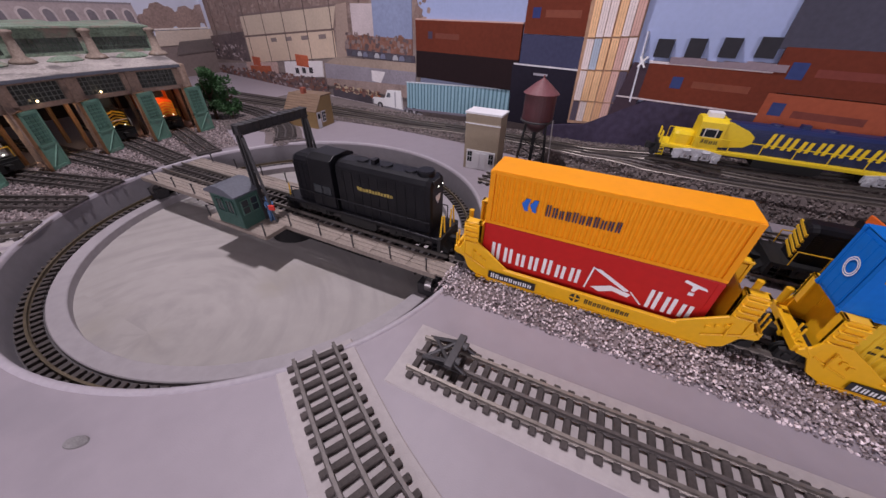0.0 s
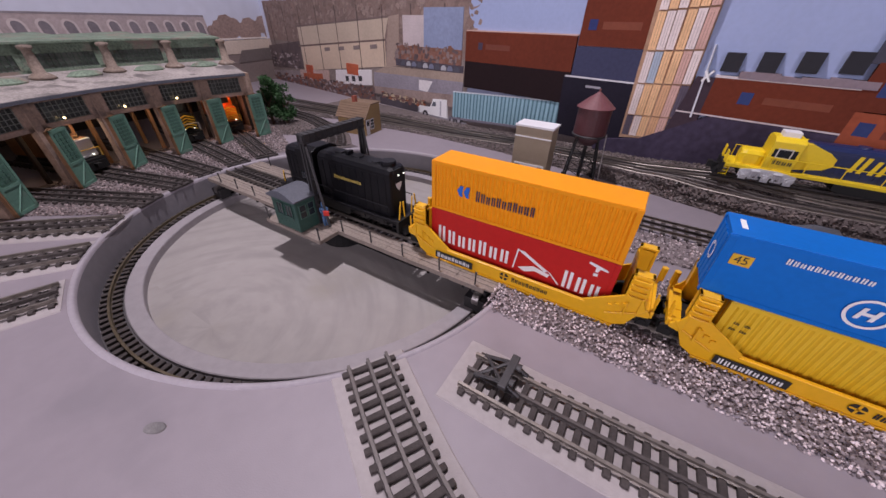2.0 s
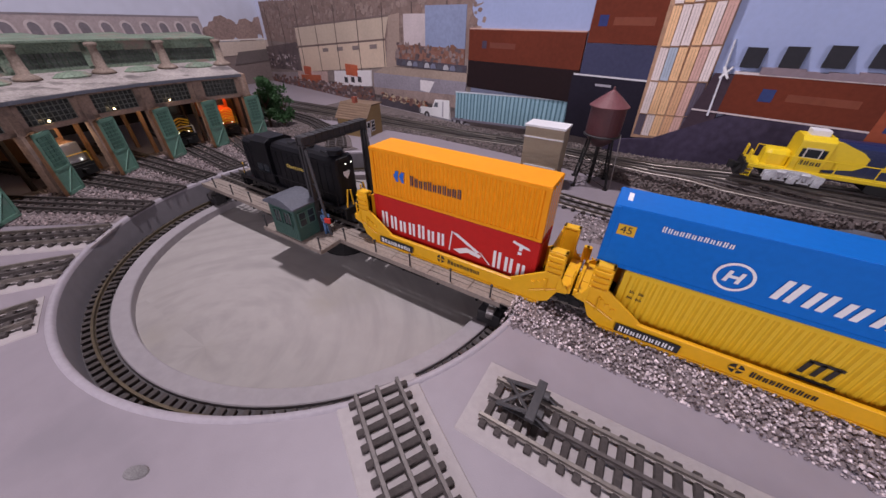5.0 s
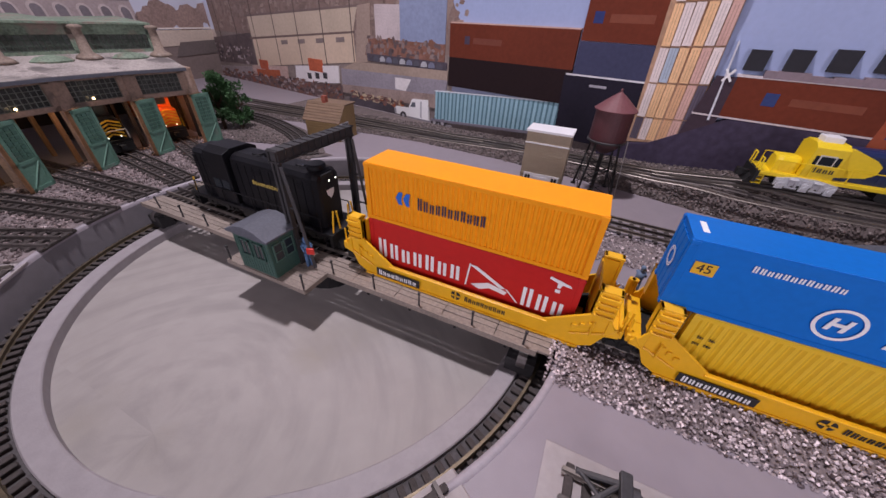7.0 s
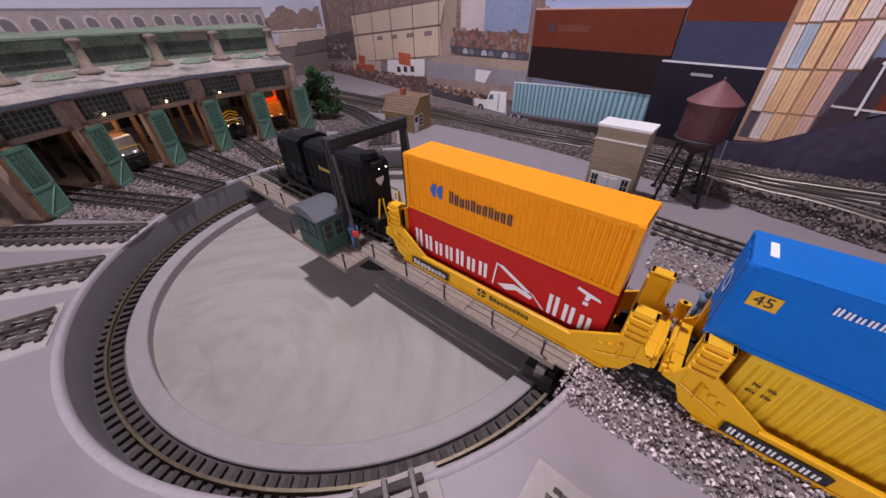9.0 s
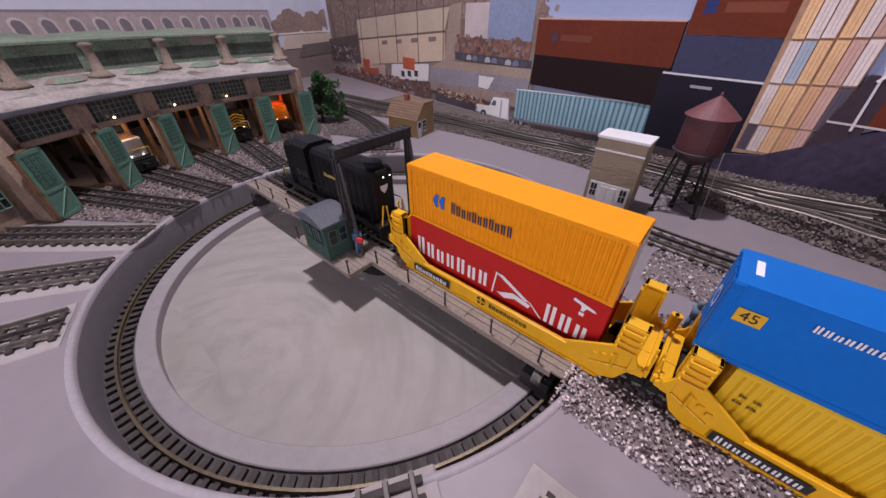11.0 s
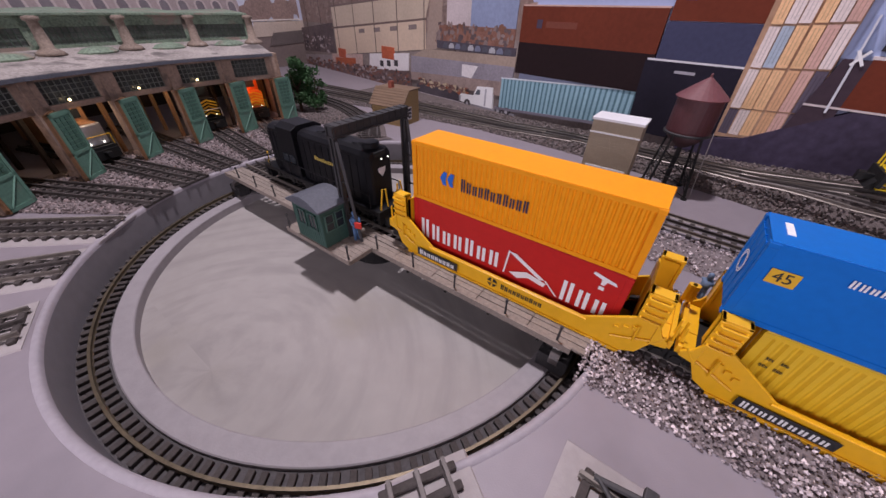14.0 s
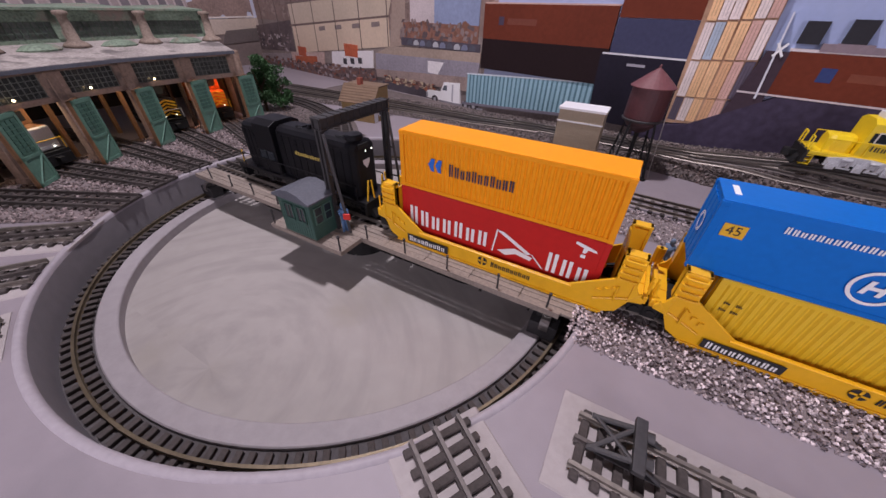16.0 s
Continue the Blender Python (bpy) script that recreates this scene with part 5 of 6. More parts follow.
def lean_shed(m):
    th = empty("yard_shed", "ochre yard shed with brown shingle roof and white door", "shed", m)
    W, D, H, R, B = 0.052, 0.040, 0.052, 0.034, 0.030
    prof = [(-D, 0.0), (D, 0.0), (D, H + R), (-D + B, H + R), (-D, H)]
    bm = bmesh.new()
    ends = [[bm.verts.new((s * W, y, z)) for y, z in prof] for s in (-1, 1)]
    bm.faces.new(ends[0][::-1])
    bm.faces.new(ends[1])
    for i in range(5):
        bm.faces.new((ends[0][i], ends[0][(i + 1) % 5], ends[1][(i + 1) % 5], ends[1][i]))
    part("wall", bm, OCHRE, th)
    for k in range(8):
        box_part("clapboard", (-W - 0.0006, W + 0.0006, -D - 0.0008, D + 0.0008, 0.002 + 0.0062 * k, 0.0048 + 0.0062 * k), OCHRE, th)
    n = 7
    for k in range(n):
        q0, q1 = k / n, (k + 1.12) / n
        bm = bmesh.new()
        y0, y1, z0, z1 = -D - 0.006 + (B + 0.006) * q0, -D - 0.006 + (B + 0.006) * q1, H - 0.006 + (R + 0.008) * q0, H - 0.006 + (R + 0.008) * q1
        a = [bm.verts.new(p) for p in ((-W - 0.006, y0, z0 + 0.0016), (W + 0.006, y0, z0 + 0.0016), (W + 0.006, y1, z1), (-W - 0.006, y1, z1))]
        b = [bm.verts.new((v.co.x, v.co.y, v.co.z + 0.002)) for v in a]
        bm.faces.new(a[::-1])
        bm.faces.new(b)
        for i in range(4):
            bm.faces.new((a[i], a[(i + 1) % 4], b[(i + 1) % 4], b[i]))
        part("shingle_course", bm, BROWNROOF, th)
    box_part("roof", (-W - 0.004, W + 0.004, -D + B - 0.002, D + 0.004, H + R, H + R + 0.003), BROWNROOF, th)
    box_part("chimney", (-0.012, 0.000, -0.012, 0.000, H + R - 0.002, H + R + 0.020), mat("brick_red", (0.30, 0.08, 0.05), 0.8, vary=0.3), th, "red brick chimney")
    d = box_part("door", (W, W + 0.0016, -D + 0.003, -D + 0.019, 0.001, 0.046), WHITEP, th, "white door")
    box_part("pane", (W + 0.001, W + 0.0022, -D + 0.006, -D + 0.016, 0.028, 0.042), GLASSDK, d)
    w = box_part("window", (W, W + 0.0016, -D + 0.024, -D + 0.042, 0.014, 0.046), WHITEP, th, "white-framed window")
    for y in (-D + 0.0262, -D + 0.0338):
        for z in (0.017, 0.0265, 0.036):
            box_part("pane", (W + 0.001, W + 0.0021, y, y + 0.006, z, z + 0.0075), GLASSDK, w)


lean_shed(site(-0.312, 0.382, 0, 6))
# brown track bed from the pit rim past the trees
SPUR = [(-0.263, 0.222), (-0.335, 0.290), (-0.440, 0.345), (-0.600, 0.390), (-0.95, 0.420)]
bm = bmesh.new()
LAID = [plan(*p) for p in SPUR[::-1]]
rows = []
for i in range(25):
    x = -0.97 + 0.0295 * i
    y = np.interp(x, [p[0] for p in LAID], [p[1] for p in LAID])
    rows.append([bm.verts.new((x + dx, y + dy, z)) for dx, dy, z in ((-0.03, -0.045 - 0.13 * float(np.clip((-0.38 - x) / 0.15, 0, 1)), 0.0006), (-0.012, -0.020, 0.0022), (0.010, 0.022, 0.0022), (0.022, 0.040, 0.0006))])
for a, b in zip(rows, rows[1:]):
    for i in range(3):
        bm.faces.new((a[i], b[i], b[i + 1], a[i + 1]))
tagged(part("spur_bed", bm, mat("brown_stone_bed", (0.13, 0.105, 0.10), 0.85, vary=0.45, scale=220, bump=0.8, bscale=700), None), "brown stony bed of the spur track", "ballast", kind="structure")
track("three-rail spur track on a brown bed beside the roundhouse", SPUR, z=0.002, top=RAIL, spacing=0.017)


def spur_stones(rn, n):
    x = rn.uniform(-0.97, -0.265, n)
    y = np.interp(x, [p[0] for p in LAID], [p[1] for p in LAID]) + rn.uniform(0, 1, n) * (0.082 + 0.12 * np.clip((-0.38 - x) / 0.15, 0, 1)) - 0.042 - 0.12 * np.clip((-0.38 - x) / 0.15, 0, 1)
    return np.stack([x, y, 0.0014 + rn.uniform(0, 0.0012, n)], -1)


ballast("spur_stones", "brown crushed stone along the spur track", 5200, spur_stones, 0.0025, STONESD, 31)


def stone_house(m):
    th = empty("stone_house", "narrow buff stone building with a flat roof and white entrance", "building", m)
    W, D, H = 0.041, 0.050, 0.126
    bm = bmesh.new()
    bx(bm, -W, W, 0, D, 0, H)
    part("wall", bm, BUFF, th)
    bm = bmesh.new()
    bx(bm, -W - 0.002, W + 0.002, -0.002, D + 0.002, H, H + 0.004)
    bx(bm, -W - 0.001, W + 0.001, -0.001, 0, H - 0.022, H - 0.0195)
    part("cornice", bm, WHITEP, th, "pale cornice and string course")
    rn = random.Random(5)
    bm = bmesh.new()
    for r in range(20):
        for c in range(9):
            x = -W + 0.0092 * c + (0.0046 if r % 2 else 0)
            if x + 0.0085 < W and rn.random() < 0.8 and not (r < 9 and -0.034 < x + 0.004 < 0.036):
                bx(bm, x, x + 0.0085, -rn.uniform(0.0002, 0.0006), 0, 0.0051 * r + 0.0005, 0.0051 * r + 0.0047)
    st = part("stone_course", bm, BUFF, th)
    tagged(st, kind="stuff")
    bm = bmesh.new()
    bx(bm, -0.034, 0.036, -0.002, 0, 0.001, 0.046)
    e = part("entrance", bm, WHITEP, th, "white panelled entrance with sidelights")
    for x in (-0.031, 0.022):
        for q in range(2):
            for r in range(2):
                box_part("pane", (x + 0.0058 * q, x + 0.0058 * q + 0.0048, -0.0028, -0.0018, 0.018 + 0.013 * r, 0.029 + 0.013 * r), GLASSDK, e)
    bm = bmesh.new()
    for x0 in (-0.014, 0.002):
        bx(bm, x0, x0 + 0.013, -0.0032, -0.002, 0.003, 0.041)
    part("door", bm, WHITEP, e, bevel=0.0006)


stone_house(site(0.279, 0.288) @ Matrix.Scale(0.96, 4))


def water_tower(m):
    th = empty("water_tower", "oxide-red water tower with a cone roof on dark legs", "water tower", m)
    bm = bmesh.new()
    lathe(bm, [(0.0325, 0.106), (0.0332, 0.110), (0.0332, 0.160), (0.0325, 0.162)], 32)
    part("tank", bm, TANKRED, th, smooth=False)
    bm = bmesh.new()
    lathe(bm, [(0.001, 0.080), (0.010, 0.083), (0.024, 0.094), (0.0325, 0.106)], 24)
    part("tank_bottom", bm, mat("dark_red_bottom", (0.05, 0.02, 0.022), 0.6), th, smooth=True)
    bm = bmesh.new()
    lathe(bm, [(0.037, 0.160), (0.0375, 0.1615), (0.018, 0.178), (0.002, 0.190), (0.0018, 0.194), (0.0005, 0.1955)], 28)
    part("roof", bm, TANKROOF, th, "faded red cone roof")
    bm = bmesh.new()
    lathe(bm, [(0.0345, 0.104), (0.0355, 0.105), (0.0355, 0.107), (0.0335, 0.108)], 32)
    part("walkway", bm, STEEL, th)
    for k in range(4):
        a = math.radians(45 + 90 * k + 12)
        bm = bmesh.new()
        rod(bm, (0.046 * math.cos(a), 0.046 * math.sin(a), 0), (0.029 * math.cos(a), 0.029 * math.sin(a), 0.106), 0.0022, 0.0019, 8)
        rod(bm, (0.046 * math.cos(a), 0.046 * math.sin(a), 0), (0.046 * math.cos(a), 0.046 * math.sin(a), 0.003), 0.005, 0.005, 8)
        part("leg", bm, BLACK2, th)
        b = math.radians(45 + 90 * (k + 1) + 12)
        for z0, z1, q0, q1 in ((0.035, 0.035, 0.0405, 0.0405), (0.07, 0.07, 0.035, 0.035), (0.004, 0.035, 0.045, 0.0405), (0.035, 0.07, 0.0405, 0.035), (0.035, 0.004, 0.0405, 0.045), (0.07, 0.035, 0.035, 0.0405)):
            bm = bmesh.new()
            rod(bm, (q0 * math.cos(a), q0 * math.sin(a), z0), (q1 * math.cos(b), q1 * math.sin(b), z1), 0.0008, 0.0008, 5)
            part("brace", bm, BLACK2, th)
    bm = bmesh.new()
    rod(bm, (0, 0, 0), (0, 0, 0.085), 0.004, 0.004, 10)
    part("riser_pipe", bm, BLACK2, th)
    bm = bmesh.new()
    for s in (-1, 1):
        rod(bm, (0.046, -0.012 + s * 0.004, 0), (0.0365, -0.012 + s * 0.004, 0.112), 0.0007, 0.0007, 5)
    for q in range(18):
        z = 0.005 + 0.006 * q
        x = 0.046 - 0.0095 * z / 0.112
        rod(bm, (x, -0.016, z), (x, -0.008, z), 0.0005, 0.0005, 5)
    part("ladder", bm, mat("grey_ladder", (0.35, 0.33, 0.32), 0.6), th, "pale grey ladder")


water_tower(site(0.383, 0.365))


def hip_shed(m):
    th = empty("track_shed", "small green trackside shed with a dark hipped roof", "shed", m)
    W, D, H = 0.034, 0.028, 0.055
    box_part("wall", (-W, W, -D, D, 0, H), mat("grey_green_boards", (0.07, 0.09, 0.075), 0.7, vary=0.2), th)
    bm = bmesh.new()
    lo = [bm.verts.new((s * (W + 0.007), t * (D + 0.007), H - 0.002)) for s, t in ((-1, -1), (1, -1), (1, 1), (-1, 1))]
    a, b = bm.verts.new((-0.012, 0, H + 0.026)), bm.verts.new((0.012, 0, H + 0.026))
    bm.faces.new(lo[::-1])
    bm.faces.new((lo[0], lo[1], b, a))
    bm.faces.new((lo[2], lo[3], a, b))
    bm.faces.new((lo[1], lo[2], b))
    bm.faces.new((lo[3], lo[0], a))
    part("roof", bm, SLATE, th)
    w = box_part("window", (0.0, 0.024, -D - 0.001, -D, 0.014, 0.046), GLASSDK, th)
    bm = bmesh.new()
    for x in (-0.001, 0.0115, 0.024):
        bx(bm, x, x + 0.0015, -D - 0.002, -D - 0.0008, 0.013, 0.047)
    for z in (0.013, 0.029, 0.0455):
        bx(bm, -0.001, 0.0255, -D - 0.002, -D - 0.0008, z, z + 0.0015)
    part("frame", bm, mat("grey_trim", (0.25, 0.26, 0.26), 0.6), w)


hip_shed(site(0.722, 0.190, 0, -5))

# ---------- rear tracks and the yellow and blue locomotive ----------
REAR = Matrix.Translation((0.6, 0.405, 0.0))
SLOPE = 0.050


EDGE_X, EDGE_Y = zip(*(plan(*p) for p in ((-0.8, 0.40), (-0.5, 0.44), (-0.1, 0.465), (0.15, 0.455), (0.45, 0.415), (0.65, 0.37), (0.80, 0.335), (1.3, 0.325))))


def bank_edge(x):
    return np.interp(x, EDGE_X, EDGE_Y)


def rear_z(x, y=0.0):
    """Height of the rear bank, a little higher under its back track."""
    lift = 0.011 * np.clip((x - 0.465) / 0.14, 0, 1) * np.clip((y - 0.380) / 0.026, 0, 1)
    return np.maximum(0.0025, 0.008 + SLOPE * (x - 0.05)) + lift


bm = bmesh.new()
rows = []
for i in range(31):
    x = -0.75 + 0.07 * i
    z = rear_z(x)
    e = bank_edge(x)
    y1, y2 = max(e + 0.012, 0.380), max(e + 0.014, 0.406)
    rows.append([bm.verts.new(p) for p in ((x, e - 0.006 - z * 0.4, -0.001), (x, e + 0.010, z), (x, y1, rear_z(x, y1)), (x, y2, rear_z(x, y2)), (x, 0.75, rear_z(x, 0.75)))])
for a, b in zip(rows, rows[1:]):
    for s in range(4):
        bm.faces.new((a[s], a[s + 1], b[s + 1], b[s]))
tagged(part("rear_embankment", bm, mat("brown_stone_bed", (0.13, 0.105, 0.10), 0.85, vary=0.45, scale=220, bump=0.8, bscale=700), None), "brown stony bank carrying the rear tracks", "embankment", kind="structure")


def rear_stones(rn, n):
    x = rn.uniform(-0.75, 1.15, n)
    z0 = rear_z(x)
    y0 = bank_edge(x) - 0.006 - z0 * 0.4
    y = y0 + rn.uniform(0, 1, n) ** 1.2 * 0.18
    t = np.clip((y - y0) / (0.016 + z0 * 0.4), 0, 1)
    return np.stack([x, y, rear_z(x, y) * t + 0.0012], -1)


ballast("rear_stones", "brown crushed stone round the rear tracks", 20000, rear_stones, 0.0029, STONESD, 9)


def tilted_track(label, pts):
    th = track(label, pts, z=0.0, spacing=0.018, top=RAILTOP)
    for ob in th.children:
        if ob.data.name.startswith("rail"):
            for v in ob.data.vertices:
                v.co.z += rear_z(v.co.x, v.co.y)
        else:
            mm = ob.matrix_local.copy()
            mm.translation.z += rear_z(mm.translation.x, mm.translation.y)
            ob.matrix_local = mm
    return th


tilted_track("rear three-rail track running along the painted backdrop", [(-0.9, 0.53), (-0.3, 0.535), (0.1, 0.515), (0.45, 0.450), (0.8, 0.402), (1.3, 0.392)])
tilted_track("rear three-rail track curving in front of the backdrop track", [(0.18, 0.502), (0.36, 0.462), (0.52, 0.415), (0.66, 0.372), (0.85, 0.345), (1.3, 0.335)])
tilted_track("rear three-rail track on the bank beside the roundhouse", [(-1.0, 0.46), (-0.6, 0.475), (-0.3, 0.492), (0.0, 0.498), (0.18, 0.492)])
track("three-rail track under the parked black locomotive", [(0.70, 0.127), (0.9, 0.127), (1.1, 0.127), (1.3, 0.127)], spacing=0.018)
track("three-rail track behind the stacked train", [(0.30, 0.245), (0.42, 0.232), (0.60, 0.228), (0.9, 0.235), (1.3, 0.24)], spacing=0.018)
bed("ballast_bed", "bed of crushed stone under the track behind the train", 0.36, 1.3, 0.14, 0.20, 0.0022)


def mid_stones(rn, n):
    x = rn.uniform(0.36, 1.2, n)
    y = rn.uniform(0.125, 0.215, n)
    return np.stack([x, y, 0.0012 + rn.uniform(0, 0.002, n)], -1)


ballast("ballast_stones", "loose crushed stone beside the track behind the train", 3500, mid_stones, 0.0023, STONES, 13)

ZS = rear_z(0.76, 0.42) + 0.0085
road = hood_loco("diesel_locomotive", "yellow and navy hood diesel locomotive with silver trucks", 0.592, 0.420, ZS, 0.42, SFBLUE, SFYEL, SFYEL, SILVER, cab=(0.135, 0.235), cab_mat=SFYEL, hw=0.0185, top=0.080, short_top=0.056, span=0.032)
road.rotation_euler = (0, -0.0, 0)
for ob in list(road.children):
    if ob.name.startswith("short_hood"):
        ob.data.materials[0] = SFYEL
        for c in ob.children:
            c.data.materials[0] = SFYEL
bm = bmesh.new()
prism(bm, [(0.098, 0.034), (0.098, 0.079), (0.108, 0.079), (0.136, 0.068), (0.146, 0.060), (0.146, 0.048), (0.136, 0.040)], -0.0215, 0.0215)
part("yellow_sweep", bm, SFYEL, road, "yellow paint sweep behind the cab")
box_part("roof_unit", (0.066, 0.090, -0.012, 0.012, 0.0835, 0.0925), WHITEP, road, "white roof air conditioner", bevel=0.001)
bars("word_print", road, SFYEL, 0.166, 0.044, -0.0203, 0.165, 0.026, 7, slant=0.15)
bars("number_print", road, BLACKP, 0.066, 0.040, -0.0285, 0.030, 0.008, 4)

# journal boxes, springs and brake cylinders on the silver trucks
for truck in [c for c in road.children if c.name.startswith("truck")]:
    xs = 0.069 if min(v.co.x for v in truck.data.vertices) < 0.1 else 0.42 - 0.069
    for s in (-1, 1):
        y = s * 0.0345
        for k in (-1, 0, 1):
            x = xs + k * 0.032
            bm = bmesh.new()
            bx(bm, x - 0.0055, x + 0.0055, min(y, y + s * 0.003), max(y, y + s * 0.003), 0.008, 0.020)
            rod(bm, (x, y + s * 0.002, 0.014), (x, y + s * 0.0045, 0.014), 0.0035, 0.003, 10)
            part("journal_box", bm, SILVER, truck)
        for k in (-0.5, 0.5):
            x = xs + k * 0.032
            bm = bmesh.new()
            for q in (-0.004, 0.004):
                rod(bm, (x + q, y, 0.012), (x + q, y, 0.025), 0.0024, 0.0024, 8)
            bx(bm, x - 0.008, x + 0.008, min(y, y + s * 0.002), max(y, y + s * 0.002), 0.010, 0.0125)
            part("spring_set", bm, SILVER, truck)
        bm = bmesh.new()
        for k in (-0.75, 0.25):
            rod(bm, (xs + k * 0.032, y + s * 0.001, 0.0245), (xs + k * 0.032 + 0.012, y + s * 0.001, 0.0245), 0.0030, 0.0030, 10)
        part("brake_cylinder", bm, SILVER, truck)
for s in (-1, 1):
    bm = bmesh.new()
    rod(bm, (0.003, s * 0.028, 0.020), (0.003, s * 0.026, 0.050), 0.0012, 0.0012, 6)
    rod(bm, (0.003, s * 0.014, 0.030), (0.003, s * 0.014, 0.050), 0.0012, 0.0012, 6)
    rod(bm, (0.003, s * 0.026, 0.050), (0.003, s * 0.014, 0.050), 0.0012, 0.0012, 6)
    part("grab_iron", bm, SFYEL, road)
box_part("window_frame", (0.0665, 0.0875, -0.0288, -0.0280, 0.0505, 0.0675), mat("pale_window_trim", (0.55, 0.53, 0.48), 0.5), road, "pale cab window frame")
box_part("window_pane", (0.0685, 0.0855, -0.0292, -0.0286, 0.0525, 0.0655), GLASSDK, road)

parked = hood_loco("diesel_locomotive", "black hood locomotive with orange trim on the track behind the train", 0.730, 0.134, 0.0085, 0.30, BLACK, BLACK2, HAZ, BLACK2, cab=(0.26, 0.36), top=0.086)
for q in range(5):
    bm = bmesh.new()
    z = 0.034 + 0.0078 * q
    v = [bm.verts.new((0.0212, y_, z_)) for y_, z_ in ((-0.015, z), (-0.015, z + 0.004), (0.015, z + 0.012), (0.015, z + 0.008))]
    u = [bm.verts.new((0.0235, p.co.y, p.co.z)) for p in v]
    bm.faces.new(v)
    bm.faces.new(u)
    for i in range(4):
        bm.faces.new((v[i], v[(i + 1) % 4], u[(i + 1) % 4], u[i]))
    part("stripe", bm, HAZ, parked, "orange hazard stripe")
box_part("number_box", (0.0765, 0.0795, -0.014, 0.014, 0.0875, 0.0975), ORANGE, parked, "orange number box")
bars("number_print", parked, ORANGE, 0.09, 0.042, -0.0285, 0.024, 0.010, 4)

# ---------- painted backdrop ----------
MUR = pose(-0.1623, 0.6823, 0, 0, 0, -10.81)
backdrop = part("backdrop", (lambda b: (bx(b, -2.2, 1.6, 0.001, 0.03, -0.06, 0.75), b)[1])(bmesh.new()), mat("backdrop_haze", (0.30, 0.33, 0.46), 0.85, vary=0.08, scale=6), None, m=MUR)
tagged(backdrop, "flat photographic mural of a container yard and sky", "backdrop", kind="structure")
ORDER = [0]


def print_(name, pts, colour, vary=0.15, scale=30.0, layer=None):
    """A flat printed shape on the mural."""
    ORDER[0] += 1
    d = 0.0006 * (layer if layer is not None else 1 + ORDER[0] * 0.12)
    bm = bmesh.new()
    prism(bm, [(1.0128 * u + 0.0123 * z + 0.0042, 0.9911 * z / (1 - 0.1242 * z) - 0.0041) for u, z in pts], -d, 0.0006)
    key = "print_%02d_%02d_%02d_%d" % (*[int(c * 99) for c in colour], int(vary * 100))
    return part(name, bm, mat(key, tuple(min(0.85, c * 1.25) for c in colour), 0.85, vary=vary, scale=scale, spec=0.2), backdrop)


def quad(name, u0, u1, z0, z1, colour, lean=0.0, **k):
    return print_(name, [(u0, z0), (u1, z0), (u1 + lean, z1), (u0 + lean, z1)], colour, **k)


RUST, RUSTDK, SLATEB, NAVYG = (0.118, 0.027, 0.014), (0.015, 0.008, 0.009), (0.044, 0.047, 0.090), (0.014, 0.012, 0.021)
quad("printed_ground", -2.2, 1.6, -0.05, 0.07, (0.15, 0.125, 0.12), vary=0.35, scale=40)
quad("printed_yard", -2.2, 0.05, 0.05, 0.20, (0.20, 0.165, 0.15), vary=0.35, scale=30)
quad("printed_hills", -1.35, 0.12, 0.20, 0.36, (0.20, 0.145, 0.125), vary=0.2, scale=25)
quad("printed_sky", -2.2, -1.35, 0.20, 0.36, (0.52, 0.55, 0.66), vary=0.04)
quad("printed_sky", -2.2, -0.1, 0.36, 0.74, (0.52, 0.55, 0.66), vary=0.04)
quad("printed_warehouse", 0.04, 1.6, 0.20, 0.42, (0.28, 0.335, 0.50), vary=0.06)
hill = random.Random(21)


def speckle(name, u0, u1, z0, z1, count, small, large, colours, rise=0.0, flat=0.5):
    """Many little printed specks, one sheet for each colour."""
    ORDER[0] += 1
    for k, c in enumerate(colours):
        bm = bmesh.new()
        d = 0.0006 * (1 + (ORDER[0] + k) * 0.12)
        for i in range(count // len(colours)):
            u, z = hill.uniform(u0, u1), hill.uniform(z0, z1)
            z += rise * (u - u0)
            w, h = hill.uniform(small, large), hill.uniform(small, large) * flat
            t = hill.uniform(-0.6, 0.6)
            prism(bm, [(u - w, z - h * 0.6), (u + w * 0.4, z - h + w * t), (u + w, z + h * 0.3 + w * t), (u + w * 0.2, z + h), (u - w * 0.7, z + h * 0.7)], -d - 0.00001 * (i % 9), 0.0006)
        key = "print_%02d_%02d_%02d_speck" % tuple(int(q * 99) for q in c)
        tagged(part(name, bm, mat(key, tuple(min(0.85, q * 1.25) for q in c), 0.85, vary=0.25, scale=60, spec=0.2), backdrop), kind="stuff")
    ORDER[0] += len(colours)


speckle("printed_woodland", -1.35, 0.10, 0.22, 0.37, 900, 0.004, 0.016, [(0.18, 0.13, 0.115), (0.22, 0.165, 0.145), (0.165, 0.12, 0.105), (0.25, 0.19, 0.165), (0.20, 0.14, 0.12)], flat=0.8)
print_("printed_shed_dark", [(-1.75, 0.05), (-1.03, 0.085), (-1.03, 0.205), (-1.75, 0.135)], (0.11, 0.085, 0.085), vary=0.4, scale=60)
print_("printed_building", [(-1.75, 0.135), (-1.35, 0.175), (-1.35, 0.205), (-1.75, 0.165)], (0.48, 0.41, 0.36), vary=0.15)
speckle("printed_yard_clutter", -1.7, -1.05, 0.08, 0.15, 120, 0.004, 0.016, [(0.20, 0.15, 0.15), (0.06, 0.05, 0.055), (0.34, 0.29, 0.29)])
print_("printed_building", [(-1.02, 0.185), (-0.363, 0.237), (-0.333, 0.305), (-1.02, 0.262)], (0.44, 0.36, 0.28), vary=0.12)
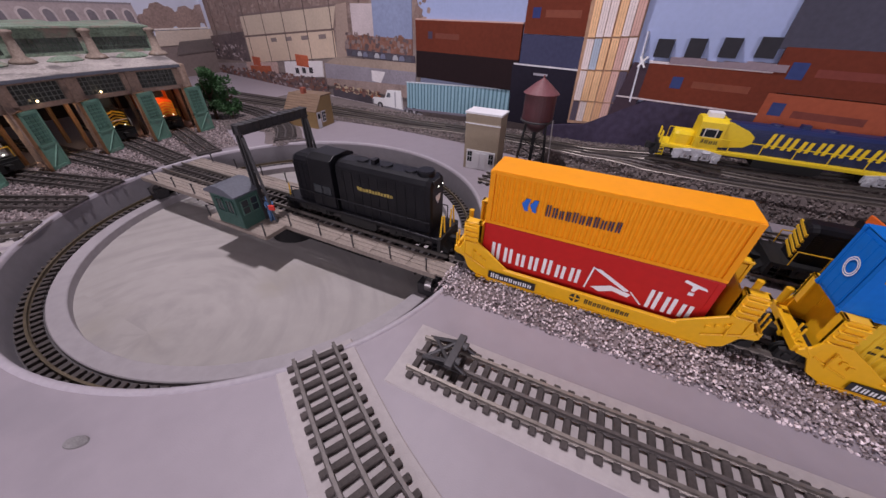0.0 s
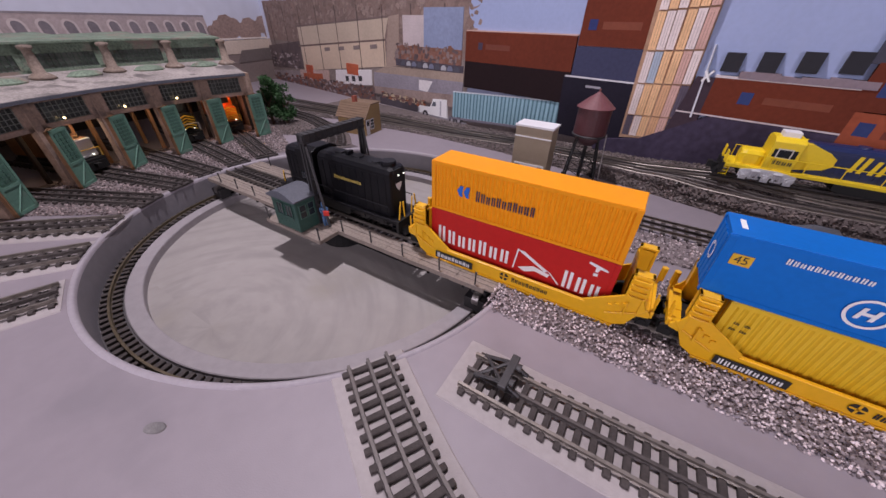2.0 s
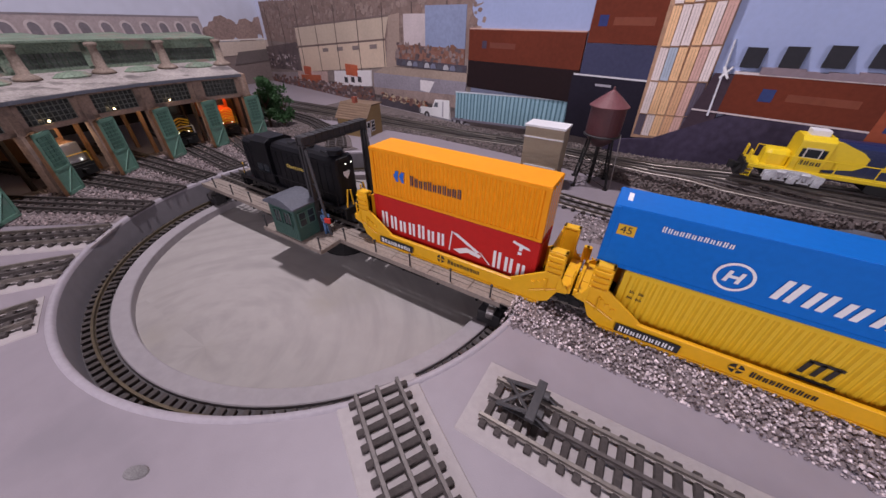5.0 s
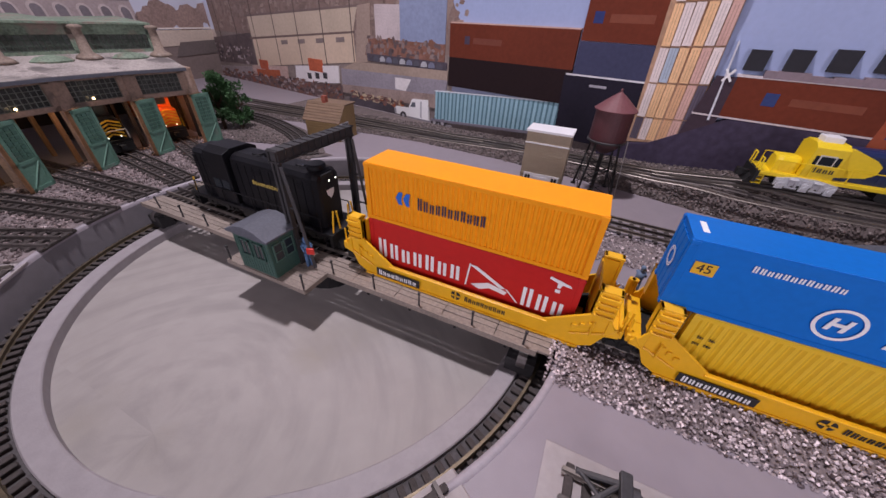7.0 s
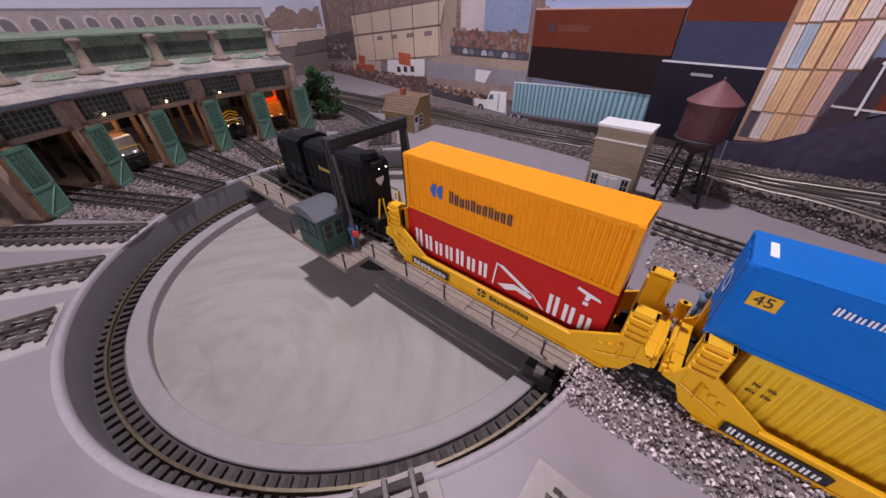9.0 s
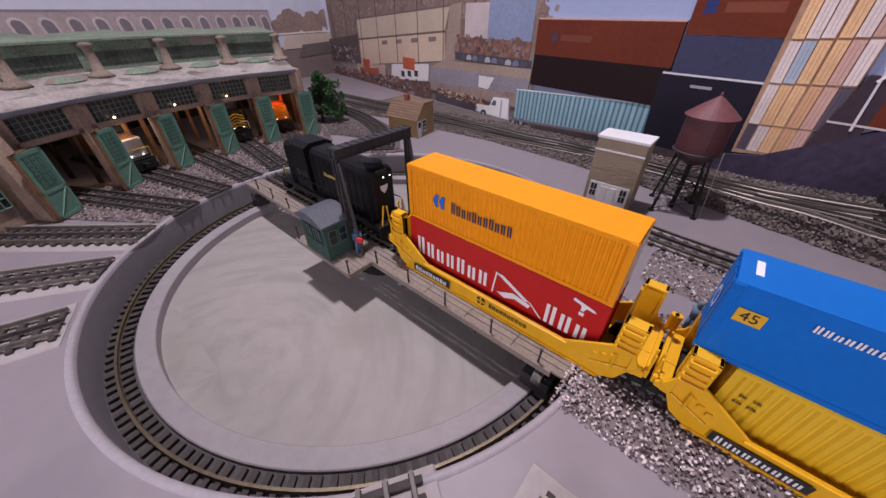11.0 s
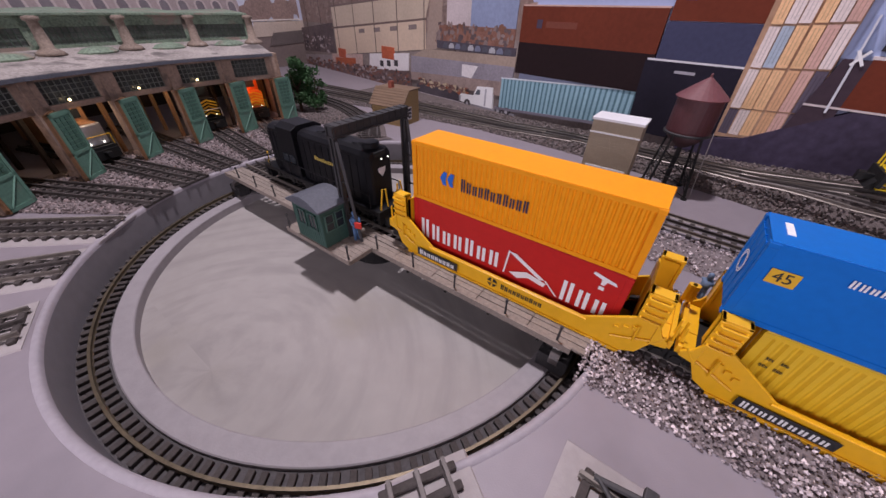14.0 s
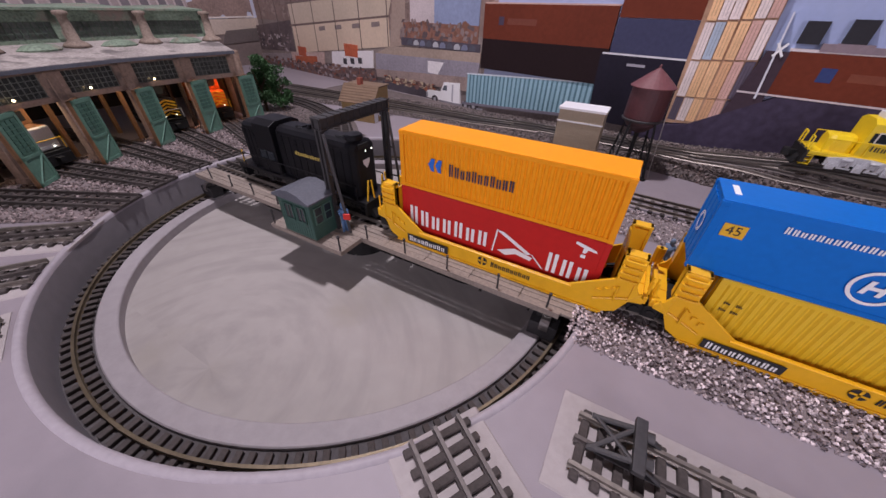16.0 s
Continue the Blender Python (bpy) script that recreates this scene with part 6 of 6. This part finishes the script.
print_("printed_building", [(-1.023, 0.080), (-0.361, 0.150), (-0.363, 0.234), (-1.018, 0.182)], (0.52, 0.41, 0.31), vary=0.10)
print_("printed_roof", [(-1.04, 0.181), (-0.355, 0.234), (-0.355, 0.240), (-1.04, 0.188)], (0.14, 0.10, 0.09))
print_("printed_roof", [(-1.04, 0.259), (-0.325, 0.303), (-0.325, 0.309), (-1.04, 0.266)], (0.16, 0.12, 0.11))
print_("printed_wall_end", [(-0.361, 0.150), (-0.285, 0.158), (-0.275, 0.312), (-0.333, 0.306)], (0.30, 0.23, 0.19), vary=0.2)
for i in range(4):
    u = -0.80 + 0.115 * i
    print_("printed_window", [(u, 0.176 + 0.009 * i), (u + 0.045, 0.180 + 0.009 * i), (u + 0.045, 0.194 + 0.009 * i), (u, 0.190 + 0.009 * i)], (0.20, 0.16, 0.15))
for i in range(9):
    quad("printed_pole", -1.3 + 0.155 * i, -1.2965 + 0.155 * i, 0.08, 0.34, (0.10, 0.075, 0.07))
quad("printed_block", -0.255, -0.150, 0.205, 0.31, (0.46, 0.40, 0.40), vary=0.25, scale=60)
quad("printed_block", -0.150, 0.02, 0.225, 0.33, (0.22, 0.26, 0.38), vary=0.15)
quad("printed_block", -0.29, 0.02, 0.178, 0.225, (0.20, 0.10, 0.075), vary=0.45, scale=80)
speckle("printed_shrubs", -0.30, 0.02, 0.178, 0.228, 90, 0.004, 0.012, [(0.17, 0.085, 0.06), (0.11, 0.08, 0.08), (0.21, 0.16, 0.15)], flat=0.8)
quad("printed_block", -0.30, 0.03, 0.160, 0.182, (0.07, 0.06, 0.075), vary=0.3)
for i in range(10):
    u = -0.27 + 0.029 * i
    c = ((0.08, 0.08, 0.10), (0.36, 0.36, 0.38), (0.15, 0.16, 0.22))[i % 3]
    print_("printed_car", [(u, 0.163), (u + 0.024, 0.164), (u + 0.024, 0.171), (u + 0.018, 0.178), (u + 0.007, 0.178), (u, 0.171)], c)
print_("printed_verge", [(-0.44, 0.124), (0.035, 0.134), (0.035, 0.162), (-0.36, 0.152)], (0.30, 0.235, 0.19), vary=0.2)
print_("printed_wall", [(-0.445, 0.070), (0.03, 0.095), (0.035, 0.137), (-0.442, 0.125)], (0.24, 0.22, 0.25), vary=0.25, scale=50)
print_("printed_tarp", [(-0.175, 0.090), (-0.13, 0.088), (-0.105, 0.125), (-0.175, 0.124)], (0.58, 0.55, 0.55))
print_("printed_verge", [(-0.445, 0.045), (0.03, 0.055), (0.03, 0.096), (-0.445, 0.072)], (0.25, 0.19, 0.17), vary=0.35, scale=60)
print_("printed_wagon", [(-1.42, 0.0), (-1.09, 0.015), (-1.08, 0.072), (-1.41, 0.048)], (0.26, 0.22, 0.22), vary=0.3)
print_("printed_wagon", [(-1.08, 0.018), (-0.80, 0.040), (-0.79, 0.100), (-1.07, 0.079)], (0.46, 0.33, 0.29), vary=0.35)
print_("printed_wagon", [(-1.04, 0.030), (-0.85, 0.045), (-0.85, 0.080), (-1.04, 0.066)], (0.36, 0.10, 0.05), vary=0.35)
print_("printed_wagon", [(-0.74, 0.043), (-0.462, 0.073), (-0.457, 0.131), (-0.727, 0.108)], (0.66, 0.63, 0.63), vary=0.10)
for u in (-0.640, -0.590, -0.540):
    z = 0.052 + (u + 0.74) * 0.108
    print_("printed_letter", [(u + 0.018 * math.cos(a), z + 0.017 + 0.015 * math.sin(a)) for a in [math.pi / 4 + math.pi / 2 * q for q in range(4)]], (0.05, 0.045, 0.05))
quad("printed_box", -0.635, -0.550, 0.100, 0.142, (0.40, 0.10, 0.05), vary=0.25)
quad("printed_box", -1.00, -0.935, 0.072, 0.108, (0.36, 0.09, 0.05), vary=0.25)
rnd = random.Random(12)
print_("printed_siding", [(-1.45, -0.03), (-0.45, 0.0), (-0.445, 0.068), (-1.45, 0.016)], (0.14, 0.10, 0.10), vary=0.4, scale=90)
speckle("printed_scrap", -1.40, -0.46, -0.022, 0.035, 420, 0.004, 0.020, [(0.22, 0.075, 0.05), (0.07, 0.05, 0.05), (0.28, 0.23, 0.23), (0.12, 0.08, 0.075), (0.17, 0.095, 0.075)], rise=0.030, flat=0.4)
print_("printed_barge", [(-0.41, 0.004), (-0.12, 0.012), (-0.12, 0.040), (-0.41, 0.036)], (0.065, 0.055, 0.065), vary=0.3)
speckle("printed_scrap", -0.40, -0.14, 0.030, 0.050, 130, 0.003, 0.012, [(0.26, 0.09, 0.05), (0.09, 0.06, 0.06), (0.40, 0.32, 0.22), (0.16, 0.09, 0.08)], flat=0.5)
quad("printed_road", -0.43, 0.06, -0.04, 0.008, (0.40, 0.355, 0.37), vary=0.12)
CABW = (0.74, 0.73, 0.75)
print_("printed_cab", [(-0.178, 0.012), (-0.105, 0.010), (-0.105, 0.040), (-0.170, 0.037), (-0.178, 0.031)], CABW, vary=0.05)
print_("printed_cab", [(-0.115, 0.010), (-0.030, 0.010), (-0.034, 0.074), (-0.100, 0.069), (-0.113, 0.044)], CABW, vary=0.05)
print_("printed_window", [(-0.108, 0.044), (-0.086, 0.045), (-0.086, 0.060), (-0.098, 0.060)], (0.10, 0.11, 0.13))
quad("printed_shade", -0.066, -0.059, 0.015, 0.066, (0.36, 0.35, 0.38))
quad("printed_grille", -0.180, -0.172, 0.014, 0.030, (0.25, 0.25, 0.27))
quad("printed_chassis", -0.12, 0.06, 0.006, 0.012, (0.20, 0.19, 0.21))
for u in (-0.140, -0.006, 0.026, 0.330, 0.362):
    z = 0.011 + max(0.0, u) * 0.09
    print_("printed_wheel", [(u + 0.014 * math.cos(a), z + 0.013 * math.sin(a)) for a in [2 * math.pi * i / 14 for i in range(14)]], (0.05, 0.045, 0.05))
    print_("printed_hub", [(u + 0.006 * math.cos(a), z + 0.006 * math.sin(a)) for a in [2 * math.pi * i / 10 for i in range(10)]], (0.30, 0.29, 0.31))
print_("printed_chassis", [(-0.02, 0.014), (0.40, 0.044), (0.40, 0.051), (-0.02, 0.021)], (0.16, 0.15, 0.18))
quad("printed_stack", 0.04, 0.392, 0.125, 0.20, RUSTDK)
quad("printed_container", 0.04, 0.392, 0.198, 0.275, RUST, lean=-0.002)
quad("printed_edge", 0.04, 0.392, 0.274, 0.277, (0.45, 0.30, 0.25))
quad("printed_letter_bar", 0.115, 0.20, 0.232, 0.245, (0.14, 0.045, 0.03))
quad("printed_mark", 0.088, 0.104, 0.230, 0.248, (0.06, 0.045, 0.07))
quad("printed_container", 0.395, 0.55, 0.255, 0.36, RUST)
quad("printed_letter_bar", 0.445, 0.53, 0.288, 0.302, (0.16, 0.05, 0.03))
quad("printed_mark", 0.412, 0.432, 0.286, 0.306, (0.03, 0.04, 0.13))
quad("printed_container", 0.395, 0.556, 0.19, 0.254, SLATEB)
quad("printed_container", 0.385, 0.565, 0.045, 0.189, NAVYG, lean=-0.008)
quad("printed_edge", 0.380, 0.552, 0.188, 0.1915, (0.55, 0.54, 0.56))
quad("printed_letter_bar", 0.440, 0.478, 0.169, 0.174, (0.28, 0.27, 0.30))
TAN, TANDK, PALE, PINK, BLUEPALE, GLOOM = (0.66, 0.42, 0.23), (0.54, 0.32, 0.18), (0.62, 0.54, 0.51), (0.50, 0.32, 0.27), (0.34, 0.40, 0.47), (0.09, 0.075, 0.10)
print_("printed_stack_back", [(0.556, 0.070), (0.668, 0.085), (0.655, 0.42), (0.540, 0.42)], (0.34, 0.215, 0.14), vary=0.3)
ROWS = ((0.078, 0.124), (0.126, 0.190), (0.193, 0.252), (0.255, 0.32), (0.323, 0.42))
CELLS = ((GLOOM, PALE, TAN, TANDK, PINK, GLOOM), (PALE, TAN, TAN, TANDK, PINK, GLOOM), (PALE, BLUEPALE, TAN, TAN, PINK, PALE), (TAN, PALE, PALE, TAN, PALE, PINK), (PALE, TAN, PALE, TAN, TAN, PINK))
for (z0, z1), row in zip(ROWS, CELLS):
    for i, c in enumerate(row):
        u0 = 0.558 + 0.0172 * i + (0.002 if i > 2 else 0)
        l0, l1 = 0.012 * (0.2 - z0) - 0.02 * max(0, z0 - 0.2), 0.012 * (0.2 - z1) - 0.02 * max(0, z1 - 0.2)
        print_("printed_stack_end", [(u0 + l0, z0 + 0.006 * i / 5), (u0 + l0 + 0.0154, z0 + 0.007 * i / 5), (u0 + l1 + 0.0154, z1 + 0.007 * i / 5), (u0 + l1, z1 + 0.006 * i / 5)], c, vary=0.2, scale=90)
        for q in (0.3, 0.62):
            print_("printed_lock_bar", [(u0 + l0 + 0.0154 * q, z0 + 0.007), (u0 + l0 + 0.0154 * q + 0.0012, z0 + 0.007), (u0 + l1 + 0.0154 * q + 0.0012, z1), (u0 + l1 + 0.0154 * q, z1)], tuple(v * 0.72 for v in c))
print_("printed_shade", [(0.642, 0.070), (0.700, 0.080), (0.700, 0.215), (0.668, 0.215)], (0.045, 0.030, 0.040))
print_("printed_floor", [(0.50, -0.02), (1.2, 0.0), (1.2, 0.155), (0.72, 0.148), (0.60, 0.075), (0.50, 0.055)], (0.048, 0.038, 0.066), vary=0.35, scale=20)
for i in range(6):
    quad("printed_window", 0.701 + 0.055 * i, 0.730 + 0.055 * i, 0.228 + 0.0035 * i, 0.259 + 0.0035 * i, (0.025, 0.025, 0.03))
quad("printed_container", 0.700, 0.925, 0.150, 0.218, RUST)
quad("printed_edge", 0.698, 0.925, 0.217, 0.221, (0.55, 0.50, 0.50))
quad("printed_edge", 0.655, 0.925, 0.147, 0.150, (0.50, 0.44, 0.44))
quad("printed_letter_bar", 0.79, 0.885, 0.180, 0.192, (0.16, 0.045, 0.03))
quad("printed_mark", 0.752, 0.772, 0.176, 0.197, (0.03, 0.045, 0.13))
quad("printed_stack", 0.895, 1.6, 0.255, 0.60, (0.055, 0.055, 0.075))
quad("printed_container", 0.905, 1.2, 0.188, 0.257, RUST)
quad("printed_letter_bar", 0.962, 1.06, 0.216, 0.228, (0.15, 0.04, 0.03))
quad("printed_mark", 0.925, 0.948, 0.210, 0.236, (0.03, 0.045, 0.13))
quad("printed_container", 0.915, 1.2, 0.12, 0.186, (0.26, 0.065, 0.032))
quad("printed_mark", 0.928, 0.948, 0.150, 0.172, (0.03, 0.045, 0.13))
quad("printed_letter_bar", 0.962, 1.06, 0.150, 0.162, (0.14, 0.04, 0.03))
for i in range(10):
    quad("printed_shrub", 0.735 + 0.018 * i, 0.76 + 0.018 * i, 0.219, 0.227 + 0.006 * rnd.random(), (0.20, 0.16, 0.18))
print_("printed_signal", [(0.685, 0.140), (0.6885, 0.140), (0.678, 0.270), (0.6755, 0.270)], (0.50, 0.51, 0.55))
print_("printed_signal", [(0.6770, 0.209), (0.6800, 0.207), (0.6935, 0.226), (0.6905, 0.228)], (0.68, 0.68, 0.70))
print_("printed_signal", [(0.6905, 0.207), (0.6935, 0.209), (0.6800, 0.228), (0.6770, 0.226)], (0.68, 0.68, 0.70))
# ribbed teal container of the printed lorry
for i in range(30):
    u = -0.006 + 0.0134 * i
    lo, hi = 0.022 + 0.0010 * i, 0.104 + 0.0008 * i
    quad("printed_rib", u, u + 0.0080, lo, hi, (0.22, 0.36, 0.42) if i % 2 else (0.25, 0.40, 0.46), vary=0.08, layer=9)
    quad("printed_rib", u + 0.0080, u + 0.0134, lo, hi, (0.085, 0.165, 0.20), vary=0.08, layer=9)
print_("printed_edge", [(-0.008, 0.103), (0.398, 0.127), (0.398, 0.130), (-0.008, 0.106)], (0.50, 0.55, 0.58), layer=10)

# left part of the mural, behind the roundhouse
side = part("backdrop_side", (lambda b: (bx(b, -1.6, 1.2, 0.0, 0.03, -0.06, 0.75), b)[1])(bmesh.new()), mat("backdrop_side_haze", (0.52, 0.54, 0.63), 0.85, vary=0.08, scale=6), None, m=pose(-1.4521, 0.0011, 0, 0, 0, 95.05))
tagged(side, "flat mural of an arcaded stone building and pale sky", "backdrop", kind="structure")


def side_print(name, pts, colour, layer=1.0, vary=0.2):
    bm = bmesh.new()
    prism(bm, [(1.063 * u - 0.136 * z, z * 1.017 - 0.0055) for u, z in pts], -0.0008 * layer, 0.0004)
    return part(name, bm, mat("side_%02d_%02d" % (int(colour[0] * 99), int(colour[2] * 99)), tuple(min(0.8, q * 1.3) for q in colour), 0.85, vary=vary, scale=30), side)


ARC = 0.296
side_print("printed_arcade", [(-1.2, 0.0), (0.62, 0.0), (0.62, ARC), (-1.2, ARC)], (0.27, 0.225, 0.22))
side_print("printed_cornice", [(-1.2, ARC), (0.62, ARC), (0.62, ARC + 0.006), (-1.2, ARC + 0.006)], (0.17, 0.15, 0.16), 2)
side_print("printed_yard", [(0.62, 0.0), (1.2, 0.0), (1.2, 0.17), (0.62, 0.15)], (0.16, 0.125, 0.115), 1)
for i in range(14):
    u, r = 0.64 + 0.04 * i, 0.03 + 0.012 * ((i * 7) % 3)
    side_print("printed_tree", [(u + r * math.cos(a), 0.235 + 0.01 * (i % 4) + r * math.sin(a)) for a in [2 * math.pi * q / 9 for q in range(9)]], (0.20, 0.14, 0.12), 1 + 0.1 * i, 0.4)
side_print("printed_roofs", [(0.63, 0.14), (1.2, 0.15), (1.2, 0.205), (0.66, 0.20)], (0.42, 0.35, 0.29), 4)
side_print("printed_roofs", [(0.70, 0.10), (1.0, 0.11), (1.0, 0.165), (0.74, 0.155)], (0.11, 0.09, 0.085), 5)
side_print("printed_roofs", [(0.62, 0.203), (1.2, 0.208), (1.2, 0.214), (0.64, 0.209)], (0.55, 0.50, 0.46), 5)
for i in range(28):
    c = -1.14 + 0.064 * i
    side_print("printed_arch", [(c + 0.021 * math.cos(a), 0.262 + 0.021 * math.sin(a)) for a in [math.pi * q / 10 for q in range(11)]] + [(c - 0.021, 0.22), (c + 0.021, 0.22)], (0.36, 0.31, 0.30), 2)
    side_print("printed_opening", [(c + 0.014 * math.cos(a), 0.262 + 0.014 * math.sin(a)) for a in [math.pi * q / 10 for q in range(11)]] + [(c - 0.014, 0.22), (c + 0.014, 0.22)], (0.13, 0.115, 0.125), 3)

# ---------- the room that closes the place ----------
room = bmesh.new()
for dims in ((-2.6, 2.6, -2.4, -2.35, -0.1, 2.2), (2.55, 2.6, -2.35, 2.0, -0.1, 2.2), (-2.6, -2.55, -2.35, 2.0, -0.1, 2.2), (-2.6, 2.6, 2.0, 2.05, -0.1, 2.2)):
    bx(room, *dims)
tagged(part("room_wall", room, mat("warm_room_wall", (0.50, 0.44, 0.40), 0.85, vary=0.06, scale=4), None), "plain warm-grey walls of the hobby room", "wall", kind="structure")
ceil = bmesh.new()
bx(ceil, -2.6, 2.6, -2.4, 2.05, 2.2, 2.25)
tagged(part("ceiling", ceil, mat("white_ceiling", (0.7, 0.68, 0.66), 0.9, vary=0.05, scale=4), None), "plain white ceiling of the hobby room", "ceiling", kind="structure")


# ---------- movement ----------
def motions():
    shift = [(0.0, 0.280), (0.5, 0.243), (1.0, 0.201), (1.5, 0.160), (2.0, 0.120), (2.5, 0.084), (3.0, 0.050), (3.5, 0.025), (4.0, 0.010), (4.5, 0.003), (5.0, 0.001), (5.5, 0.0), (16.0, 0.0)]
    # the second car runs a little behind until the coupler slack closes
    slack = {0.0: 0.022, 0.5: 0.020, 1.0: 0.018, 1.5: 0.014, 2.0: 0.010, 2.5: 0.007, 3.0: 0.005, 3.5: 0.0035, 4.0: 0.002, 4.5: 0.001}
    for thing in (car1, hapag, hamburg, loco):
        p = thing.matrix_basis.translation.copy()
        walk(thing, [(t, pose(p.x + d, p.y, p.z)) for t, d in shift])
    for thing in (car2, blue, lemon):
        p = thing.matrix_basis.translation.copy()
        walk(thing, [(t, pose(p.x + d + slack.get(t, 0.0), p.y, p.z)) for t, d in shift])


motions()
